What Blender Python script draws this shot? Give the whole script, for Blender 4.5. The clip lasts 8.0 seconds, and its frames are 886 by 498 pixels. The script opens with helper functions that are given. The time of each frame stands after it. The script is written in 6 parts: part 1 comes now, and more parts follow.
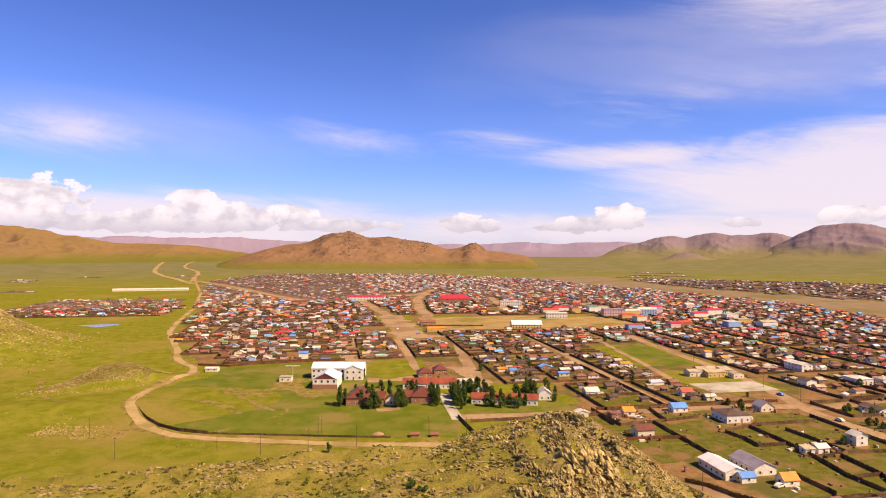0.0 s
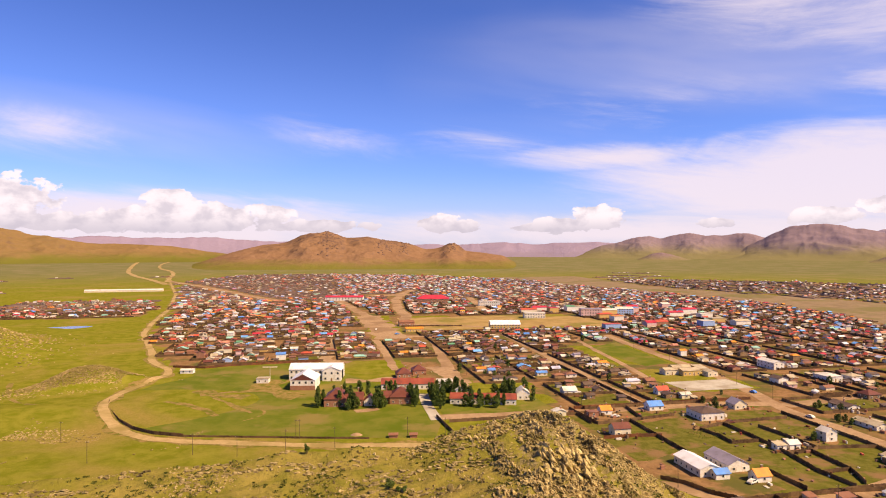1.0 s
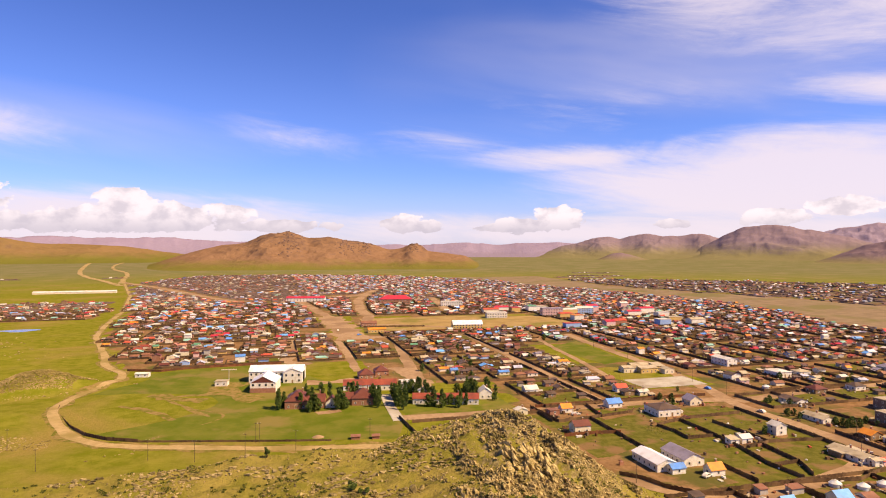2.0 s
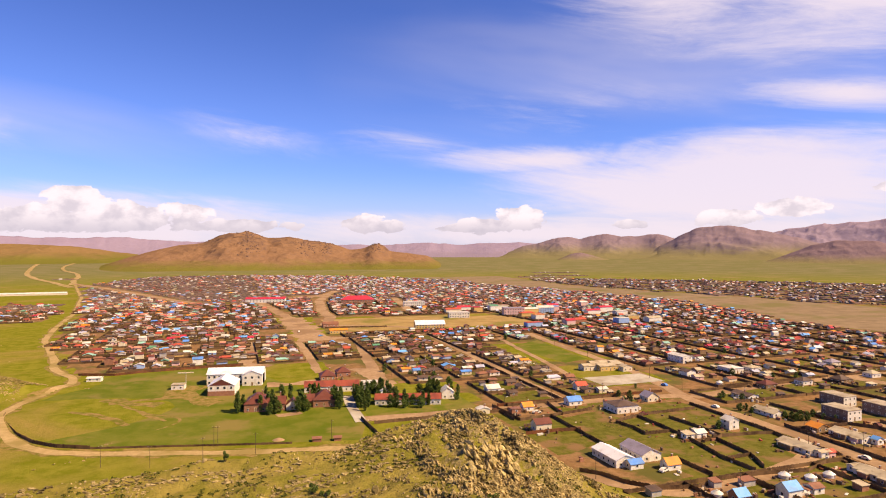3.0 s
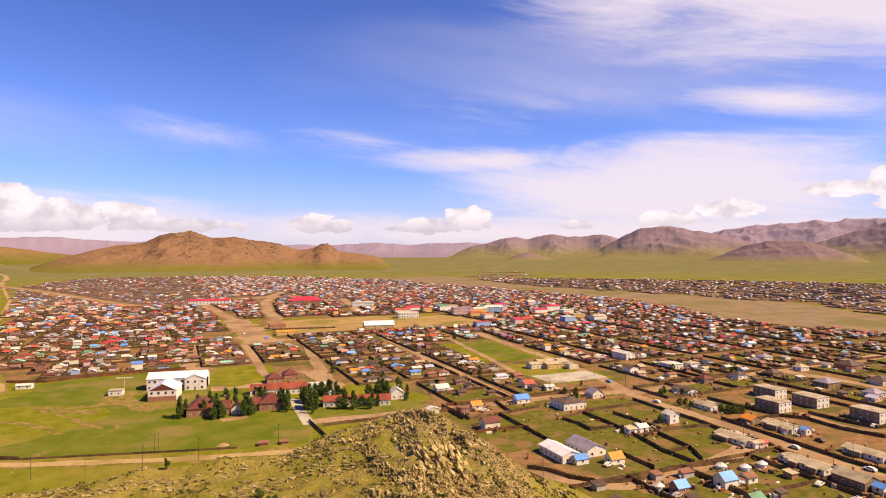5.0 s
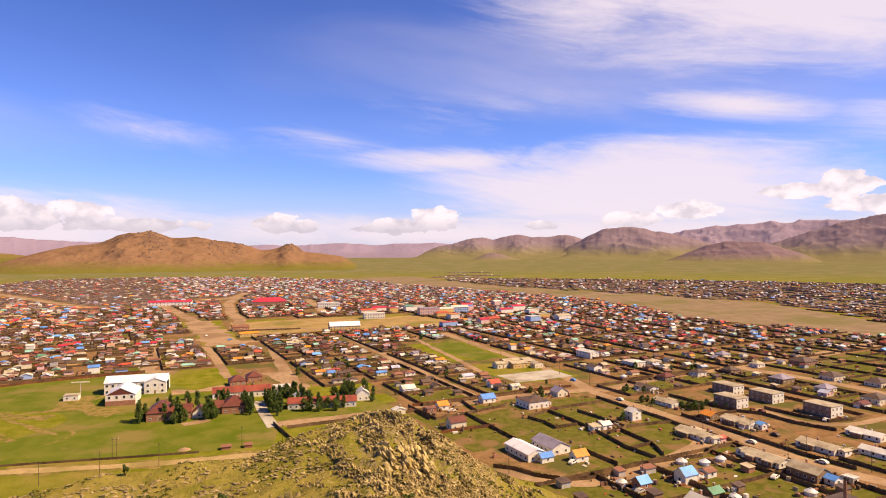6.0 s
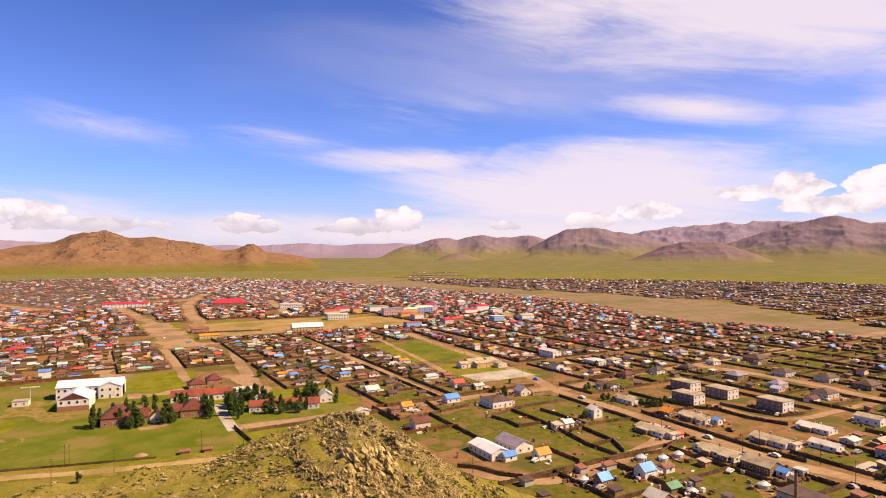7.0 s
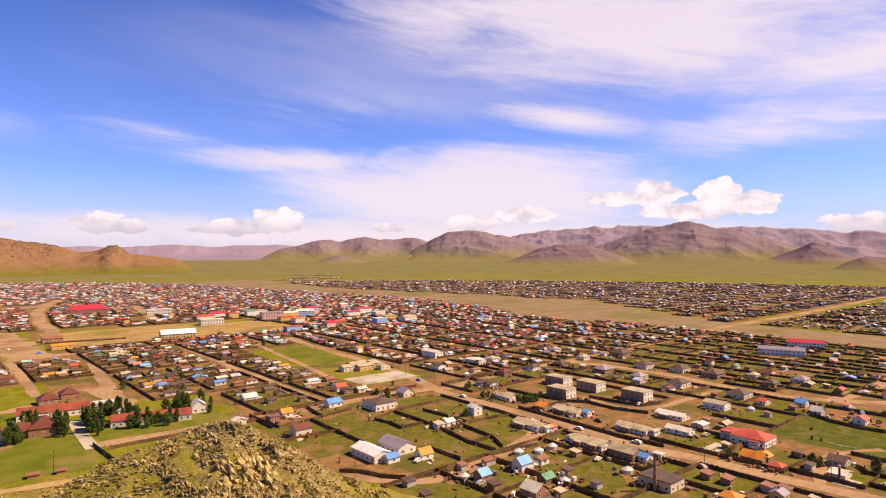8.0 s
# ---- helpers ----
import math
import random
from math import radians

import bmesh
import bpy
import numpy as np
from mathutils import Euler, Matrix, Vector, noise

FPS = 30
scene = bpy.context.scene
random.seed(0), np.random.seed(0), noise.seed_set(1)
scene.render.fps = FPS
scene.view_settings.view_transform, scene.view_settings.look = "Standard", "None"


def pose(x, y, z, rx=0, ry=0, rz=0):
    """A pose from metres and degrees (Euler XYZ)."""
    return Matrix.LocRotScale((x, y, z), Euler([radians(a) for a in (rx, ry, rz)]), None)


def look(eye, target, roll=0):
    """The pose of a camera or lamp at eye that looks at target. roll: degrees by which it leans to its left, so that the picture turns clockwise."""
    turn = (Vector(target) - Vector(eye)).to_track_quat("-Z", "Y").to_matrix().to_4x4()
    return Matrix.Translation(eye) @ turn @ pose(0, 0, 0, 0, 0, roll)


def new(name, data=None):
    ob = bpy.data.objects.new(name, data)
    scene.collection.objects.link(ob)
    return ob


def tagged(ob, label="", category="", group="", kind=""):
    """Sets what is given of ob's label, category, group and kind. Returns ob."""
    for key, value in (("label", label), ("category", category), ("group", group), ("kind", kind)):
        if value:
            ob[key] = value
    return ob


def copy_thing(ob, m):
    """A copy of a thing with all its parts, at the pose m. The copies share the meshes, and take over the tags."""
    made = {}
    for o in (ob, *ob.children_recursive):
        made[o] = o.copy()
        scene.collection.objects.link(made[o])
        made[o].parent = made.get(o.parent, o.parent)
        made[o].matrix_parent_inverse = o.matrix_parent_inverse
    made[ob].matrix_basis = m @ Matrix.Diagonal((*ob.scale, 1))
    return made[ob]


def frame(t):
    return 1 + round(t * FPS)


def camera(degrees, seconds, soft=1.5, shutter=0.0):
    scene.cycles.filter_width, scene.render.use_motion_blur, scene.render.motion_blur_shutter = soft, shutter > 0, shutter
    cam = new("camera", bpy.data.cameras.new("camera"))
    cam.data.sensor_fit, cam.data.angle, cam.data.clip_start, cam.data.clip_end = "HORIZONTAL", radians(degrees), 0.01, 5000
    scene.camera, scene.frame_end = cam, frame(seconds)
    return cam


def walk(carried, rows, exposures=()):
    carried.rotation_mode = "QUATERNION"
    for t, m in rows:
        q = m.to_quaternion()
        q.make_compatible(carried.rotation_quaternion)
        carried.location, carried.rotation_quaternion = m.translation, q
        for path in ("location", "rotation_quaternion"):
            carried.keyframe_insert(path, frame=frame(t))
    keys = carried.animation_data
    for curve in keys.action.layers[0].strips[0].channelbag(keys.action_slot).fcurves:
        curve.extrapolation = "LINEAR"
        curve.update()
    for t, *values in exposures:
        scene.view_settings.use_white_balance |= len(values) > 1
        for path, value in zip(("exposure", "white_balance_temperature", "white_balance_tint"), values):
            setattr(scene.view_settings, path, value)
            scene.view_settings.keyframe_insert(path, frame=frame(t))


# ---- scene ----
# ---- camera ----
EYE_Z = 80.0
cam = camera(71.35, 8.0, soft=1.05)
PATH = [
    (0.0, pose(0, 0, EYE_Z, 90.00, 0.00, 0.00)),
    (0.5, pose(0, 0, EYE_Z, 90.02, 0.02, -0.89)),
    (1.0, pose(0, 0, EYE_Z, 90.02, 0.01, -1.98)),
    (1.5, pose(0, 0, EYE_Z, 90.02, 0.01, -3.56)),
    (1.7, pose(0, 0, EYE_Z, 90.03, 0.01, -4.30)),
    (2.8, pose(0, 0, EYE_Z, 90.05, 0.05, -8.34)),
    (3.0, pose(0, 0, EYE_Z, 90.05, 0.05, -8.94)),
    (3.5, pose(0, 0, EYE_Z, 90.06, 0.05, -10.14)),
    (4.0, pose(0, 0, EYE_Z, 90.05, 0.06, -11.23)),
    (4.5, pose(0, 0, EYE_Z, 90.06, 0.07, -12.47)),
    (4.7, pose(0, 0, EYE_Z, 90.06, 0.08, -12.94)),
    (5.8, pose(0, 0, EYE_Z, 90.07, 0.09, -16.00)),
    (6.0, pose(0, 0, EYE_Z, 90.08, 0.10, -16.77)),
    (6.5, pose(0, 0, EYE_Z, 90.09, 0.09, -18.56)),
    (7.0, pose(0, 0, EYE_Z, 90.10, 0.09, -20.10)),
    (7.5, pose(0, 0, EYE_Z, 90.11, 0.08, -21.35)),
    (7.9, pose(0, 0, EYE_Z, 90.13, 0.09, -22.50)),
    (8.0, pose(0, 0, EYE_Z, 90.28, 0.03, -30.92)),
]
walk(cam, PATH, exposures=[(0.0, 0.5, 8850, 19.5), (7.0, 0.5, 8850, 20), (8.0, 0.5, 8850, 21.5)])

# ---- sky and sun ----
SUN_AZ, SUN_EL = 118.0, 46.0          # degrees clockwise from ahead, and above the horizon


class Nodes:
    """Short hand for node trees."""

    def __init__(self, tree):
        self.t = tree
        tree.nodes.clear()

    def add(self, kind, **sets):
        n = self.t.nodes.new(kind)
        if "operation" in sets:
            n.operation = sets["operation"]
        if "use_clamp" in sets:
            n.use_clamp = sets["use_clamp"]
        if "interpolation_type" in sets:
            n.interpolation_type = sets["interpolation_type"]
        if "data_type" in sets:
            n.data_type = sets["data_type"]
        if "blend_type" in sets:
            n.blend_type = sets["blend_type"]
        if "sky_type" in sets:
            n.sky_type, n.sun_disc = sets["sky_type"], sets["sun_disc"]
        return n

    def put(self, socket, value):
        if isinstance(value, bpy.types.NodeSocket):
            self.t.links.new(value, socket)
        elif value is not None:
            socket.default_value = value

    def math(self, op, a, b=None, c=None, clamp=False):
        n = self.add("ShaderNodeMath", operation=op, use_clamp=clamp)
        for s, v in zip(n.inputs, (a, b, c)):
            self.put(s, v)
        return n.outputs[0]

    def noise(self, vec, scale, detail=4, rough=0.55, distort=0.0):
        n = self.add("ShaderNodeTexNoise")
        self.put(n.inputs["Vector"], vec)
        for k, v in (("Scale", scale), ("Detail", detail), ("Roughness", rough), ("Distortion", distort)):
            n.inputs[k].default_value = v
        return n.outputs["Fac"]

    def step(self, x, lo, hi):
        n = self.add("ShaderNodeMapRange", interpolation_type="SMOOTHSTEP")
        for s, v in zip(n.inputs, (x, lo, hi, 0.0, 1.0)):
            self.put(s, v)
        return n.outputs[0]

    def mix(self, fac, a, b, mode="MIX"):
        n = self.add("ShaderNodeMix", data_type="RGBA", blend_type=mode)
        self.put(n.inputs[0], fac)
        for s, v in ((n.inputs[6], a), (n.inputs[7], b)):
            self.put(s, (*v, 1) if isinstance(v, tuple) and len(v) == 3 else v)
        return n.outputs[2]

    def xyz(self, x, y, z):
        n = self.add("ShaderNodeCombineXYZ")
        for s, v in zip(n.inputs, (x, y, z)):
            self.put(s, v)
        return n.outputs[0]


def make_sky():
    world = bpy.data.worlds.new("sky")
    scene.world = world
    world.use_nodes = True
    n = Nodes(world.node_tree)
    sky = n.add("ShaderNodeTexSky", sky_type="NISHITA", sun_disc=False)
    sky.sun_elevation, sky.sun_rotation = radians(SUN_EL), radians(SUN_AZ)
    sky.altitude, sky.air_density, sky.dust_density, sky.ozone_density = 1300, 1.0, 0.6, 2.5
    way = n.add("ShaderNodeTexCoord").outputs["Generated"]
    split = n.add("ShaderNodeSeparateXYZ")
    n.put(split.inputs[0], way)
    x, y, z = split.outputs
    az = n.math("MULTIPLY", n.math("ARCTAN2", x, y), 180 / math.pi)
    el = n.math("MULTIPLY", n.math("ARCSINE", z), 180 / math.pi)

    def blob(a, e, wa, we, tilt=0.0):
        """1 in the middle of an ellipse of the sky, 0 at its rim and beyond."""
        da = n.math("SUBTRACT", az, a)
        de = n.math("SUBTRACT", n.math("SUBTRACT", el, e), n.math("MULTIPLY", da, tilt))
        q = n.math("ADD", n.math("POWER", n.math("ABSOLUTE", n.math("DIVIDE", da, wa)), 2.0),
                   n.math("POWER", n.math("ABSOLUTE", n.math("DIVIDE", de, we)), 2.0))
        return n.math("SUBTRACT", 1.0, n.math("SQRT", q), clamp=True)

    def joined(parts):
        out = parts[0]
        for p in parts[1:]:
            out = n.math("MAXIMUM", out, p)
        return out

    # thin high cloud: long soft streaks
    veil_way = n.xyz(n.math("MULTIPLY", n.math("ADD", az, n.math("MULTIPLY", el, 0.9)), 0.035),
                     n.math("MULTIPLY", n.math("SUBTRACT", el, n.math("MULTIPLY", az, -0.10)), 0.16), 3.7)
    wisps = n.noise(veil_way, 1.6, 7, 0.62, 0.7)
    fine = n.noise(veil_way, 6.0, 8, 0.70, 0.8)
    veil = joined([n.math("MULTIPLY", blob(*b[:5]), b[5]) for b in (
        (34, 5.6, 25, 5.6, 0.0, 1.25), (18, 8.2, 15, 1.8, -0.02, 0.8), (49, 19.0, 34, 8.0, -0.10, 1.05), (32, 21, 17, 5, -0.1, 0.8),
        (42, 12.0, 11, 2.0, -0.16, 0.8), (59, 10.5, 15, 3.6, 0.05, 0.75), (66, 15, 20, 5, 0.0, 0.9), (-31, 9.3, 13, 2.6, -0.08, 0.55), (-8, 9.9, 9, 2.2, -0.12, 0.42), (6, 10, 12, 2.4, -0.1, 0.36),
        (20, 12.5, 16, 3.5, -0.05, 0.40), (20, 1.5, 60, 2.6, 0.0, 1.0), (-22, 2.4, 26, 3.2, -0.02, 1.35))])
    rim = n.math("MULTIPLY", veil, 3.0, clamp=True)
    veil = n.math("ADD", veil, n.math("MULTIPLY", n.math("SUBTRACT", wisps, 0.5), 1.7))
    veil = n.math("ADD", veil, n.math("MULTIPLY", n.math("SUBTRACT", fine, 0.5), 0.5))
    veil = n.math("MULTIPLY", n.step(veil, 0.0, 0.95), rim)

    # heaped clouds low over the mountains
    puff_way = n.xyz(n.math("MULTIPLY", az, 0.16), n.math("MULTIPLY", el, 0.24), 1.3)
    puff = n.noise(puff_way, 3.2, 7, 0.56, 0.0)
    heap = joined([blob(*b) for b in (
        (-34.2, 4.0, 6.0, 2.3), (-37, 3.0, 9.0, 2.0), (-25, 2.2, 17.0, 1.15), (-21.9, 4.0, 2.6, 1.6), (-18.8, 3.0, 5.4, 1.5), (-24.5, 2.7, 4.5, 1.2), (-13.7, 3.0, 2.6, 1.4),
        (-9, 2.1, 6, 0.8), (1.8, 2.4, 2.6, 1.2), (3.6, 2.1, 2.8, 0.9), (16.0, 2.8, 3.4, 1.5), (13.4, 2.2, 4.0, 1.0), (11.2, 2.0, 3.4, 0.6), (25.8, 2.2, 2.4, 0.6),
        (33.8, 2.6, 3.4, 1.0), (38.5, 3.4, 3.2, 1.1), (50.0, 5.0, 2.9, 1.8), (46.6, 4.7, 4.0, 0.9), (55.2, 4.8, 2.6, 1.8),
        (57.4, 4.0, 3.2, 1.6), (53, 3.6, 6.5, 1.1), (66, 2.2, 5.0, 1.1), (74, 3.4, 6.0, 2.2))])
    cover = n.math("ADD", heap, n.math("MULTIPLY", n.math("SUBTRACT", puff, 0.5), 1.45))
    body = n.math("MULTIPLY", n.step(cover, 0.23, 0.32), n.step(heap, 0.0, 0.12))
    # tops are sunlit, bases grey
    shade = n.step(n.noise(n.xyz(n.math("MULTIPLY", az, 0.16), n.math("MULTIPLY", n.math("ADD", el, 0.35), 0.24), 1.3),
                           3.2, 7, 0.56, 0.0), 0.34, 0.60)
    shade = n.math("MULTIPLY", n.math("ADD", 0.30, n.math("MULTIPLY", shade, 0.70)), n.math("ADD", 0.25, n.math("MULTIPLY", n.step(el, 1.5, 3.2), 0.75)))
    lit = n.mix(shade, (5.0, 5.5, 7.8), (8.7, 9.3, 11.8))

    deep = n.mix(n.step(el, 9.0, 24.0), (0.62, 1.04, 2.16), (0.42, 0.83, 1.90))
    tint = n.mix(1.0, sky.outputs[0], deep, "MULTIPLY")
    tint = n.mix(n.math("MULTIPLY", n.step(el, 7.5, -1.2), 0.86), tint, (5.4, 6.15, 9.0))
    # a broad faint veil round the streaks
    faint = n.math("MULTIPLY", n.step(n.noise(veil_way, 0.8, 4, 0.5, 0.4), 0.36, 0.70), joined([blob(26, 15, 30, 11, -0.05), blob(58, 14, 30, 14), blob(-26, 9.5, 17, 3.6, -0.06)]))
    tint = n.mix(n.math("MULTIPLY", faint, 0.42, clamp=True), tint, (6.4, 7.0, 10.0))
    high = n.mix(n.math("MULTIPLY", veil, 0.88), tint, (7.6, 8.0, 10.6))
    total = n.mix(body, high, lit)
    total = n.mix(n.step(el, 24.0, 60.0), total, n.mix(1.0, total, (0.42, 0.42, 0.42), "MULTIPLY"))
    back = n.add("ShaderNodeBackground")
    n.put(back.inputs[0], total)
    back.inputs[1].default_value = 0.075
    n.put(n.add("ShaderNodeOutputWorld").inputs[0], back.outputs[0])


make_sky()
sun = new("sun", bpy.data.lights.new("sun", "SUN"))
sun.data.energy, sun.data.angle, sun.data.color = 5.0, radians(0.53), (1.0, 0.885, 0.66)
_a, _e = radians(SUN_AZ), radians(SUN_EL)
sun.matrix_world = look((0, 0, 300), (-math.sin(_a) * math.cos(_e), -math.cos(_a) * math.cos(_e), 300 - math.sin(_e)))


# ---- materials ----
def surface(name, a, b, scale, c=None, big=0.02, rough=0.9, bump=0.0, spread=(0.35, 0.65), cspread=(0.45, 0.62), metal=0.0,
            per_object=0.0, bscale=None, per_island=0.0):
    """Two mottled colours at one scale, a third in large patches, and a fine relief."""
    m = bpy.data.materials.new(name)
    m.use_nodes = True
    n = Nodes(m.node_tree)
    at = n.add("ShaderNodeNewGeometry").outputs["Position"]
    f = n.step(n.noise(at, scale, 6, 0.65), *spread)
    col = n.mix(f, a, b)
    if c:
        col = n.mix(n.step(n.noise(at, big, 5, 0.6), *cspread), col, c)
    if per_island:
        g = n.add("ShaderNodeNewGeometry").outputs["Random Per Island"]
        hs = n.add("ShaderNodeHueSaturation")
        n.put(hs.inputs["Color"], col)
        n.put(hs.inputs["Value"], n.math("ADD", 1 - per_island, n.math("MULTIPLY", g, 2 * per_island)))
        col = hs.outputs[0]
    if per_object:
        r = n.add("ShaderNodeObjectInfo").outputs["Random"]
        hs = n.add("ShaderNodeHueSaturation")
        n.put(hs.inputs["Color"], col)
        n.put(hs.inputs["Value"], n.math("ADD", 1 - per_object, n.math("MULTIPLY", r, 2 * per_object)))
        col = hs.outputs[0]
    p = n.add("ShaderNodeBsdfPrincipled")
    n.put(p.inputs["Base Color"], col)
    p.inputs["Roughness"].default_value, p.inputs["Metallic"].default_value = rough, metal
    p.inputs["Specular IOR Level"].default_value = 0.03 if rough >= 0.9 else 0.3
    if bump:
        b_ = n.add("ShaderNodeBump")
        b_.inputs["Strength"].default_value, b_.inputs["Distance"].default_value = 1.0, bump
        n.put(b_.inputs["Height"], n.noise(at, bscale or scale * 2, 5, 0.7))
        n.put(p.inputs["Normal"], b_.outputs[0])
    n.put(n.add("ShaderNodeOutputMaterial").inputs[0], p.outputs[0])
    return m


def island_surface(name, colours, rough=0.75, metal=0.0, scale=0.7):
    """A colour picked per loose piece out of a few, mottled."""
    m = bpy.data.materials.new(name)
    m.use_nodes = True
    n = Nodes(m.node_tree)
    g = n.add("ShaderNodeNewGeometry")
    ramp = n.add("ShaderNodeValToRGB")
    ramp.color_ramp.interpolation = "CONSTANT"
    e = ramp.color_ramp.elements
    while len(e) < len(colours):
        e.new(0.5)
    for i, c in enumerate(colours):
        e[i].position, e[i].color = i / len(colours), (*c, 1)
    n.put(ramp.inputs[0], g.outputs["Random Per Island"])
    dirt = n.step(n.noise(g.outputs["Position"], scale, 5, 0.65), 0.3, 0.75)
    col = n.mix(n.math("MULTIPLY", dirt, 0.35), ramp.outputs[0], (0.16, 0.11, 0.08))
    p = n.add("ShaderNodeBsdfPrincipled")
    n.put(p.inputs["Base Color"], col)
    p.inputs["Roughness"].default_value, p.inputs["Metallic"].default_value = rough, metal
    n.put(n.add("ShaderNodeOutputMaterial").inputs[0], p.outputs[0])
    return m


def ground_surface():
    """Steppe: green and dry grass in drifts, stony soil on the steep and high ground."""
    m = bpy.data.materials.new("steppe")
    m.use_nodes = True
    n = Nodes(m.node_tree)
    g = n.add("ShaderNodeNewGeometry")
    at = g.outputs["Position"]
    split = n.add("ShaderNodeSeparateXYZ")
    n.put(split.inputs[0], at)
    grain = n.noise(at, 0.9, 6, 0.7)
    tuft = n.noise(at, 0.12, 6, 0.68, 0.4)
    drift = n.noise(at, 0.012, 6, 0.6, 0.6)
    wide = n.noise(at, 0.0022, 5, 0.6, 0.3)
    green = n.mix(n.step(tuft, 0.35, 0.66), (0.150, 0.158, 0.015), (0.232, 0.212, 0.032))
    dry = n.mix(n.step(grain, 0.35, 0.65), (0.24, 0.18, 0.042), (0.31, 0.215, 0.07))
    col = n.mix(n.step(drift, 0.48, 0.70), green, dry)
    col = n.mix(n.math("MULTIPLY", n.step(wide, 0.50, 0.66), 0.55), col, (0.175, 0.17, 0.028))
    # haze painted in: grass turns duller and greyer with distance on the far plain
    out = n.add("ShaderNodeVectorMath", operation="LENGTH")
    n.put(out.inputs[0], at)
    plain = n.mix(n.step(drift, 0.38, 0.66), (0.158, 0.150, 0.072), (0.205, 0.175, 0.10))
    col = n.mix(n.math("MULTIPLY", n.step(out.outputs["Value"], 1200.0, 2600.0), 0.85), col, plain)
    # the near hill is stonier
    high = n.step(split.outputs[2], 14.0, 44.0)
    stony = n.mix(n.step(tuft, 0.40, 0.62), (0.205, 0.180, 0.032), (0.30, 0.228, 0.060))
    stony = n.mix(n.math("MULTIPLY", n.step(grain, 0.52, 0.70), 0.8), stony, (0.11, 0.095, 0.032))
    nrm = n.add("ShaderNodeSeparateXYZ")
    n.put(nrm.inputs[0], g.outputs["True Normal"])
    ledge = n.mix(n.step(grain, 0.38, 0.62), (0.20, 0.15, 0.062), (0.36, 0.27, 0.13))
    stony = n.mix(n.step(nrm.outputs[2], 0.92, 0.72), stony, ledge)
    far = n.step(n.math("ABSOLUTE", split.outputs[1]), 900.0, 700.0)
    col = n.mix(n.math("MULTIPLY", high, far), col, stony)
    p = n.add("ShaderNodeBsdfPrincipled")
    n.put(p.inputs["Base Color"], col)
    p.inputs["Roughness"].default_value, p.inputs["Specular IOR Level"].default_value = 1.0, 0.0
    b_ = n.add("ShaderNodeBump")
    b_.inputs["Strength"].default_value, b_.inputs["Distance"].default_value = 1.0, 0.5
    n.put(b_.inputs["Height"], n.noise(at, 0.8, 6, 0.72))
    n.put(p.inputs["Normal"], b_.outputs[0])
    n.put(n.add("ShaderNodeOutputMaterial").inputs[0], p.outputs[0])
    return m


def slope_surface(name, foot, low, high, crag, z0, z1, top=(900.0, 950.0), relief=5.0, drift=60.0):
    """Hillside: grass at the foot that thins upward into bare slopes, with crags where it is steep."""
    m = bpy.data.materials.new(name)
    m.use_nodes = True
    n = Nodes(m.node_tree)
    g = n.add("ShaderNodeNewGeometry")
    at = g.outputs["Position"]
    split, nrm = n.add("ShaderNodeSeparateXYZ"), n.add("ShaderNodeSeparateXYZ")
    n.put(split.inputs[0], at)
    n.put(nrm.inputs[0], g.outputs["Normal"])
    mott = n.noise(at, 0.010, 7, 0.66, 0.5)
    fine = n.noise(at, 0.05, 6, 0.7)
    zz = n.math("ADD", split.outputs[2], n.math("MULTIPLY", n.math("SUBTRACT", mott, 0.5), drift))
    col = n.mix(n.step(fine, 0.3, 0.7), low, high)
    col = n.mix(n.step(zz, z0, z1), foot, col)
    steep = n.step(nrm.outputs[2], 0.94, 0.74)
    col = n.mix(n.math("MULTIPLY", steep, n.step(fine, 0.35, 0.6)), col, crag)
    # bare rock about the summits
    rocky = n.math("MULTIPLY", n.step(zz, *top), n.step(n.noise(at, 0.018, 6, 0.7, 0.4), 0.46, 0.60))
    col = n.mix(n.math("MULTIPLY", rocky, 0.85), col, crag)
    p = n.add("ShaderNodeBsdfPrincipled")
    n.put(p.inputs["Base Color"], col)
    p.inputs["Roughness"].default_value, p.inputs["Specular IOR Level"].default_value = 1.0, 0.0
    b_ = n.add("ShaderNodeBump")
    b_.inputs["Strength"].default_value, b_.inputs["Distance"].default_value = 1.0, relief
    n.put(b_.inputs["Height"], n.noise(at, 0.03, 7, 0.7))
    n.put(p.inputs["Normal"], b_.outputs[0])
    n.put(n.add("ShaderNodeOutputMaterial").inputs[0], p.outputs[0])
    return m


M = {}
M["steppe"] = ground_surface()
M["brown_slope"] = slope_surface("brown_slope", (0.165, 0.145, 0.034), (0.222, 0.122, 0.068), (0.275, 0.155, 0.09), (0.13, 0.078, 0.06), 4, 44, (82.0, 122.0), drift=44.0)
M["left_slope"] = slope_surface("left_slope", (0.15, 0.14, 0.030), (0.21, 0.135, 0.058), (0.25, 0.15, 0.068), (0.16, 0.10, 0.06), 24, 72)
# aerial haze painted into the far ranges' base colours: paler, violet and blue
M["hazed_slope"] = slope_surface("hazed_slope", (0.205, 0.175, 0.085), (0.205, 0.152, 0.178), (0.25, 0.18, 0.205), (0.155, 0.115, 0.15), 34, 140, relief=2.5, drift=44.0)
M["hazed_blue"] = slope_surface("hazed_blue", (0.28, 0.22, 0.23), (0.27, 0.21, 0.27), (0.31, 0.24, 0.30), (0.225, 0.175, 0.235), 30, 80)
# foothills tinted violet as well, haze put into their base colour
M["hazed_foothill"] = slope_surface("hazed_foothill", (0.215, 0.18, 0.085), (0.20, 0.135, 0.15), (0.245, 0.165, 0.175), (0.15, 0.105, 0.13), 12, 64, drift=30.0)
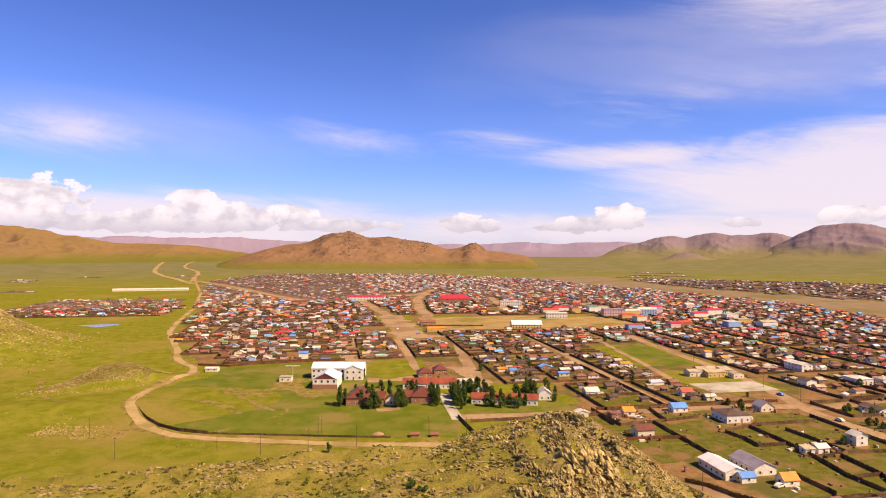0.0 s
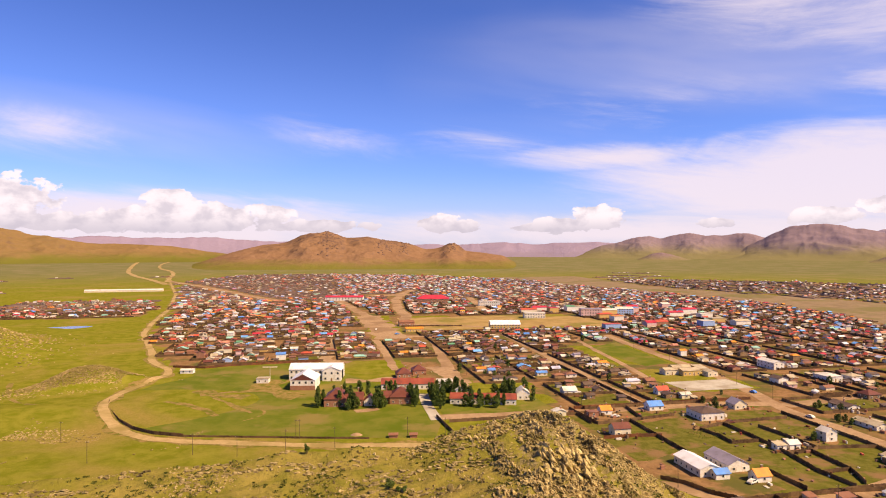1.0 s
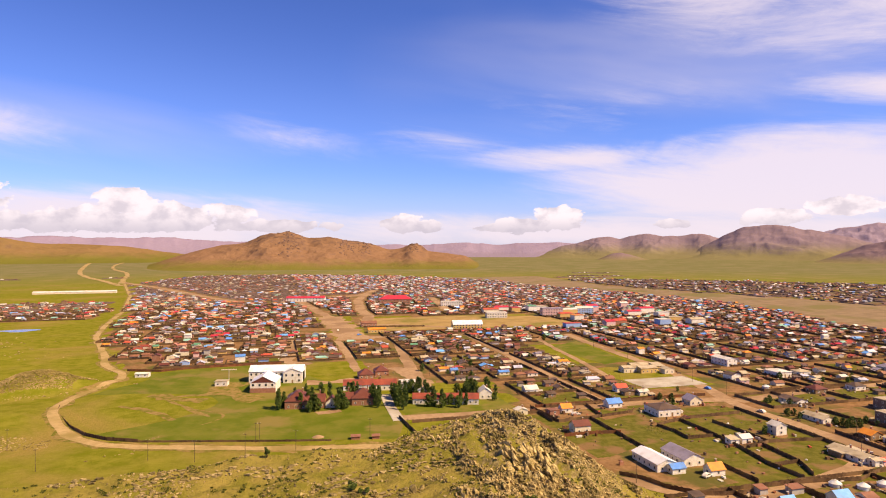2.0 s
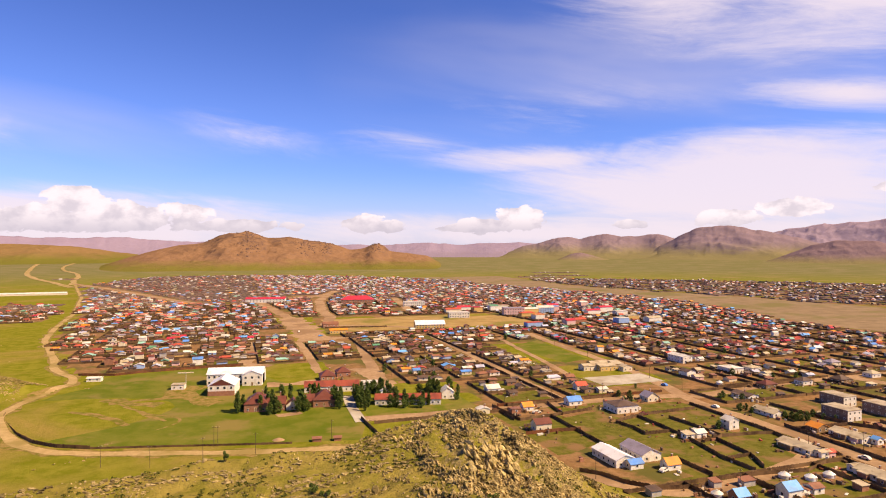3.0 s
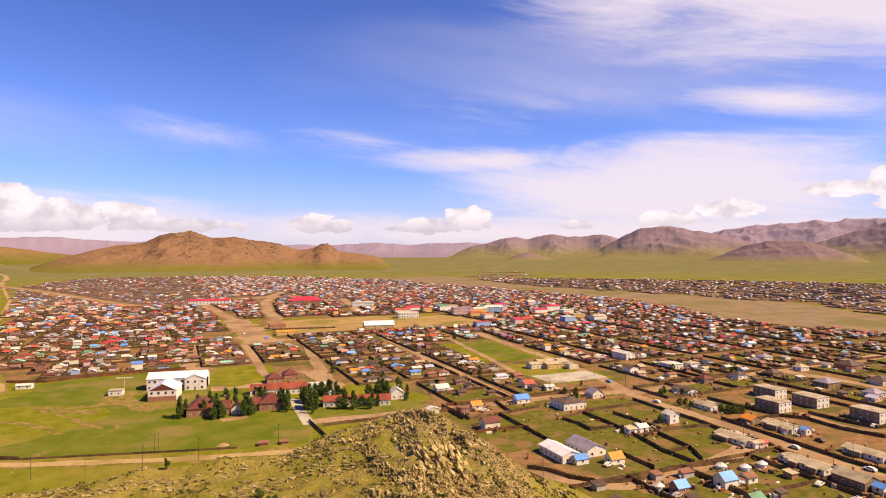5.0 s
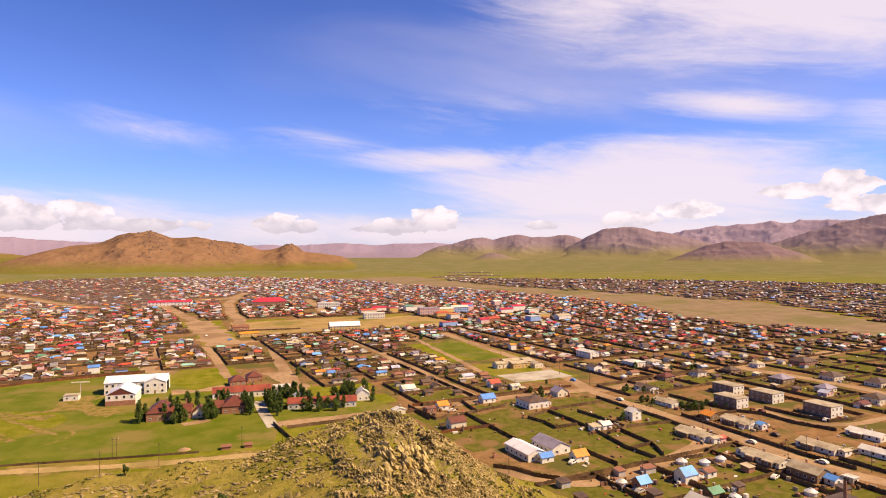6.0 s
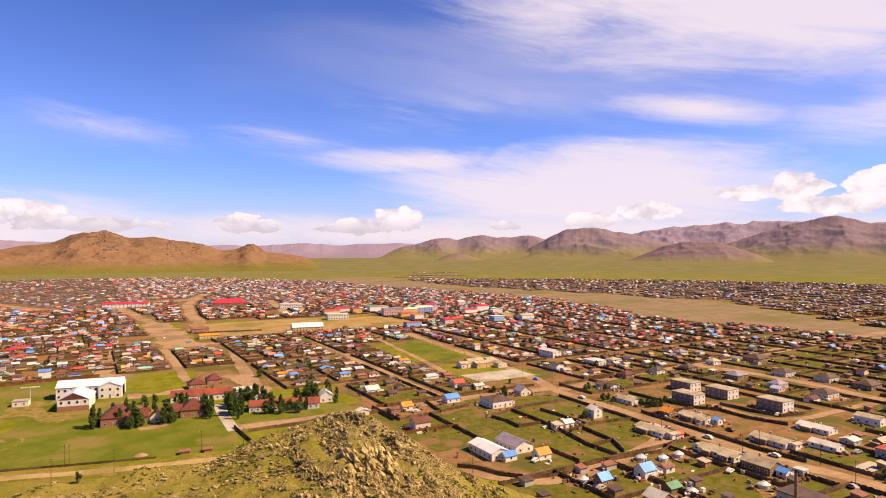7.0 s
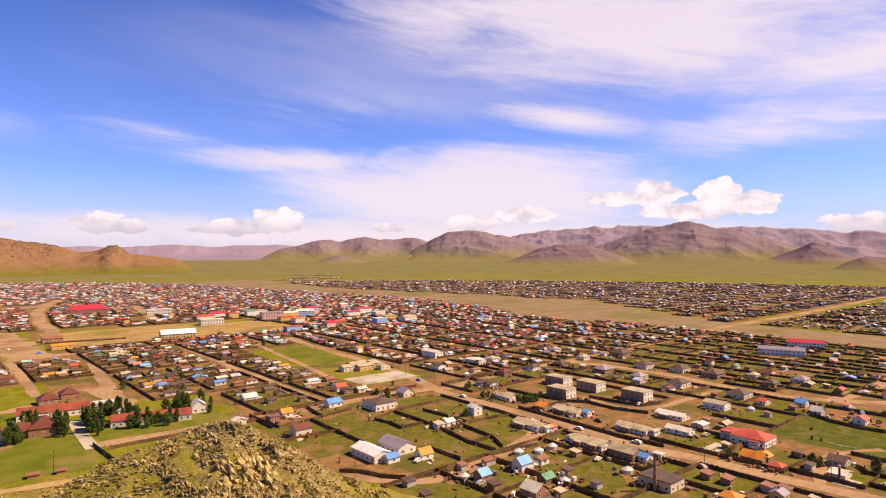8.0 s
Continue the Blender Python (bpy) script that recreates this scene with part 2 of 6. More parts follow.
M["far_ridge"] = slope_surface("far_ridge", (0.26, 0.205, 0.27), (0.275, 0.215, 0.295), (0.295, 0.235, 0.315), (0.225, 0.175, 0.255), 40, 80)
M["dirt_road"] = surface("dirt_road", (0.33, 0.208, 0.118), (0.425, 0.275, 0.16), 0.35, (0.275, 0.168, 0.094), 0.03, 0.95, 0.06)
M["steppe_track"] = surface("steppe_track", (0.37, 0.255, 0.115), (0.47, 0.325, 0.155), 0.35, (0.29, 0.21, 0.075), 0.04, 0.95, 0.06)
M["town_soil"] = surface("town_soil", (0.20, 0.106, 0.046), (0.30, 0.165, 0.078), 0.22, (0.12, 0.105, 0.03), 0.035, 0.95, 0.1)
M["yard_grass"] = surface("yard_grass", (0.092, 0.094, 0.014), (0.155, 0.135, 0.029), 0.25, (0.225, 0.130, 0.060), 0.06, 0.95, 0.15, cspread=(0.50, 0.64))
M["dark_grass"] = surface("dark_grass", (0.068, 0.082, 0.013), (0.118, 0.118, 0.024), 0.2, (0.16, 0.125, 0.045), 0.05, 0.95, 0.15, cspread=(0.54, 0.68))
M["yard_soil"] = surface("yard_soil", (0.195, 0.106, 0.048), (0.30, 0.168, 0.08), 0.25, (0.11, 0.10, 0.028), 0.06, 0.95, 0.12)
M["gravel_flat"] = surface("gravel_flat", (0.215, 0.15, 0.088), (0.285, 0.20, 0.12), 0.05, (0.19, 0.155, 0.065), 0.012, 0.95, 0.1, cspread=(0.5, 0.62))
M["dry_lot"] = surface("dry_lot", (0.30, 0.195, 0.075), (0.40, 0.265, 0.11), 0.06, (0.21, 0.175, 0.045), 0.02, 0.95, 0.1, cspread=(0.50, 0.66))
M["field_grass"] = surface("field_grass", (0.098, 0.128, 0.012), (0.158, 0.158, 0.026), 0.07, (0.215, 0.165, 0.05), 0.028, 0.95, 0.15, cspread=(0.50, 0.64))
M["worn_grass"] = surface("worn_grass", (0.22, 0.155, 0.045), (0.31, 0.205, 0.08), 0.5, (0.14, 0.13, 0.02), 0.2, 0.95, 0.1)
M["water"] = surface("water", (0.17, 0.17, 0.19), (0.20, 0.20, 0.21), 0.1, rough=0.15)
M["granite"] = surface("granite", (0.29, 0.215, 0.088), (0.50, 0.37, 0.175), 1.3, (0.18, 0.135, 0.055), 0.35, 0.9, 0.25, per_object=0.15, per_island=0.28)
M["outcrop"] = surface("outcrop", (0.31, 0.225, 0.095), (0.46, 0.335, 0.155), 0.5, (0.25, 0.19, 0.065), 0.06, 0.9, 0.2, per_island=0.2)
M["dark_rock"] = surface("dark_rock", (0.145, 0.088, 0.066), (0.205, 0.125, 0.095), 0.08, rough=0.95, per_island=0.22)
M["shrub"] = surface("shrub", (0.06, 0.07, 0.016), (0.115, 0.12, 0.03), 2.0, rough=0.9)
M["crop"] = surface("crop", (0.16, 0.17, 0.03), (0.27, 0.25, 0.06), 1.5, rough=0.9)
M["leaf"] = surface("leaf", (0.045, 0.080, 0.012), (0.105, 0.145, 0.024), 0.9, rough=0.75, per_object=0.15)
M["bark"] = surface("bark", (0.08, 0.055, 0.035), (0.14, 0.10, 0.07), 3.0, rough=0.95)
M["plank"] = surface("plank", (0.075, 0.045, 0.028), (0.15, 0.09, 0.05), 0.6, (0.19, 0.115, 0.06), 0.08, 0.9, per_object=0.2)
# plank copy made paler and mauve: haze painted on the distant fences
M["plank_hazed"] = surface("plank_hazed", (0.15, 0.10, 0.085), (0.23, 0.155, 0.13), 0.3, (0.27, 0.185, 0.15), 0.03, 0.9, per_island=0.25)
M["plank_red"] = surface("plank_red", (0.15, 0.055, 0.028), (0.24, 0.095, 0.045), 0.6, (0.12, 0.06, 0.035), 0.08, 0.9, per_object=0.2)
M["concrete"] = surface("concrete", (0.42, 0.37, 0.30), (0.52, 0.47, 0.39), 0.4, (0.34, 0.28, 0.21), 0.05, 0.9)
M["glass"] = surface("glass", (0.025, 0.03, 0.04), (0.04, 0.05, 0.06), 0.7, rough=0.12)
M["rubber"] = surface("rubber", (0.02, 0.02, 0.02), (0.03, 0.03, 0.03), 5.0, rough=0.8)
M["felt"] = surface("felt", (0.72, 0.70, 0.66), (0.80, 0.78, 0.74), 1.5, (0.62, 0.58, 0.52), 0.4, 0.9)
WALLS = {
    "white": ((0.68, 0.62, 0.53), (0.78, 0.73, 0.64), (0.52, 0.44, 0.34)),
    "cream": ((0.62, 0.52, 0.36), (0.70, 0.60, 0.44), (0.50, 0.40, 0.28)),
    "log": ((0.21, 0.12, 0.06), (0.31, 0.19, 0.10), (0.15, 0.09, 0.05)),
    "brick": ((0.30, 0.13, 0.075), (0.38, 0.18, 0.11), (0.24, 0.12, 0.08)),
    "dark_brown": ((0.23, 0.14, 0.095), (0.30, 0.19, 0.13), (0.17, 0.105, 0.075)),
    "grey": ((0.38, 0.34, 0.30), (0.46, 0.42, 0.38), (0.30, 0.26, 0.22)),
    "pink": ((0.62, 0.38, 0.34), (0.70, 0.46, 0.42), (0.52, 0.32, 0.28)),
    "blue_paint": ((0.25, 0.38, 0.62), (0.32, 0.46, 0.70), (0.3, 0.35, 0.5)),
    "ochre": ((0.55, 0.35, 0.12), (0.64, 0.42, 0.16), (0.48, 0.30, 0.14)),
}
ROOFS = {
    "red": ((0.52, 0.075, 0.04), (0.62, 0.115, 0.065), (0.34, 0.07, 0.045)),
    "brickred": ((0.27, 0.055, 0.034), (0.35, 0.085, 0.05), (0.20, 0.05, 0.035)),
    "crimson": ((0.50, 0.03, 0.055), (0.60, 0.05, 0.08), (0.42, 0.03, 0.05)),
    "orange": ((0.68, 0.22, 0.03), (0.78, 0.30, 0.045), (0.56, 0.18, 0.04)),
    "blue": ((0.07, 0.24, 0.64), (0.11, 0.32, 0.75), (0.10, 0.21, 0.45)),
    "sky": ((0.11, 0.36, 0.76), (0.17, 0.45, 0.85), (0.14, 0.32, 0.58)),
    "green": ((0.08, 0.24, 0.14), (0.12, 0.31, 0.19), (0.09, 0.19, 0.11)),
    "maroon": ((0.14, 0.038, 0.026), (0.20, 0.058, 0.04), (0.12, 0.04, 0.03)),
    "rust": ((0.25, 0.10, 0.055), (0.33, 0.15, 0.085), (0.18, 0.08, 0.05)),
    "white_metal": ((0.74, 0.72, 0.74), (0.82, 0.80, 0.82), (0.64, 0.60, 0.60)),
    "slate": ((0.43, 0.345, 0.225), (0.54, 0.44, 0.295), (0.30, 0.22, 0.135)),
    "pale": ((0.62, 0.57, 0.50), (0.72, 0.67, 0.60), (0.48, 0.41, 0.33)),
    "umber": ((0.10, 0.062, 0.042), (0.16, 0.10, 0.07), (0.08, 0.05, 0.035)),
    "salmon": ((0.56, 0.20, 0.13), (0.66, 0.28, 0.19), (0.44, 0.17, 0.11)),
    "mint": ((0.22, 0.45, 0.36), (0.30, 0.55, 0.45), (0.20, 0.34, 0.27)),
    "lilac": ((0.44, 0.45, 0.55), (0.54, 0.55, 0.65), (0.34, 0.32, 0.38)),
    "mauve": ((0.27, 0.23, 0.28), (0.35, 0.30, 0.36), (0.22, 0.18, 0.2)),
}
for k, v in WALLS.items():
    M["wall_" + k] = surface("wall_" + k, v[0], v[1], 0.8, v[2], 0.5, 0.85, cspread=(0.52, 0.75), per_island=0.10)
for k, v in ROOFS.items():
    M["roof_" + k] = surface("roof_" + k, v[0], v[1], 0.5, v[2], 0.25, 0.6, cspread=(0.45, 0.68), per_island=0.16)
WORDS = {"white_metal": "white metal", "red": "red", "brickred": "brick-red", "crimson": "crimson", "orange": "orange", "blue": "blue", "sky": "light blue", "green": "green", "maroon": "maroon",
         "rust": "rusty brown", "slate": "grey slate", "pale": "pale grey", "umber": "dark brown", "salmon": "faded salmon-red", "mint": "pale green", "lilac": "light grey-blue", "mauve": "grey-mauve",
         "white": "whitewashed", "cream": "cream plastered", "log": "brown log", "brick": "red brick", "dark_brown": "brown brick", "grey": "grey rendered",
         "pink": "pink plastered", "blue_paint": "blue painted", "ochre": "yellow plastered"}


# ---- mesh helpers ----
class Buf:
    """Gathers faces for one mesh."""

    def __init__(self):
        self.v, self.f, self.m, self.slots = [], [], [], []

    def slot(self, mat):
        if mat not in self.slots:
            self.slots.append(mat)
        return self.slots.index(mat)

    def add(self, verts, faces, mat, place=None):
        k, s = len(self.v), self.slot(mat)
        self.v += [tuple(place @ Vector(p)) for p in verts] if place is not None else [tuple(p) for p in verts]
        self.f += [tuple(i + k for i in f) for f in faces]
        self.m += [s] * len(faces)

    def box(self, x0, x1, y0, y1, z0, z1, mat, place=None, open_bottom=False):
        vs = [(x, y, z) for z in (z0, z1) for y in (y0, y1) for x in (x0, x1)]
        fs = [(4, 5, 7, 6), (0, 1, 5, 4), (1, 3, 7, 5), (3, 2, 6, 7), (2, 0, 4, 6)]
        self.add(vs, fs if open_bottom else fs + [(0, 2, 3, 1)], mat, place)

    def mesh(self, name, smooth=False):
        me = bpy.data.meshes.new(name)
        me.from_pydata(self.v, [], self.f)
        for s in self.slots:
            me.materials.append(M[s])
        me.polygons.foreach_set("material_index", np.array(self.m, dtype=np.int32))
        if smooth:
            me.polygons.foreach_set("use_smooth", np.ones(len(self.f), dtype=bool))
        me.update()
        return me


def part(name, data, parent, label="", m=None):
    """One mesh object under a thing or under a part."""
    ob = new(name, data.mesh(name) if isinstance(data, Buf) else data)
    ob.parent = parent
    if m is not None:
        ob.matrix_basis = m
    return tagged(ob, label)


def thing(name, m, label, category, group="", kind=""):
    """An empty at a thing's base, for its parts."""
    ob = new(name)
    ob.empty_display_size = 0.5
    ob.matrix_basis = m
    return tagged(ob, label, category, group, kind)


TURN = 10.0                                   # the street grid's turn, degrees
_c, _s = math.cos(radians(TURN)), math.sin(radians(TURN))


def town(p, q):
    """The place of a point of the street grid: p across, q away."""
    return _c * p - _s * q, _s * p + _c * q


def grid_pose(p, q, turn=0.0, z=0.0):
    x, y = town(p, q)
    return pose(x, y, z, 0, 0, TURN + turn)


# ---- terrain ----
CREST = [(-180, -16, 130), (-60, -16.0, 130), (-35.7, -16.9, 118), (-28.1, -17.75, 114), (-18.4, -18.1, 110), (-11.6, -17.85, 110), (-4.4, -17.7, 108),
         (-0.2, -17.6, 108), (2.4, -16.6, 110), (5.0, -15.85, 112), (8.1, -15.05, 114), (10.8, -14.6, 114), (12.7, -15.3, 112),
         (15.2, -16.55, 110), (17.6, -17.5, 108), (19.9, -18.8, 108), (22.2, -19.7, 110), (26.5, -20.9, 112), (30.7, -22.0, 112),
         (40, -25.0, 112), (60, -30.0, 105), (90, -34, 95), (180, -30, 100)]
_ca, _ce, _cr = (np.array(k) for k in zip(*CREST))
MOUNDS = [(-408, 455, 72, 72, 0, 72), (-195, 368, 24, 9, 33, 12), (-215, 290, 60, 22, 20, 5)]
FAR_RISE = 27.0


def smooth01(u):
    u = np.clip(u, 0, 1)
    return u * u * (3 - 2 * u)


def height(x, y):
    """The ground's height; arrays of metres in and out."""
    r, a = np.hypot(x, y), np.degrees(np.arctan2(x, y))
    e, rc = np.tan(np.radians(-np.interp(a, _ca, _ce))), np.interp(a, _ca, _cr)
    zc = EYE_Z - rc * e
    near = np.minimum(EYE_Z - r * (e + 0.0042 * (rc - r)), 58 + 0 * r)
    run = 0.85 * zc / e
    beyond = zc * np.clip(1 - (r - rc) / run, 0, 1) ** 1.3
    z = np.where(r < rc, near, beyond)
    for mx, my, sx, sy, t, h in MOUNDS:
        c, s = math.cos(radians(t)), math.sin(radians(t))
        u, v = (x - mx) * c + (y - my) * s, -(x - mx) * s + (y - my) * c
        z = z + h * np.exp(-(u / sx) ** 2 - (v / sy) ** 2)
    return z + FAR_RISE * smooth01((r - 1900) / 2600)


def rough_height(x, y, z):
    """Small humps on the hill and the mounds, none on the town's flat."""
    on = np.clip(z / 12.0, 0, 1) * (np.hypot(x, y) < 900)
    out = np.array([noise.fractal(Vector((a * 0.09, b * 0.09, 0.0)), 0.9, 2.1, 5) if k > 0 else 0.0 for a, b, k in zip(x, y, on)])
    a = np.degrees(np.arctan2(x, y))
    craggy = 1 + 1.2 * np.exp(-((a - 12) / 8.0) ** 2)
    # ribs of rock that lean across the knoll
    r = np.hypot(x, y)
    edge = np.interp(a, _ca, _cr)
    knoll = np.exp(-((a - 13.5) / 6.0) ** 2) * smooth01((r - 70) / 12) * smooth01((edge + 16 - r) / 10)
    ribs = np.array([noise.ridged_multi_fractal(Vector((p * 0.42 + q * 0.10, q * 0.16, 3.0)), 0.9, 2.2, 4, 1.0, 2.0) - 1.0 if k > 0.02 else 0.0 for p, q, k in zip(x, y, knoll)])
    return z + out * on * 0.9 * craggy + ribs * knoll * 0.85


def sheet(name, xs, ys, zs, cols, mat, smooth=True, wrap=False):
    """A grid mesh out of flat arrays, row by row."""
    n = len(xs)
    rows = n // cols
    me = bpy.data.meshes.new(name)
    i = np.arange((rows - 1) * cols).reshape(rows - 1, cols)
    if not wrap:
        i = i[:, :-1]
    j = (i // cols) * cols + (i + 1) % cols
    quads = np.stack([i, i + cols, j + cols, j], axis=-1).reshape(-1, 4)
    me.from_pydata(np.stack([xs, ys, zs], axis=1).tolist(), [], quads.tolist())
    me.materials.append(M[mat])
    if smooth:
        me.polygons.foreach_set("use_smooth", np.ones(len(me.polygons), dtype=bool))
    me.update()
    return me


def make_ground():
    az = np.concatenate([np.arange(-180, -50, 5.0), np.arange(-50, 75, 0.3), np.arange(75, 180, 5.0)])
    r = np.concatenate([[0.0], np.arange(20, 60, 8.0), np.arange(60, 130, 0.7), np.arange(130, 260, 2.5), np.arange(260, 680, 7.0), np.geomspace(680, 4990, 60)])
    rr, aa = np.meshgrid(r, np.radians(az), indexing="ij")
    x, y = (rr * np.sin(aa)).ravel(), (rr * np.cos(aa)).ravel()
    z = rough_height(x, y, height(x, y))
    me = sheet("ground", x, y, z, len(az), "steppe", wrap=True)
    return tagged(new("ground", me), "green and dry steppe grass ground with a stony hill slope", "ground", kind="structure")


make_ground()


def ridge_noise(x, y, s, octaves=5):
    return np.array([noise.ridged_multi_fractal(Vector((a * s, b * s, 2.0)), 1.0, 2.1, octaves, 1.0, 2.0) for a, b in zip(x, y)])


def make_range(name, crest, dist, front, back, mat, label, rugged, step=0.1, rows=46, category="mountain", spur=0.004, sharp=1.25, jag=0.09):
    """A range of hills: its skyline as (bearing, elevation) in degrees, seen from the hill, at a distance; slopes in front and behind."""
    ca, ce = (np.array(k, dtype=float) for k in zip(*crest))
    az = np.arange(ca[0], ca[-1] + step / 2, step)
    el = np.interp(az, ca, ce)
    k = max(3, int(0.5 / step))
    el = np.convolve(np.pad(el, k, mode="edge"), np.ones(k) / k, mode="same")[k:-k]
    if category == "mountain":
        el = el + jag * np.array([noise.fractal(Vector((a * 0.55, dist * 0.01, 0.0)), 0.8, 2.1, 5) for a in az])
    top = EYE_Z + dist * np.tan(np.radians(el))
    u = np.linspace(0, 1, rows)
    rr = np.concatenate([dist - front * (1 - u), dist + back * np.linspace(0.08, 1, 8)])
    shape = np.concatenate([u ** sharp, 1 - np.linspace(0.08, 1, 8) ** 1.2])
    R_, A_ = np.meshgrid(rr, np.radians(az), indexing="ij")
    S_, T_ = np.meshgrid(shape, top, indexing="ij")
    x, y = (R_ * np.sin(A_)).ravel(), (R_ * np.cos(A_)).ravel()
    base = height(x, y) - 4.0
    s, t = S_.ravel(), T_.ravel()
    n = ridge_noise(x, y, spur)
    n = (n - n.mean()) / (n.std() + 1e-6)
    lift = np.maximum(t - base, 0)
    body = np.sin(np.clip(s, 0, 1) * math.pi)
    z = base + lift * s + lift * rugged * n * (0.25 * s + 0.75 * body * 0.6)
    me = sheet(name, x, y, np.maximum(z, base - 2), len(az), mat)
    return tagged(new(name, me), label, category, kind="structure")


BROWN = [(-22.0, -2.0), (-20.5, -1.45), (-19.2, -1.0), (-17.96, -0.6), (-15.56, 0.10), (-12.35, 0.67), (-10.83, 1.34), (-9.3, 1.55), (-8.54, 1.74), (-7.7, 1.45), (-7.0, 1.09), (-4.92, 1.1), (-3.0, 0.75),
         (-1.26, 0.58), (0.31, 0.05), (1.6, 0.2), (2.2, 0.5), (2.83, 0.62), (3.3, 0.4), (3.98, -0.14), (5.86, -0.31), (7.5, -0.56), (8.3, -1.05), (9.1, -1.6), (9.9, -2.0)]
HILL = make_range("brown_hill", BROWN, 3000, 620, 500, "brown_slope", "bare reddish-brown hill with rocky summits behind the town", 0.09, 0.06, 60, "hill", 0.0042, 1.0)
make_range("left_hills", [(-62, 1.2), (-50, 2.2), (-42, 2.0), (-35.68, 1.75), (-34.62, 1.68), (-32.06, 1.16), (-29.74, 1.05), (-28.14, 0.74), (-22.58, 0.29), (-17.96, -0.3), (-14, -0.9)],
           3850, 560, 500, "left_slope", "low rounded hills with dry grass slopes", 0.20, 0.12, 44, "hill", 0.0022)
# the far ranges below get their violet and blue from painted haze
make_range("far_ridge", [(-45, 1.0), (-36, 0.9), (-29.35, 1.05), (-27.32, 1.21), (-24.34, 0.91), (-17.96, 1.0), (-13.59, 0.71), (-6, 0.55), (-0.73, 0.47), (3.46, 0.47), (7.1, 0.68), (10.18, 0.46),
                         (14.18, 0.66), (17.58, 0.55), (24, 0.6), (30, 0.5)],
           4750, 500, 150, "far_ridge", "distant ridge in painted violet haze", 0.06, 0.12, 24, "mountain", 0.0018)
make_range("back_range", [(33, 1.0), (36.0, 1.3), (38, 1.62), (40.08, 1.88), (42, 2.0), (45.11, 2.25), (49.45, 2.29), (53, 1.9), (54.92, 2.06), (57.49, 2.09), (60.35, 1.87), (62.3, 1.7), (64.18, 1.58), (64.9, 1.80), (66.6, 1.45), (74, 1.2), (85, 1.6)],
           4780, 700, 120, "hazed_blue", "far mountain range behind the nearer peaks, painted bluish with haze", 0.12, 0.10, 34, "mountain", 0.0025, 1.2)
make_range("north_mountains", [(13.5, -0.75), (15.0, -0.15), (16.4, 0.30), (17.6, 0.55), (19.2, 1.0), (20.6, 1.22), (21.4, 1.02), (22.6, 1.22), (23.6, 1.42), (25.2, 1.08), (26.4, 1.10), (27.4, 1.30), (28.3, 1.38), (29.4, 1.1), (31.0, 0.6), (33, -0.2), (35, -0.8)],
           4550, 700, 200, "hazed_slope", "distant bare mountains in brown, painted violet with haze", 0.11, 0.08, 44, "mountain", 0.0028, 1.5)
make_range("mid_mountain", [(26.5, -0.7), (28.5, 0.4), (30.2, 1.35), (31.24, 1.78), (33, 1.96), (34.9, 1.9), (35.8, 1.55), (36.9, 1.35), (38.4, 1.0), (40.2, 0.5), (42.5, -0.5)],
           4300, 640, 300, "hazed_slope", "distant bare mountain in brown, painted violet with haze", 0.11, 0.08, 44, "mountain", 0.0026, 1.45)
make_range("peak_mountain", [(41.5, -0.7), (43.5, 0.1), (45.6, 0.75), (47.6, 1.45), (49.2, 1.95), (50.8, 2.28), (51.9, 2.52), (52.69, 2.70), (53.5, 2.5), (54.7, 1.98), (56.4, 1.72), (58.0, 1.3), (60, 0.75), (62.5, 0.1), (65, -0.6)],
           4150, 700, 350, "hazed_slope", "broad pointed mountain in brown, painted violet with haze", 0.11, 0.08, 48, "mountain", 0.0026, 1.4)
make_range("foothill", [(35.8, -1.2), (37.2, -0.75), (38.6, -0.2), (39.8, 0.4), (41.35, 0.78), (42.6, 0.62), (44.0, 0.6), (45.2, 0.2), (46.8, -0.3), (48.6, -1.1)], 3550, 260, 260, "hazed_foothill",
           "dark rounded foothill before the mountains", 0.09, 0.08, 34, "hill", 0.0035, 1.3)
make_range("foothill", [(57.6, -1.0), (59.5, -0.2), (60.8, 0.35), (61.9, 0.85), (62.5, 0.6), (63.6, 0.0), (65.5, -1.0)], 3700, 240, 260, "hazed_foothill",
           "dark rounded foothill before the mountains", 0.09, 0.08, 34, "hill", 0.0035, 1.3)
make_range("foothill", [(61.8, -1.8), (63.2, -1.3), (64.2, -0.75), (65.26, -0.37), (66.59, -0.45), (68, -0.5), (70, -0.9), (74, -1.8)], 2950, 200, 260, "hazed_foothill",
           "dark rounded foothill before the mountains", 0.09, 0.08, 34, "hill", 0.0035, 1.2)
make_range("foothill", [(18.3, -1.2), (19.33, -0.95), (20.6, -0.4), (21.36, -0.27), (22.2, -0.45), (23.41, -0.81), (25, -1.1)], 3700, 220, 260, "hazed_foothill",
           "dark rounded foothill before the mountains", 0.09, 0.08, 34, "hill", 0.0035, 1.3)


# ---- roads and open ground ----
def inside_town(p, q):
    """Whether a point of the grid lies in the built-up part."""
    x, y = town(p, q)
    left = np.interp(q, [440, 615, 716, 886, 1164, 1560, 1856, 2000], [-85, -142, -158, -176, -224, -308, -250, -200])
    right = np.interp(q, [50, 144, 271, 364, 541, 621, 780, 917, 1088, 1289, 1483, 1826, 2013], [600, 600, 608, 600, 590, 628, 650, 642, 612, 548, 545, 350, 15])
    if not left < p < right or q > 2000:
        return False
    south = np.interp(p, [-90, 0, 14, 62, 63, 121, 122, 150], [447, 447, 398, 396, 362, 350, 40, 40])
    return q > south and float(height(np.array([x]), np.array([y]))[0]) < 0.25


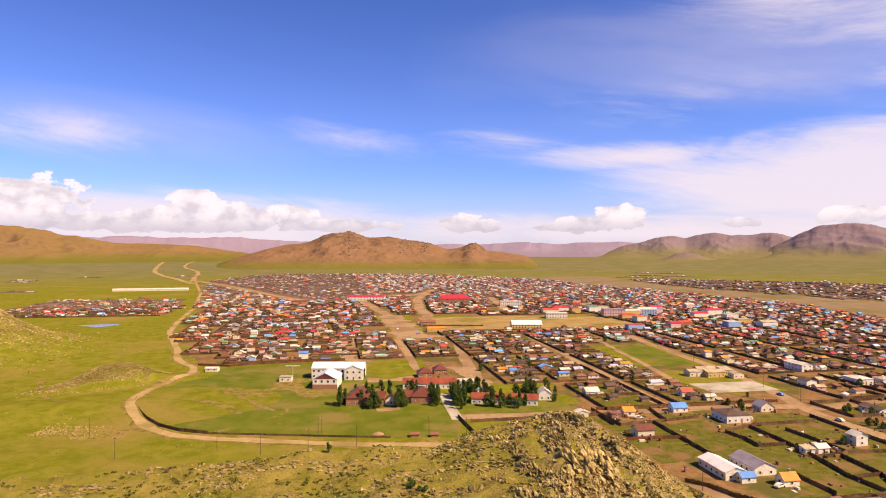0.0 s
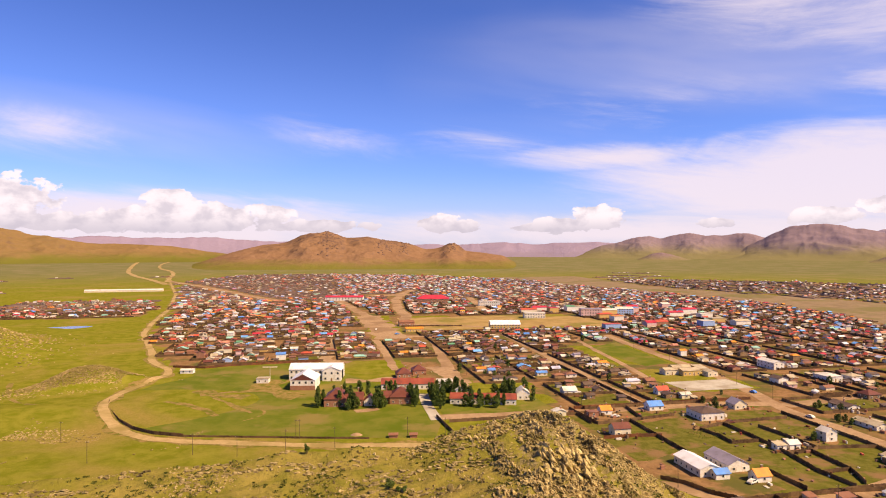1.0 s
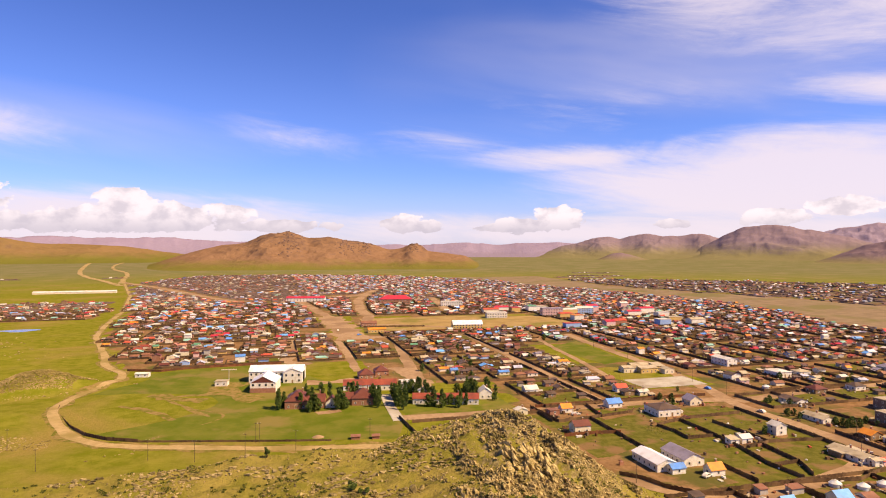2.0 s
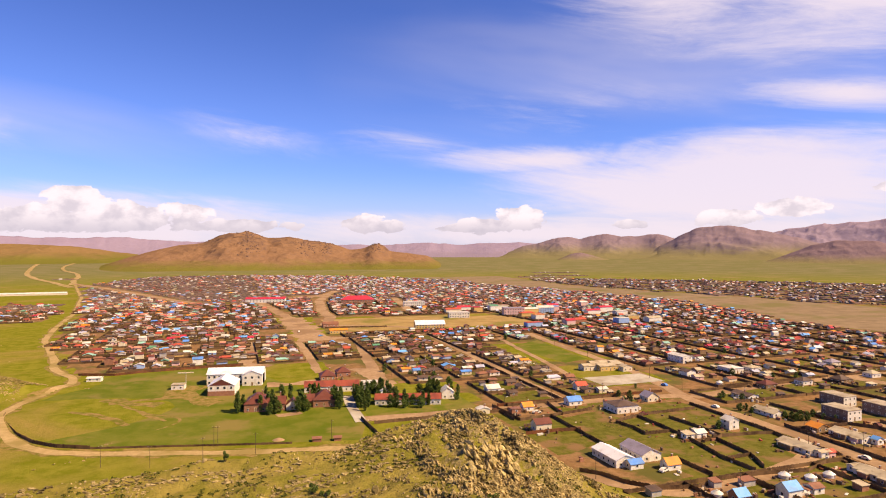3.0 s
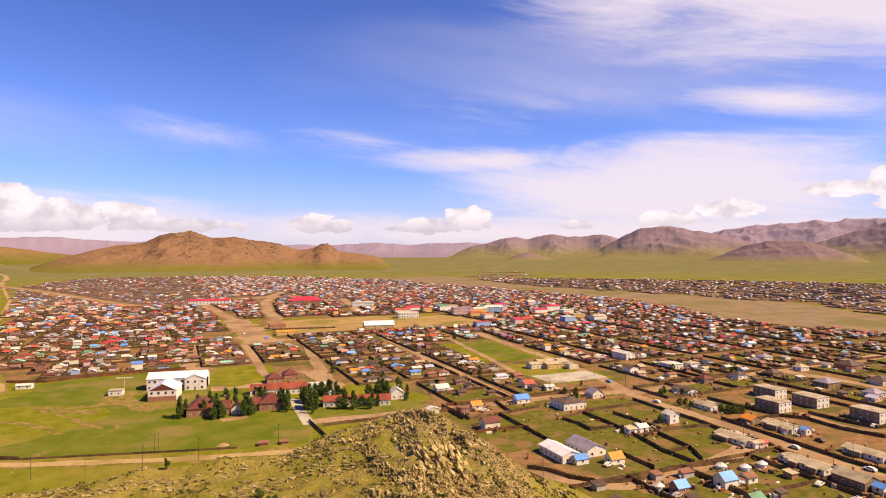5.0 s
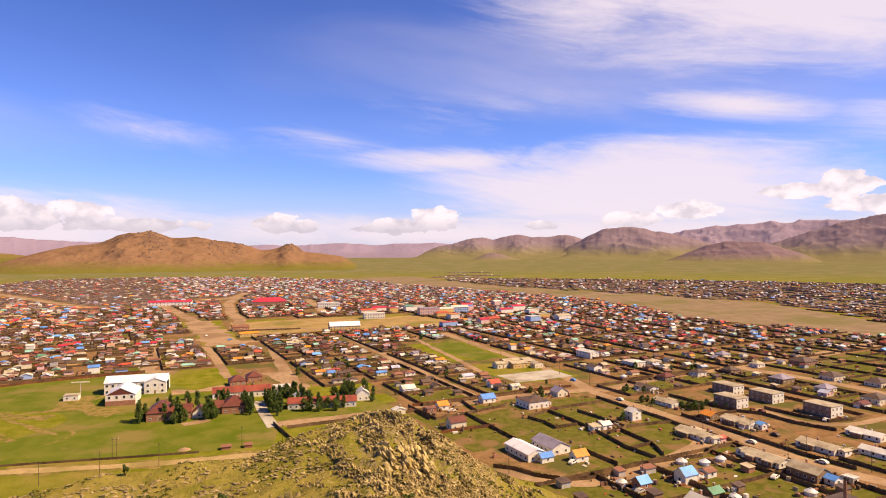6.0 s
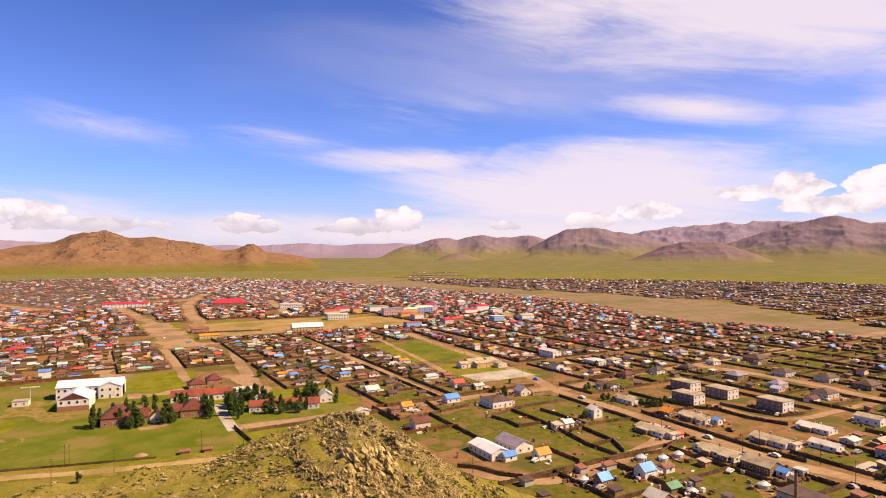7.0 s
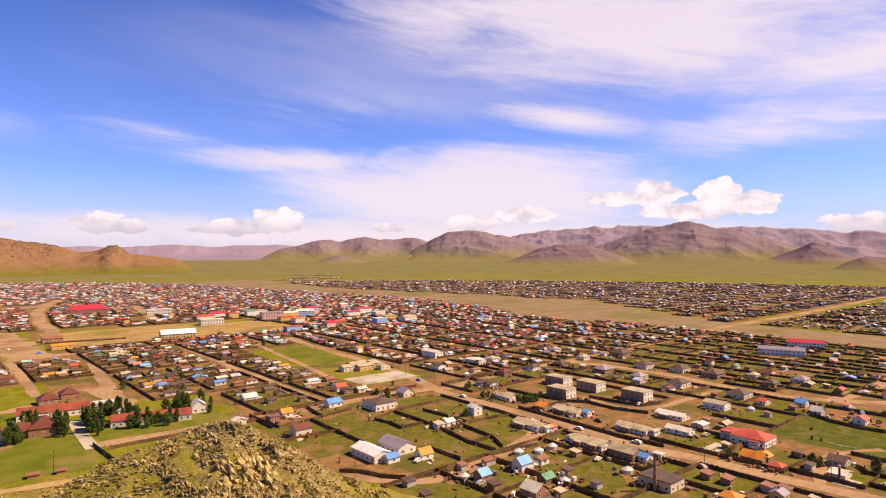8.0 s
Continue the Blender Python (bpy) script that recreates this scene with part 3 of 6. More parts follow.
def inside_far(p, q):
    """The outlying quarter beyond the dry river bed."""
    edge = np.interp(q, [60, 303, 420, 600, 800, 1040, 1220, 1360, 1672], [690, 700, 760, 850, 822, 752, 715, 740, 790])
    return p > edge and q > 120 and math.hypot(p, q) < 1720 and not 285 < q < 312


def inside_left(p, q):
    """The rows of houses beyond the pond."""
    return -420 < p < -200 - 0.12 * (q - 780) and 785 < q < 1045


OPEN = [(-112, 62, 250, 446), (60, 122, 240, 348), (100, 305, 588, 712), (51, 92, 545, 740), (95, 160, 1050, 1085), (204, 253, 304, 376), (205, 262, 388, 482),
        (128, 162, 181, 222), (100, 160, 715, 730), (262, 312, 170, 245), (284, 332, 64, 112)]


def in_open(p, q, pad=0.0):
    return any(a - pad < p < b + pad and c - pad < q < d + pad for a, b, c, d in OPEN)


def strip(name, pts, width, mat, label, z=0.10, category="road", jag=0.6, step=4.0, grid=True, sink=True):
    """A ribbon of track along a line of points, with uneven edges."""
    line = [Vector((*(town(*p) if grid else p), 0)) for p in pts]
    dense = []
    for a, b in zip(line, line[1:]):
        k = max(1, int((b - a).length / step))
        dense += [a.lerp(b, i / k) for i in range(k)]
    dense.append(line[-1])
    for _ in range(6):
        dense = [dense[0]] + [(a + b * 2 + c) / 4 for a, b, c in zip(dense, dense[1:], dense[2:])] + [dense[-1]]
    vs = []
    for i, p in enumerate(dense):
        d = (dense[min(i + 1, len(dense) - 1)] - dense[max(i - 1, 0)]).normalized()
        side = Vector((-d.y, d.x, 0))
        for k, s in enumerate((-1, 0, 1)):
            w = s * (width / 2 + jag * noise.noise(Vector((p.x * 0.08, p.y * 0.08, s * 3.0))) * abs(s) * 2)
            v = p + side * w
            h = float(height(np.array([v.x]), np.array([v.y]))[0]) if sink else 0.0
            vs.append((v.x, v.y, h + z))
    b = Buf()
    fs = []
    for i in range(len(dense) - 1):
        for k in range(2):
            j = i * 3 + k
            fs.append((j, j + 1, j + 4, j + 3))
    b.add(vs, fs, mat)
    return tagged(new(name, b.mesh(name, True)), label, category, kind="structure")


def patches(name, cells, mat, z, label, category, wander=0.0):
    """Loose rectangles of ground cover, in one mesh; their corners may wander."""
    b = Buf()
    for p0, p1, q0, q1 in cells:
        ring = [(p + wander * noise.noise(Vector((p * 0.11, q * 0.11, 1.0))), q + wander * noise.noise(Vector((p * 0.11, q * 0.11, 7.0)))) for p, q in ((p0, q0), (p1, q0), (p1, q1), (p0, q1))]
        b.add([(*town(p, q), z) for p, q in ring], [(0, 1, 2, 3)], mat)
    return tagged(new(name, b.mesh(name)), label, category, kind="structure")


def soil_cells(test, p0, p1, q0, q1, s):
    out = []
    for q in np.arange(q0, q1, s):
        for p in np.arange(p0, p1, s):
            w = 14 * noise.noise(Vector((p * 0.03, q * 0.03, 5.0)))
            if test(p + s / 2 + w, q + s / 2 + w) and ((p > 228 and q < 300) or not in_open(p + s / 2, q + s / 2, -2)):
                out.append((p, p + s, q, q + s))
    return out


patches("town_soil", soil_cells(inside_town, -330, 664, 45, 700, 8.0) + soil_cells(inside_town, -330, 664, 701, 2000, 14.0)
        + soil_cells(inside_left, -430, -190, 780, 1050, 10.0) + soil_cells(inside_far, 690, 1720, 120, 1700, 16.0),
        "town_soil", 0.04, "trodden brown earth between the yards", "ground", wander=6.5)
AVENUE = [(268, 530), (262, 487), (254, 395), (249, 340), (240, 300), (231, 270), (230, 245), (230.5, 218), (229.5, 200), (229, 184), (227, 160), (226.5, 146), (228, 131), (232, 116), (232, 100), (232, 88), (236, 60), (240, 40)]
strip("avenue", AVENUE, 7.8, "dirt_road", "wide pale dirt avenue through the town", 0.12)
RING = [(-640, 1600), (-627, 1560), (-434, 1106), (-338, 840), (-291, 677), (-262, 590), (-210, 488), (-191, 444), (-172, 421.6), (-162, 405), (-160.7, 391.6), (-165, 372), (-167, 346), (-165, 327),
        (-154, 303.5), (-141, 286), (-126, 270.4), (-111, 262.3), (-93, 259), (-77.6, 257.5), (-42, 253), (-6, 252), (30, 250), (60, 246)]
strip("ring_verge", RING, 8.5, "worn_grass", "worn dry verge of the dirt track", 0.06, category="verge", jag=2.2, grid=False)
strip("ring_track", RING, 5.0, "steppe_track", "pale dirt track bending round the fenced meadow", 0.11, grid=False)
strip("far_track", [(-575, 1414), (-708, 1638), (-845, 1850), (-950, 2037), (-1030, 2200), (-1090, 2340), (-1250, 2720), (-1417, 3145)], 15, "steppe_track", "pale dirt track over the far steppe", 0.5, jag=3, step=30, grid=False)
strip("far_track", [(-610, 1500), (-660, 1640), (-709, 1760), (-775, 1960), (-860, 2160), (-1000, 2400), (-1064, 2536), (-1180, 2850), (-1270, 3180)], 12, "steppe_track", "pale dirt track over the far steppe", 0.75, jag=3, step=30, grid=False)
strip("east_road", [(440, 285), (524, 298), (686, 301), (829, 298), (1100, 306), (1323, 316), (1700, 330)], 13, "dirt_road", "pale straight road across the river bed", 0.13, step=12)
strip("slant_street", [(236, 272), (300, 283), (363, 283), (457, 292), (507, 292)], 9, "dirt_road", "dirt street", 0.11)
SLANT = [(363, 283), (372, 255), (374, 210), (366, 165), (366, 133), (375, 113), (400, 80), (420, 40)]
strip("slant_street", SLANT, 9, "dirt_road", "dirt street", 0.12)
strip("slant_street", [(376, 113), (453, 108), (500, 117), (560, 140)], 9, "dirt_road", "dirt street", 0.13)
strip("yard_lane", [(280, 206), (277, 193), (276, 179), (283, 169), (300, 166), (340, 167), (366, 164)], 5, "dirt_road", "dirt lane past the apartment blocks", 0.115)
strip("hill_track", [(100, 196), (120, 188), (127, 178), (138, 166), (152, 164), (166, 167), (190, 172), (208, 178), (226, 186)], 8, "dirt_road", "dirt track round the yards at the hill's foot", 0.108)
strip("cross_street", [(60, 287), (131, 283), (201, 283), (237, 276)], 9, "dirt_road", "dirt street", 0.10)
strip("cross_street", [(60, 560), (161, 559), (288, 555), (420, 548)], 11, "dirt_road", "dirt street", 0.10)
SQUARE = [(30, 1010), (45, 936), (50, 878), (58, 804), (65, 728)]
strip("square", SQUARE, 13, "dirt_road", "bare dirt avenue", 0.10, jag=2)
strip("square", [(64, 740), (67, 680), (70, 615), (71, 548)], 28, "dirt_road", "broad bare dirt square and avenue", 0.09, jag=4)
strip("cross_street", [(92, 648), (123, 648), (222, 575), (290, 557)], 8, "dirt_road", "dirt street", 0.14)
strip("side_street", [(107, 552), (104, 523), (95.5, 458), (89.5, 403), (86, 344), (80, 330)], 8, "dirt_road", "dirt street", 0.10)
strip("side_street", [(55, 545), (55, 470), (54, 405)], 6, "dirt_road", "dirt street", 0.10)
strip("side_street", [(14, 570), (15, 480), (6, 452), (26, 440)], 9, "dirt_road", "dirt street", 0.10)
strip("side_street", [(176, 556), (174, 479), (168, 349), (166, 290)], 7, "dirt_road", "dirt street", 0.10)
strip("side_street", [(198, 1214), (166, 1123), (130, 974), (113, 825), (110, 726), (96, 660)], 14, "dirt_road", "dirt street", 0.10, jag=2)
DIAG = [(-347, 1645), (-232, 1406), (-134, 1176), (-74, 1033), (-33, 970)]
NORTH = [(198, 1214), (166, 1123), (130, 974), (113, 825), (110, 726)]
GREY = [(256, 998), (236, 873), (220, 775)]
LANE = [(230, 517), (219, 451), (212, 397), (202, 339)]
strip("side_street", GREY, 10, "dirt_road", "dirt street", 0.11, jag=1.5, step=8)
strip("field_lane", LANE, 4.5, "dirt_road", "dirt lane along the playing field", 0.13)
strip("side_street", [(88, 1046), (125, 1062), (170, 1090)], 34, "dirt_road", "bare trodden ground in the far town", 0.09, jag=6, step=8)
strip("side_street", DIAG, 16, "dirt_road", "dirt street", 0.16, jag=2, step=10)
strip("meadow_path", [(-10, 392), (-20, 372), (-34, 362), (-60, 358)], 5, "worn_grass", "worn bare ground beside the school", 0.06, jag=2)
strip("meadow_path", [(-24, 392), (-30, 378), (-18, 352), (-6, 344)], 13, "worn_grass", "worn bare ground beside the school", 0.065, jag=4)
for _k in range(3):
    strip("meadow_path", [(-128 + 4 * _k, 352 - 3 * _k), (-112 + 4 * _k, 338 - 5 * _k), (-98 + 3 * _k, 322 - 4 * _k), (-88 + 2 * _k, 308 - 2 * _k)], 2.2, "worn_grass", "worn wheel track in the meadow", 0.055 + 0.002 * _k, jag=1.4, grid=False)
strip("meadow_path", [(-128, 352), (-116, 347), (-104, 341), (-94, 338)], 7, "worn_grass", "worn bare ground in the meadow", 0.064, jag=3.5, grid=False)
strip("meadow_path", [(-75, 345), (-62, 336), (-50, 322), (-45, 312)], 4, "worn_grass", "worn path in the meadow", 0.06, jag=1.2)
strip("meadow_path", [(-38, 330), (-20, 318), (-23, 306), (-32, 300)], 1.5, "worn_grass", "worn path in the meadow", 0.06, jag=0.6)
strip("school_yard", [(-46, 375), (-34, 376), (-26, 380), (-14, 378)], 10, "dirt_road", "pale trodden yard beside the school", 0.07, category="ground", jag=3, grid=False)
strip("school_yard", [(-33, 306), (-27, 308.5), (-22, 311)], 6, "dirt_road", "pale trodden apron before the entrance house", 0.07, category="ground", jag=1.5, grid=False, step=2)
strip("school_yard", [(8, 420), (14, 402), (20, 385), (24, 366)], 11, "dirt_road", "broad bare ground at the street's end", 0.09, category="ground", jag=5, grid=False)
strip("hill_path", [(-244, 377), (-235, 358), (-221, 338), (-209, 327), (-194, 316)], 2.4, "worn_grass", "faint worn path over the steppe", 0.06, jag=0.8, grid=False)
strip("school_walk", [(60, 336), (58, 315), (57, 283)], 5.5, "concrete", "pale concrete walk between the trees", 0.16, jag=0.1)
strip("yard_track", [(235, 75), (248, 79), (263, 83.3), (276, 84.7), (285, 81), (297, 72)], 3.4, "dirt_road", "worn track beside the yards", 0.15, jag=0.8)
b = Buf()
b.add([(x, y, 0.03) for x, y in ((-160, 322), (-150, 308), (-138, 291), (-126, 279), (-114, 271.5), (-72, 265), (-40, 263.5), (-2, 262), (6, 262), (9, 284), (6, 300), (4, 335), (-30, 372),
                                 (-52, 404), (-90, 436), (-132, 424), (-155, 408), (-154, 386), (-160, 352))], [tuple(range(19))], "field_grass")
tagged(new("meadow", b.mesh("meadow")), "green meadow inside the plank fence", "ground", kind="structure")
patches("clinic_lawn", [(62, 118, 290, 330)], "field_grass", 0.05, "green lawn beside the clinic", "ground")
b = Buf()
b.add([(*town(p, q), 0.06) for p, q in ((223, 384), (246, 392), (255, 487), (217, 464))], [(0, 1, 2, 3)], "field_grass")
tagged(new("sports_field", b.mesh("sports_field")), "flat green playing field", "ground", kind="structure")
patches("paved_yard", [(207, 249, 311, 335), (243, 256, 113, 121), (241.5, 250, 66.5, 73.5)], "concrete", 0.14, "pale concrete paved yard", "ground")
patches("east_meadow", [(284, 334, 42, 112)], "dark_grass", 0.07, "open green ground beside the kindergarten", "ground")
strip("farm_drive", [(150, 262), (176, 268), (200, 272), (222, 268)], 6, "yard_soil", "worn drive past the wide house", 0.12, category="ground", jag=1.6)
strip("farm_yard", [(140, 176), (139, 194), (130, 214)], 27, "yard_soil", "bare reddish dirt of the farm yard", 0.10, category="ground", jag=1.5)
patches("apartment_yard", [(262, 312, 172, 246)], "yard_soil", 0.05, "bare dirt yard round the apartment blocks", "ground")
patches("long_green", [(96, 262, 598, 712), (262, 325, 590, 690)], "dry_lot", 0.08, "strip of dry open ground with thin grass", "ground")
patches("river_bed", [(np.interp(q, [40, 271, 364, 541, 621, 780, 917, 1088, 1289, 1500, 1700], [598, 604, 598, 586, 624, 646, 638, 606, 542, 535, 440]),
                       np.interp(q, [40, 303, 420, 600, 800, 1040, 1220, 1360, 1700], [688, 698, 755, 845, 815, 750, 712, 735, 760]), q, q + 20) for q in range(40, 1700, 20)],
        "gravel_flat", 0.03, "dry gravel river bed with thin grass", "ground")
b = Buf()
b.add([(-361 + 20 * math.cos(t) * (1 + 0.1 * math.sin(3 * t)), 641 + 13 * math.sin(t) - 0.3 * 20 * math.cos(t) * -1, 0.1) for t in np.linspace(0, 2 * math.pi, 40, endpoint=False)],
      [tuple(range(40))], "water")
tagged(new("pond", b.mesh("pond")), "small shallow pond in the grass", "pond", kind="structure")


# ---- buildings ----
def gable(b, w, d, h, rise, axis, mat):
    """Walls with two gables, over a base w by d."""
    x, y = w / 2, d / 2
    if axis == "q":
        top = [(0, -y, h + rise), (0, y, h + rise)]
        b.add([(-x, -y, 0), (x, -y, 0), (x, y, 0), (-x, y, 0), (-x, -y, h), (x, -y, h), (x, y, h), (-x, y, h)] + top,
              [(0, 1, 5, 8, 4), (2, 3, 7, 9, 6), (1, 2, 6, 5), (3, 0, 4, 7)], mat)
    else:
        top = [(-x, 0, h + rise), (x, 0, h + rise)]
        b.add([(-x, -y, 0), (x, -y, 0), (x, y, 0), (-x, y, 0), (-x, -y, h), (x, -y, h), (x, y, h), (-x, y, h)] + top,
              [(0, 1, 5, 4), (2, 3, 7, 6), (1, 2, 6, 9, 5), (3, 0, 4, 8, 7)], mat)


def roof_form(b, w, d, h, rise, style, mat, over=0.32, thick=0.12):
    """A roof with eaves and thickness: gable_q, gable_p, hip, flat or lean."""
    x, y = w / 2 + over, d / 2 + over
    if style in ("gable_q", "gable_p"):
        sw = style == "gable_p"
        a, c = (y, x) if sw else (x, y)                    # half span, half length
        span = (d if sw else w) / 2
        e = h - rise * over / span
        prof = [(-a, e), (0, h + rise), (a, e), (a, e + thick), (0, h + rise + thick), (-a, e + thick)]
        vs = []
        for s in (-c, c):
            vs += [((s, u, z) if sw else (u, s, z)) for u, z in prof]
        b.add(vs, [(0, 1, 7, 6), (1, 2, 8, 7), (2, 3, 9, 8), (3, 4, 10, 9), (4, 5, 11, 10), (5, 0, 6, 11),
                   (0, 5, 4, 1), (1, 4, 3, 2), (6, 7, 10, 11), (7, 8, 9, 10)], mat)
    elif style == "hip":
        k = min(x, y)
        rx, ry = x - k * 0.92, y - k * 0.92
        vs = [(-x, -y, h), (x, -y, h), (x, y, h), (-x, y, h), (-x, -y, h + thick), (x, -y, h + thick), (x, y, h + thick), (-x, y, h + thick),
              (-rx, -ry, h + rise), (rx, -ry, h + rise), (rx, ry, h + rise), (-rx, ry, h + rise)]
        b.add(vs, [(3, 2, 1, 0), (0, 1, 5, 4), (1, 2, 6, 5), (2, 3, 7, 6), (3, 0, 4, 7), (4, 5, 9, 8), (5, 6, 10, 9), (6, 7, 11, 10), (7, 4, 8, 11), (8, 9, 10, 11)], mat)
    elif style == "flat":
        b.box(-x + over * 0.4, x - over * 0.4, -y + over * 0.4, y - over * 0.4, h, h + 0.35, mat)
    else:
        vs = [(-x, -y, h), (x, -y, h), (x, y, h + rise), (-x, y, h + rise), (-x, -y, h + thick), (x, -y, h + thick), (x, y, h + rise + thick), (-x, y, h + rise + thick)]
        b.add(vs, [(3, 2, 1, 0), (4, 5, 6, 7), (0, 1, 5, 4), (1, 2, 6, 5), (2, 3, 7, 6), (3, 0, 4, 7)], mat)


def wall_form(b, w, d, h, rise, style, mat):
    if style in ("gable_q", "gable_p"):
        gable(b, w, d, h, rise, style[-1], mat)
    elif style == "lean":
        x, y = w / 2, d / 2
        b.add([(-x, -y, 0), (x, -y, 0), (x, y, 0), (-x, y, 0), (-x, -y, h), (x, -y, h), (x, y, h + rise), (-x, y, h + rise)],
              [(0, 1, 5, 4), (1, 2, 6, 5), (2, 3, 7, 6), (3, 0, 4, 7)], mat)
    else:
        b.box(-w / 2, w / 2, -d / 2, d / 2, 0, h, mat)


def window_mesh(w, h):
    b = Buf()
    out = [(-w / 2, 0), (w / 2, 0), (w / 2, h), (-w / 2, h)]
    inn = [(-w / 2 + 0.1, 0.1), (w / 2 - 0.1, 0.1), (w / 2 - 0.1, h - 0.1), (-w / 2 + 0.1, h - 0.1)]
    vs = [(x, y, z) for y, ring in ((0.02, out), (-0.08, out), (-0.08, inn), (-0.02, inn)) for x, z in ring]
    b.add(vs, [(4 * k + i, 4 * k + (i + 1) % 4, 4 * k + 4 + (i + 1) % 4, 4 * k + 4 + i) for k in range(3) for i in range(4)], "wall_white")
    g = Buf()
    g.box(-w / 2 + 0.1, w / 2 - 0.1, -0.03, 0.02, 0.1, h - 0.1, "glass")
    return b.mesh("window"), g.mesh("pane")


def door_mesh():
    b = Buf()
    b.box(-0.45, 0.45, -0.05, 0.02, 0, 2.0, "wall_log")
    b.box(-0.53, -0.45, -0.07, 0.02, 0, 2.08, "wall_white")
    b.box(0.45, 0.53, -0.07, 0.02, 0, 2.08, "wall_white")
    b.box(-0.53, 0.53, -0.07, 0.02, 2.08, 2.16, "wall_white")
    return b.mesh("door")


WINDOW = {"small": window_mesh(1.0, 1.05), "tall": window_mesh(1.35, 1.5)}
DOOR = door_mesh()
FAR = {"house": Buf(), "fence": Buf()}
COUNT = {"made": 0}


def storeys(h):
    return max(1, round(h / 2.75))


def building(m, w, d, h, wall, roof, style="gable_p", rise=None, detail=2, name="house", category="house", group="", label="", stack=True, wings=(), cladding=""):
    """A building over a base w by d; wings add more blocks (x, y, w, d, h, style) to it."""
    rise = min(w, d) * 0.26 if rise is None else rise
    blocks = [(0, 0, w, d, h, style)] + list(wings)
    if detail == 0:
        for bx, by, bw, bd, bh, bs in (k[:6] for k in blocks):
            b = Buf()
            wall_form(b, bw, bd, bh, rise, bs, "wall_" + wall)
            roof_form(b, bw, bd, bh, rise, bs, "roof_" + roof)
            if random.random() < 0.6:
                b.box(-bw / 4 - 0.9, -bw / 4 + 0.1, -bd / 2 - 0.04, -bd / 2 + 0.1, 0.9, 2.0, "glass")
                b.box(bw / 4 - 0.5, bw / 4 + 0.5, -bd / 2 - 0.04, -bd / 2 + 0.1, 0.9, 2.0, "glass")
            for f, s in zip(b.f, b.m):
                FAR["house"].add([b.v[i] for i in f], [tuple(range(len(f)))], b.slots[s], m @ Matrix.Translation((bx, by, 0)))
        return None
    text = label or f"{WORDS[wall]} house with a {WORDS[roof]} " + {"flat": "flat roof", "hip": "hipped roof", "lean": "lean-to roof"}.get(style, "gabled roof")
    ob = thing(name, m, text, category, group)
    COUNT["made"] += 1
    for blk in blocks:
        bx, by, bw, bd, bh, bs = blk[:6]
        skin = blk[6] if len(blk) > 6 else wall
        at = Matrix.Translation((bx, by, 0))
        b, r = Buf(), Buf()
        up = rise * min(1.0, min(bw, bd) / min(w, d))
        wall_form(b, bw, bd, bh, up, bs, "wall_" + skin)
        part("wall", b, ob, m=at)
        # thin sheet in a darker brown over the left side only
        if cladding:
            c = Buf()
            c.box(-bw / 2 - 0.04, -bw / 2 + 0.01, -bd / 2 + 0.02, bd / 2 - 0.02, 0.02, bh - 0.02, "wall_" + cladding)
            part("side_cladding", c, ob, "dark brown sheet over the left side", m=at)
        roof_form(r, bw, bd, bh, up, bs, "roof_" + roof)
        top = part("roof", r, ob, m=at)
        if detail < 2:
            continue
        if stack and bs != "flat" and bw * bd > 20:
            c = Buf()
            c.box(-0.28, 0.28, -0.28, 0.28, bh + rise * 0.3, bh + rise + 0.8, "wall_brick")
            c.box(-0.34, 0.34, -0.34, 0.34, bh + rise + 0.8, bh + rise + 0.92, "wall_grey")
            part("chimney", c, top, m=Matrix.Translation((bw * 0.2, bd * 0.12, 0)))
        kind = "tall" if bh > 3.6 and bw > 11 else "small"
        for floor in range(storeys(bh)):
            z = 0.8 + floor * bh / storeys(bh)
            if z + 1.2 > bh:
                continue
            for side in ("front", "left"):
                run = bw if side == "front" else bd
                k = max(1, min(12, int((run - 1.0) / (2.6 if kind == "small" else 2.7))))
                for i in range(k):
                    u = -run / 2 + run * (i + 0.5) / k
                    if side == "front" and floor == 0 and i == k // 2 and k > 2:
                        part("door", DOOR, ob, m=at @ pose(u, -bd / 2, 0.02))
                        continue
                    w_ = pose(u, -bd / 2, z) if side == "front" else pose(-bw / 2, u, z, 0, 0, -90)
                    part("pane", WINDOW[kind][1], part("window", WINDOW[kind][0], ob, m=at @ w_))
    return ob


NEAR_ROOFS = ["slate"] * 20 + ["pale"] * 11 + ["lilac"] * 5 + ["rust"] * 14 + ["umber"] * 20 + ["maroon"] * 12 + ["red"] * 5 + ["blue"] * 3 + ["sky"] * 2 + ["green"] * 2 + ["mint"] * 2 + ["orange"] * 4 + ["mauve"] * 3 + ["salmon"] * 3
ROOF_PICK = (["umber"] * 11 + ["maroon"] * 10 + ["rust"] * 11 + ["red"] * 14 + ["salmon"] * 12 + ["slate"] * 8 + ["pale"] * 9 + ["white_metal"] * 3 + ["lilac"] * 8 + ["blue"] * 3 + ["sky"] * 5
             + ["green"] * 2 + ["mint"] * 5 + ["orange"] * 6 + ["brickred"] * 8 + ["mauve"] * 4 + ["crimson"] * 4)
# roof mix muted to mauve and pale, painting haze onto the distant houses
HAZED_ROOFS = ["mauve"] * 14 + ["lilac"] * 12 + ["slate"] * 8 + ["rust"] * 10 + ["pale"] * 9 + ["maroon"] * 6 + ["red"] * 2 + ["salmon"] * 3 + ["blue"] * 2 + ["orange"]
WALL_PICK = ["log"] * 28 + ["white"] * 18 + ["cream"] * 16 + ["brick"] * 15 + ["grey"] * 8 + ["pink"] * 5 + ["blue_paint"] * 3 + ["ochre"] * 3
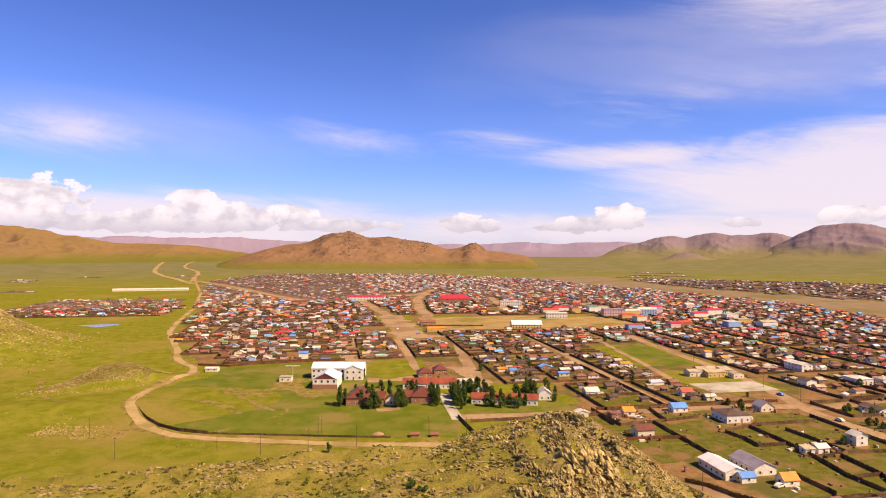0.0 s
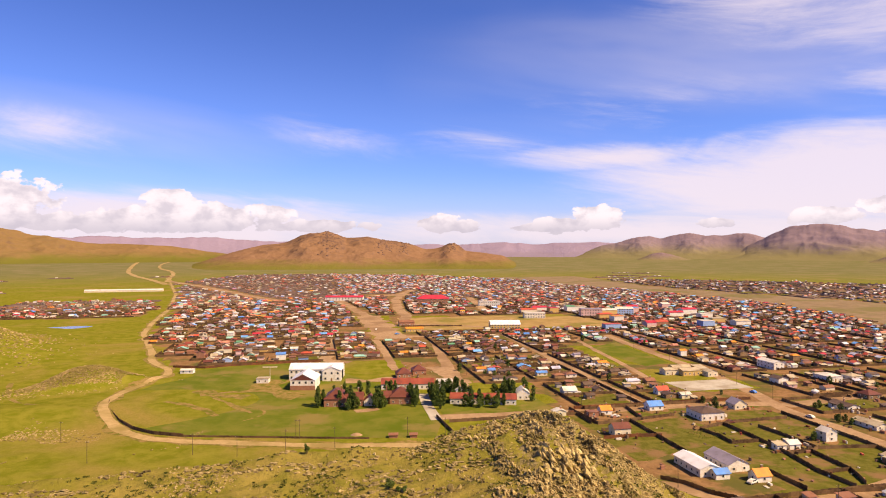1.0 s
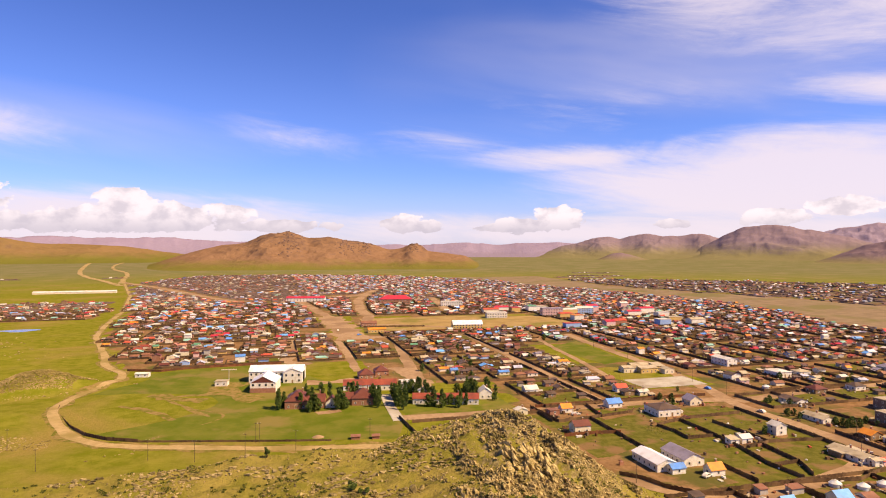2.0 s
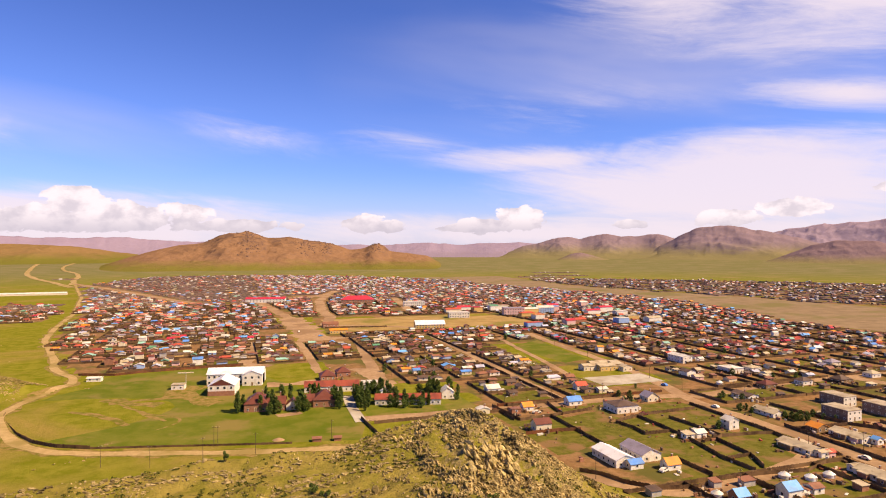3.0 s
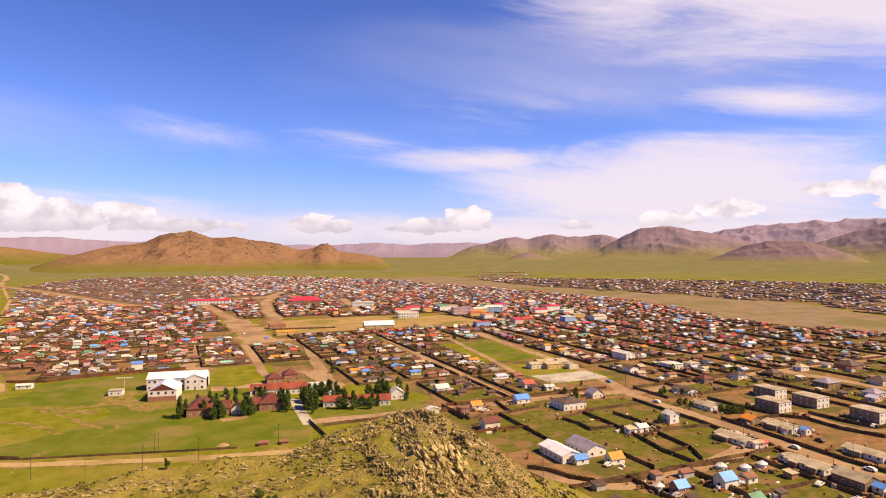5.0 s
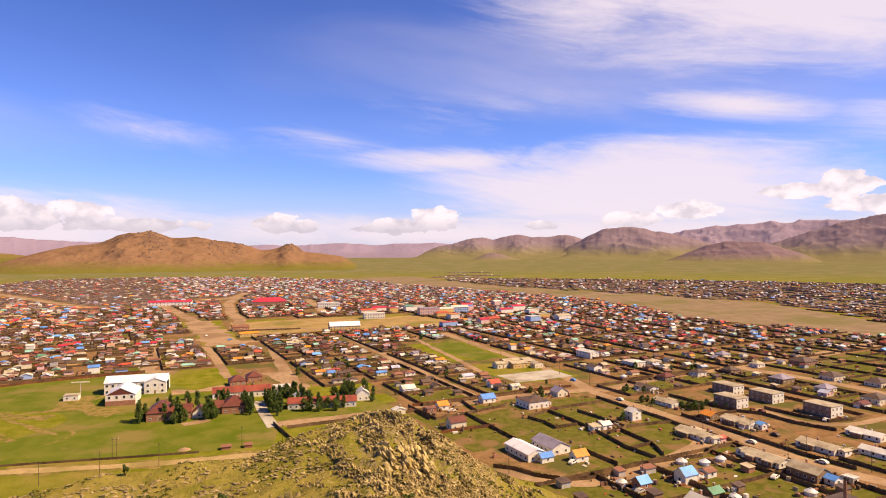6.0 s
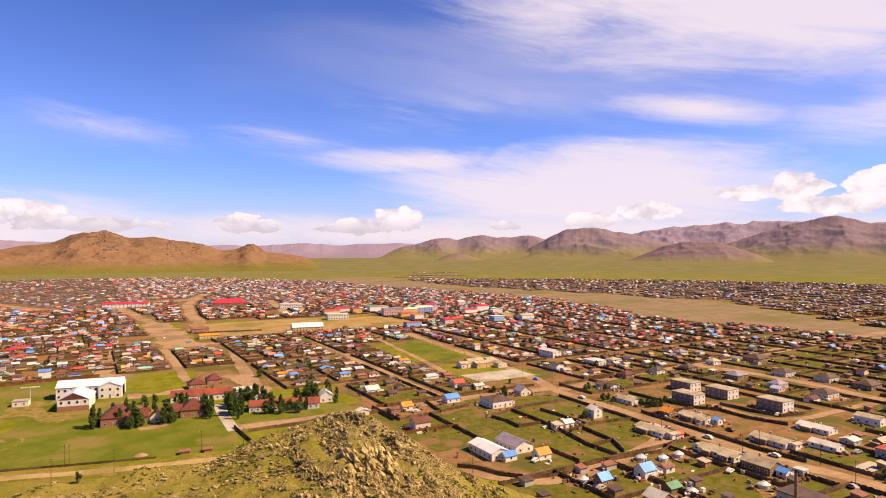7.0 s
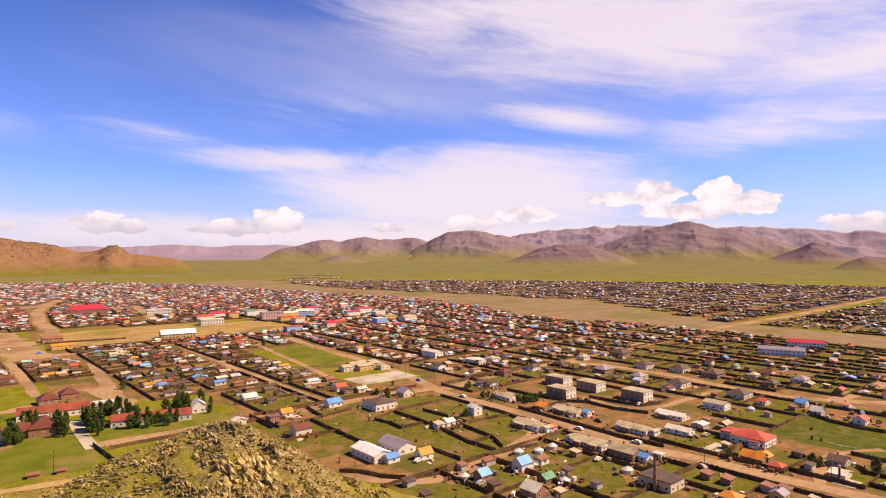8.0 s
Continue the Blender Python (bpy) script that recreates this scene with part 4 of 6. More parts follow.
DULL_WALLS = ["log"] * 30 + ["brick"] * 14 + ["grey"] * 12 + ["cream"] * 8 + ["white"] * 7


def make_ger(p, q, size=1.0):
    """A round felt tent: drum, cone, crown ring, door."""
    ob = thing("ger", grid_pose(p, q, 20), "round white felt tent in a yard", "tent", "felt tents")
    k, r, h = 20, 2.3 * size, 1.3
    ring = [(math.cos(2 * math.pi * i / k), math.sin(2 * math.pi * i / k)) for i in range(k)]
    b = Buf()
    b.add([(r * x, r * y, z) for z in (0, h) for x, y in ring], [(i, (i + 1) % k, k + (i + 1) % k, k + i) for i in range(k)], "felt")
    part("wall", b, ob)
    b = Buf()
    b.add([((r + 0.12) * x, (r + 0.12) * y, h - 0.05) for x, y in ring] + [(0.6 * x, 0.6 * y, h + 0.85) for x, y in ring], [(i, (i + 1) % k, k + (i + 1) % k, k + i) for i in range(k)], "felt")
    part("roof", b, ob)
    b = Buf()
    b.add([(0.6 * x, 0.6 * y, h + 0.85) for x, y in ring] + [(0.45 * x, 0.45 * y, h + 1.0) for x, y in ring],
          [(i, (i + 1) % k, k + (i + 1) % k, k + i) for i in range(k)] + [tuple(range(k, 2 * k))], "wall_grey")
    part("crown", b, ob)
    part("door", DOOR, ob, m=pose(0, -r - 0.02, 0) @ Matrix.Diagonal((0.9, 1, 0.6, 1)))
    return ob


def panel_mesh(seed, mat="plank"):
    """Three metres of boards of uneven height on a post."""
    rnd = random.Random(seed)
    b = Buf()
    top = []
    for i in range(8):
        z = rnd.uniform(1.4, 1.7)
        top += [(i * 0.375, z), ((i + 1) * 0.375, z)]
    prof = top + [(3.0, 0), (0, 0)]
    k = len(prof)
    b.add([(x, y, z) for y in (-0.04, 0.04) for x, z in prof], [tuple(range(k)), tuple(range(2 * k - 1, k - 1, -1))] + [(i, (i + 1) % k, k + (i + 1) % k, k + i) for i in range(k - 1)], mat)
    return b.mesh("fence_panel")


PANELS = {k: [panel_mesh(i, k) for i in range(5)] for k in ("plank", "plank_red")}


def make_fence(corners, label="dark weathered plank fence round a yard", group="yard fences", mat="plank", tall=1.0):
    """A fence along a chain of grid points; each side is a part."""
    x0, y0 = town(*corners[0])
    ob = thing("fence", pose(x0, y0, 0), label, "fence", group)
    for a, c in zip(corners, corners[1:]):
        (ax, ay), (cx, cy) = town(*a), town(*c)
        run = math.hypot(cx - ax, cy - ay)
        k = max(1, round(run / 3.2))
        t = math.degrees(math.atan2(cy - ay, cx - ax))
        for i in range(k):
            f = i / k
            part("fence_panel", random.choice(PANELS[mat]), ob, m=pose(ax - x0 + (cx - ax) * f, ay - y0 + (cy - ay) * f, 0, 0, 0, t) @ Matrix.Diagonal((run / k / 3.0, 1, tall * random.uniform(0.95, 1.05), 1)))
    return ob


def far_fence(a, c):
    (ax, ay), (cx, cy) = town(*a), town(*c)
    d = Vector((cx - ax, cy - ay, 0))
    run = d.length
    d /= run
    m = Matrix(((d.x, -d.y, 0, ax), (d.y, d.x, 0, ay), (0, 0, 1, 0), (0, 0, 0, 1)))
    # beyond 950 m the fence takes the plank colour paled for haze
    FAR["fence"].box(0, run, -0.06, 0.06, 0, random.uniform(1.3, 1.7), "plank" if ax * ax + ay * ay < 950 ** 2 else "plank_hazed", m, True)


# ---- landmark buildings ----
TAKEN = []                                    # footprints already built on, in grid metres


def placed(p, q, w, d, h, *rest, turn=0.0, **more):
    if q < 335 and max(w, d) < 11:
        w, d, h = w * 0.84, d * 0.84, h * 0.86
    TAKEN.append((p, q, max(w, d) / 2 + 2.0))
    return building(grid_pose(p, q, turn), w, d, h, *rest, **more)


def world_to_grid(x, y):
    return _c * x + _s * y, -_s * x + _c * y


def placed_xy(x, y, w, d, *rest, turn=0.0, **more):
    p, q = world_to_grid(x, y)
    return placed(p, q, w, d, *rest, turn=turn - TURN, **more)


# school and its grounds
placed_xy(-65, 387, 32, 13, 6.5, "white", "white_metal", "gable_p", 2.7, name="school", category="school", label="two-storey white school block with a pale metal roof", stack=False,
          wings=((10.4, -4.6, 11.2, 12, 6.4, "gable_q"),))
ANNEX = placed_xy(-67.5, 361, 14, 17, 5.6, "white", "white_metal", "gable_q", 3.6, name="school_annex", category="school", label="school annex with white walls and a pale gabled roof", stack=False)
b = Buf()
b.box(-7.05, 7.05, -8.62, -8.5, 0, 2.6, "wall_brick")
part("brick_base", b, ANNEX, "red brick base band")
b = Buf()
b.add([(-6.2, -8.6, 5.7), (6.2, -8.6, 5.7), (0, -8.6, 8.8), (-6.2, -8.5, 5.7), (6.2, -8.5, 5.7), (0, -8.5, 8.8)], [(0, 1, 2), (5, 4, 3), (0, 3, 4, 1), (1, 4, 5, 2), (2, 5, 3, 0)], "roof_maroon")
part("gable_board", b, ANNEX, "dark maroon gable board")
placed_xy(-95, 374, 7, 5, 2.7, "white", "slate", "flat", name="pump_hut", category="hut", label="small white flat-roofed hut in the meadow", stack=False)
placed_xy(-44, 322, 11, 15, 3.9, "brick", "maroon", "hip", 4.0, label="brick dormitory with a steep maroon hipped roof", name="dormitory", category="dormitory",
          wings=((9.5, -2, 9, 8, 3.4, "gable_p"),))
placed_xy(-26.5, 319, 7, 8, 3.2, "white", "maroon", "gable_q", 2.4, label="small white entrance house with a maroon gable", name="entrance_house", stack=False)
placed_xy(-11, 325, 11, 12, 3.6, "brick", "maroon", "hip", 4.2, label="brick dormitory with a steep maroon hipped roof", name="dormitory", category="dormitory",
          wings=((-9, -1, 8, 7, 3.2, "gable_p"),))
placed_xy(-8, 357, 30, 9, 3.2, "white", "brickred", "gable_p", 2.3, label="long white school wing with a brick-red roof", name="school_wing", category="school")
placed_xy(13, 351, 9, 8, 5.2, "white", "pale", "flat", label="white two-storey block with a flat roof", name="school_block", category="school")
placed_xy(32, 321, 34, 8.5, 3.0, "white", "brickred", "gable_p", 2.0, turn=-6, label="long white clinic with a brick-red roof among trees", name="clinic", category="clinic")
placed_xy(54, 330, 8, 9, 4.2, "white", "pale", "gable_q", 2.4, label="white house with a pale gabled roof among trees")
placed_xy(22, 337, 10, 6, 3.0, "cream", "pale", "gable_q", 1.8, turn=20, label="cream hall with a pale roof beside the school walk")
placed(56, 384, 9, 9, 2.7, "brick", "maroon", "hip", 3.2, label="brick house with a steep maroon hipped roof")
placed(67, 392, 8.5, 8.5, 2.7, "brick", "maroon", "hip", 3.0, label="brick house with a steep maroon hipped roof")
placed_xy(-151, 404, 8, 4, 2.2, "white", "pale", "gable_p", 0.7, name="gatehouse", category="hut", label="low whitewashed gatehouse with a pale roof by the track", stack=False)
# far public buildings
placed_xy(-559, 1182, 134, 12, 3.0, "cream", "pale", "gable_p", 2.0, turn=13, detail=1, name="long_barn", category="barn", label="very long pale barn on the open steppe")
placed_xy(-120, 968, 58, 16, 5.6, "white", "crimson", "gable_p", 2.2, name="factory_hall", category="hall", label="long white hall with a pink-red roof", stack=False)
placed_xy(17, 930, 48, 22, 6.0, "brick", "crimson", "hip", 5.5, name="market_hall", category="hall", label="large hall with a bright crimson hipped roof", stack=False)
placed_xy(84, 624, 30, 17, 4.6, "ochre", "white_metal", "gable_p", 3.4, name="sports_hall", category="hall", label="yellow hall with a white metal roof", stack=False)
placed_xy(131, 716, 24, 12, 6.2, "white", "pale", "flat", name="office_block", category="office", label="white flat-roofed office block", stack=False)
placed_xy(201, 729, 25, 13, 9.2, "pink", "mauve", "flat", name="office_block", category="office", label="pinkish three-storey office block with a flat roof", stack=False)
placed_xy(248, 752, 22, 12, 7.0, "blue_paint", "pale", "gable_p", 2.2, name="office_block", category="office", label="pale blue two-storey office", stack=False)
placed_xy(95, 870, 30, 12, 6.5, "white", "pale", "flat", name="office_block", category="office", label="white flat-roofed office block", stack=False)
for _p, _q, _w, _d, _wall, _style in ((224, 357, 9.5, 7, "cream", "gable_p"), (236, 364, 13, 6, "ochre", "gable_p"), (246.5, 358, 6.5, 8, "ochre", "lean"), (235, 351.5, 12, 5, "ochre", "lean"), (246, 346.5, 7, 6, "cream", "gable_q")):
    placed(_p, _q, _w, _d, 3.1, _wall, "slate", _style, 1.1, label="tan timber workshop with a low grey roof by the paved yard", name="workshop", category="workshop", group="workshops", stack=False)
placed(97, 643, 16, 8, 3.6, "brick", "rust", "gable_p", 1.8, label="brown brick shop with a rusty roof beside the square", name="shop", category="shop", stack=False)
placed(97, 592, 17, 6.5, 3.2, "ochre", "orange", "gable_p", 1.4, label="yellow shop with an orange roof beside the square", name="shop", category="shop", stack=False)
# shops and offices round the centre
random.seed(9)
for _ in range(34):
    _p, _q, _w, _d = random.uniform(215, 470), random.uniform(560, 760), random.uniform(10, 22), random.uniform(8, 12)
    if in_open(_p, _q, 10) or not all((_p - a) ** 2 + (_q - b_) ** 2 > (_w / 2 + c) ** 2 for a, b_, c in TAKEN):
        continue
    _wall, _roof = random.choice(["white", "pink", "brick", "cream", "ochre", "white", "blue_paint"]), random.choice(["red", "crimson", "pale", "green", "blue", "orange", "slate", "red", "pale"])
    placed(_p, _q, _w, _d, random.uniform(4.2, 7.0), _wall, _roof, random.choice(["gable_p", "hip", "flat"]), 1.6, detail=1, name="shop", category="shop", group="shops in the centre",
           label=f"{WORDS[_wall]} shop building with a {WORDS[_roof]} roof", stack=False)
# yards at the foot of the rocky knoll
placed(136.8, 200.5, 8, 16, 3.0, "white", "white_metal", "gable_q", 1.5, name="farm_shed", category="shed", label="long low white shed with a pale roof", stack=False)
placed(139.4, 191.0, 6.5, 4.5, 2.6, "white", "blue", "gable_p", 1.2, name="porch_house", category="house", label="small white porch house with a bright blue roof", stack=False)
placed(149.8, 201.5, 8.6, 14, 2.8, "white", "mauve", "gable_q", 2.0, name="storehouse", category="storehouse", label="white storehouse with a grey-mauve gabled roof", stack=False)
placed(151.6, 186.2, 6.8, 5.4, 2.7, "white", "orange", "gable_p", 1.9, label="white house with a bright orange roof")
placed(129.8, 244.5, 9, 6.5, 4.1, "cream", "maroon", "gable_p", 1.8, label="cream two-storey house with a dull pink-maroon roof")
placed(116.4, 279.5, 7, 5, 2.6, "cream", "pale", "gable_q", 1.0, label="cream hut with a pale roof behind the knoll", name="hut", category="hut")
placed(166.8, 279.6, 9, 6.5, 2.9, "white", "blue", "gable_p", 1.9, label="white house with a bright blue roof")
placed(183, 261.5, 12, 12, 3.6, "white", "umber", "hip", 1.6, label="wide white house with a low dark roof")
placed(139, 277, 6.5, 5.5, 2.8, "white", "orange", "gable_p", 1.8, label="small white house with an orange roof")
placed(131.5, 275, 6, 5, 2.4, "brick", "rust", "flat", name="shed", category="shed", label="brown brick shed beside a house", stack=False)
placed(138.5, 319, 9, 7, 3.0, "white", "pale", "gable_p", 1.8, label="white house with a pale gabled roof")
placed(189, 309, 8, 6, 3.0, "white", "red", "gable_p", 1.8, label="white house with a red roof")
placed(209, 273.5, 8, 8, 3.2, "cream", "mauve", "gable_q", 2.2, label="cream house with a grey-mauve gabled roof")
placed(188.6, 213.8, 6, 5, 2.6, "white", "pale", "gable_p", 1.2, label="small white house with a pale roof")
placed(182.6, 213.4, 5, 4, 2.4, "white", "slate", "lean", 0.7, name="shed", category="shed", label="small white shed with a grey roof", stack=False)
placed(210.8, 219.4, 6.5, 6, 4.8, "white", "pale", "gable_q", 1.4, label="white two-storey house beside trees")
placed(170.5, 152.5, 6.8, 6, 3.6, "white", "sky", "gable_p", 2.0, label="white two-storey house with a light blue roof")
placed(152.6, 155, 5.6, 5.2, 2.8, "brick", "sky", "gable_p", 1.8, label="brick house with a light blue roof")
placed(168.5, 139.5, 6, 5, 2.0, "log", "green", "gable_p", 1.3, label="log hut with a green roof", name="hut", category="hut")
placed(156, 134, 8, 8, 3.0, "brick", "pale", "gable_q", 2.0, label="brick house with a pale roof")
placed(195, 111, 9, 12, 3.2, "cream", "umber", "flat", name="boiler_house", category="boiler house", label="unfinished tan boiler house with a flat roof", stack=False)
placed(267.5, 110.5, 11.5, 14, 3.3, "white", "red", "hip", 2.2, name="kindergarten", category="school", label="large white building with a bright red hipped roof", stack=False,
       wings=((0.5, 9.6, 8.0, 5.2, 3.2, "flat", "grey"), (-6.6, -3.5, 2.4, 4, 2.6, "flat")))
placed(199, 89, 7, 7, 2.4, "brick", "orange", "hip", 1.6, label="brick house with an orange-red hipped roof")
placed(338, 109, 7, 6, 2.6, "grey", "pale", "gable_q", 2.0, label="grey house with a white gabled roof")
placed(350, 120, 6, 6, 2.8, "cream", "sky", "gable_q", 1.8, label="cream house with a light blue roof")
placed(336, 90, 8, 6, 2.8, "white", "red", "gable_p", 1.6, label="white house with a faded red roof")
placed(264, 78, 8, 7, 2.6, "grey", "umber", "gable_q", 1.6, label="grey house with a dark roof")
# long low houses that line the avenue, with their lean-tos and porches
for _p, _q, _w, _d, _roof, _wings in (
        (215, 187, 7.4, 15.5, "slate", ((0.5, -9.4, 5.0, 3.4, 2.3, "gable_p"), (-4.7, 2.5, 2.0, 6.0, 1.9, "flat", "log"), (4.6, 2.5, 2.0, 6.0, 2.0, "lean"))),
        (213.5, 153, 7.6, 15.5, "slate", ((-4.7, -4.0, 1.9, 4.0, 2.0, "flat", "log"), (-4.6, 3.4, 1.7, 3.4, 1.8, "flat", "brick"), (-0.6, 9.4, 4.4, 3.2, 2.2, "gable_p"))),
        (245.8, 152.5, 7.8, 15.5, "slate", ((-4.8, 2.0, 1.9, 5.0, 2.0, "flat", "log"), (0.8, -9.0, 4.6, 2.8, 2.2, "gable_p"))),
        (248.4, 191, 8.0, 15.0, "slate", ((-4.9, 1.0, 1.9, 5.0, 2.0, "flat", "log"), (-4.8, -5.0, 1.7, 3.0, 1.8, "flat", "pink"))),
        (279, 153, 7.2, 14.0, "pale", ((-4.5, 2.0, 1.8, 4.5, 1.9, "flat", "log"),)),
        (312.5, 147, 7.0, 11.0, "slate", ()),
        (257.5, 137.5, 6.0, 11.0, "pale", ()),
        (246, 232, 7.0, 13.0, "slate", ((4.4, 1.5, 2.0, 6.0, 2.1, "flat"),)),
        (262, 262, 7.0, 12.0, "umber", ((-4.4, 1.5, 2.0, 5.0, 2.0, "flat"),))):
    placed(_p, _q, _w, _d, 3.2 if _p == 312.5 else 2.1, "white", _roof, "gable_q", 1.15, wings=_wings, label=f"long low whitewashed house with a {WORDS[_roof]} roof beside the avenue", group="long houses")
placed(218.5, 177.2, 4, 3.4, 2.3, "pink", "red", "gable_p", 0.8, label="pink porch with a red roof", name="porch", stack=False)
placed(250.5, 181.6, 4.2, 3.4, 2.7, "white", "sky", "gable_q", 1.0, label="white annex with a light blue roof", name="annex", stack=False)
placed(243.8, 203.5, 8.0, 7.0, 2.7, "log", "orange", "gable_q", 1.5, label="log house with a bright orange roof beside the avenue")
placed(212, 136, 7.4, 11.4, 3.0, "log", "slate", "gable_q", 1.7, label="log house with a grey slate roof")
placed(213.2, 127.9, 5.4, 4.4, 2.5, "white", "blue", "gable_q", 1.0, label="small white annex with a bright blue roof", name="annex", stack=False)
placed(219.8, 126, 4.0, 4.4, 2.4, "cream", "pale", "flat", name="kiosk", category="kiosk", label="small cream flat-roofed kiosk", stack=False)
placed(244.5, 100.5, 7.6, 9.5, 2.5, "log", "orange", "gable_q", 1.9, label="half-built log house with an orange roof", wings=((3.6, -2.0, 4.5, 5.0, 2.2, "gable_p"),))
placed(241.0, 91, 5.6, 5.6, 2.1, "brick", "red", "hip", 1.2, name="shed", category="shed", label="dark brick shed with a red roof", stack=False)
for _p, _q, _w, _d, _h, _roof in ((303, 362, 8, 16, 4.6, "pale"), (271, 317, 8, 9, 4.4, "umber"), (308, 320, 10, 12, 3.4, "pale"), (324, 318, 10, 9, 3.2, "slate")):
    placed(_p, _q, _w, _d, _h, "white", _roof, "hip" if _h < 4 else "gable_q", 1.2, label=f"large whitewashed house with a {WORDS[_roof]} roof", stack=False)
# dark hipped houses in the eastern blocks
for _p, _q, _w, _roof, _wall in ((346, 273, 10.5, "umber", "log"), (416, 270, 14, "umber", "brick"), (384, 231, 11, "umber", "cream"), (349, 240, 11, "mauve", "log"), (348, 213, 10.5, "mauve", "cream"),
                          (321, 277, 9, "umber", "white"), (293, 277, 10, "maroon", "log"), (392, 316, 10, "mauve", "cream"), (390, 208, 11, "umber", "cream"), (389, 185, 12, "umber", "log"),
                          (347, 186, 11, "umber", "cream"), (346, 150, 11, "umber", "cream"), (388, 150, 10, "umber", "log"), (405, 167, 8, "slate", "cream"), (413, 142, 10, "mauve", "white"), (380, 279, 9, "slate", "white")):
    placed(_p, _q, _w, _w * 0.86, 2.9, _wall, _roof, "hip", _w * 0.2, label=f"wide {WORDS[_wall]} house with a {WORDS[_roof]} hipped roof", stack=False, group="dark hipped houses")
# flat-roofed apartment blocks
for _p, _q, _w, _d, _h in ((274, 216, 8.8, 13.6, 5.0), (297, 236, 8.8, 13.6, 5.0), (299.5, 214.5, 9.2, 13.6, 5.0), (299.3, 184.5, 9.4, 13.6, 5.1)):
    placed(_p, _q, _w, _d, _h, "white", "slate", "flat", name="apartment_block", category="apartment block", group="apartment blocks", stack=False, cladding="dark_brown",
           label="two-storey whitewashed apartment block with a flat grey roof")
placed(568, 192, 9, 27, 4.4, "white", "crimson", "gable_q", 2.4, turn=20, name="depot", category="hall", label="long white depot with a crimson roof", stack=False)
placed(512, 190, 9, 32, 4.6, "white", "mauve", "gable_q", 2.0, turn=18, name="depot", category="hall", label="long white depot with a grey-mauve roof", stack=False)
for _p, _q, _k in ((198.5, 161, 0.82), (183, 165.5, 0.84), (148.5, 160, 0.8), (171.8, 134, 0.82), (197.3, 125.5, 0.85), (191.2, 217, 0.75)):
    make_ger(_p, _q, _k)
    TAKEN.append((_p, _q, 4.0))

# ---- plots: fences, houses and sheds over the whole street grid ----
P_LINES = [-330, -268, -206, -145, -85, -30, 14, 55, 96, 170, 236, 297, 357, 420, 485, 550, 615]
P_FAR = [-330, -275, -220, -165, -110, -56, -3, 50, 93, 150, 205, 260, 315, 372, 430, 490, 550, 605, 660]
Q_LINES = [40, 112, 172, 282, 348, 446, 560, 640, 720, 800, 900, 1000, 1100, 1200, 1320, 1440, 1560, 1680, 1800, 2000]
random.seed(11)
GRASS, SOIL = [], []
BESIDE = [t for t in TAKEN if math.hypot(t[0], t[1]) < 460]
NEAR_HOUSE, MID_HOUSE = 450.0, 560.0


CELL, SORTED, FILED = 40.0, {}, [0]


def free(p, q, r):
    """Whether a round plot is clear of all that stands already."""
    for a, b, c in TAKEN[FILED[0]:]:
        for u in range(int((a - c - 12) // CELL), int((a + c + 12) // CELL) + 1):
            for v in range(int((b - c - 12) // CELL), int((b + c + 12) // CELL) + 1):
                SORTED.setdefault((u, v), []).append((a, b, c))
    FILED[0] = len(TAKEN)
    near = SORTED.get((int(p // CELL), int(q // CELL)), ())
    return all((p - a) ** 2 + (q - b) ** 2 > (r + c) ** 2 for a, b, c in near) and not in_open(p, q, 3)


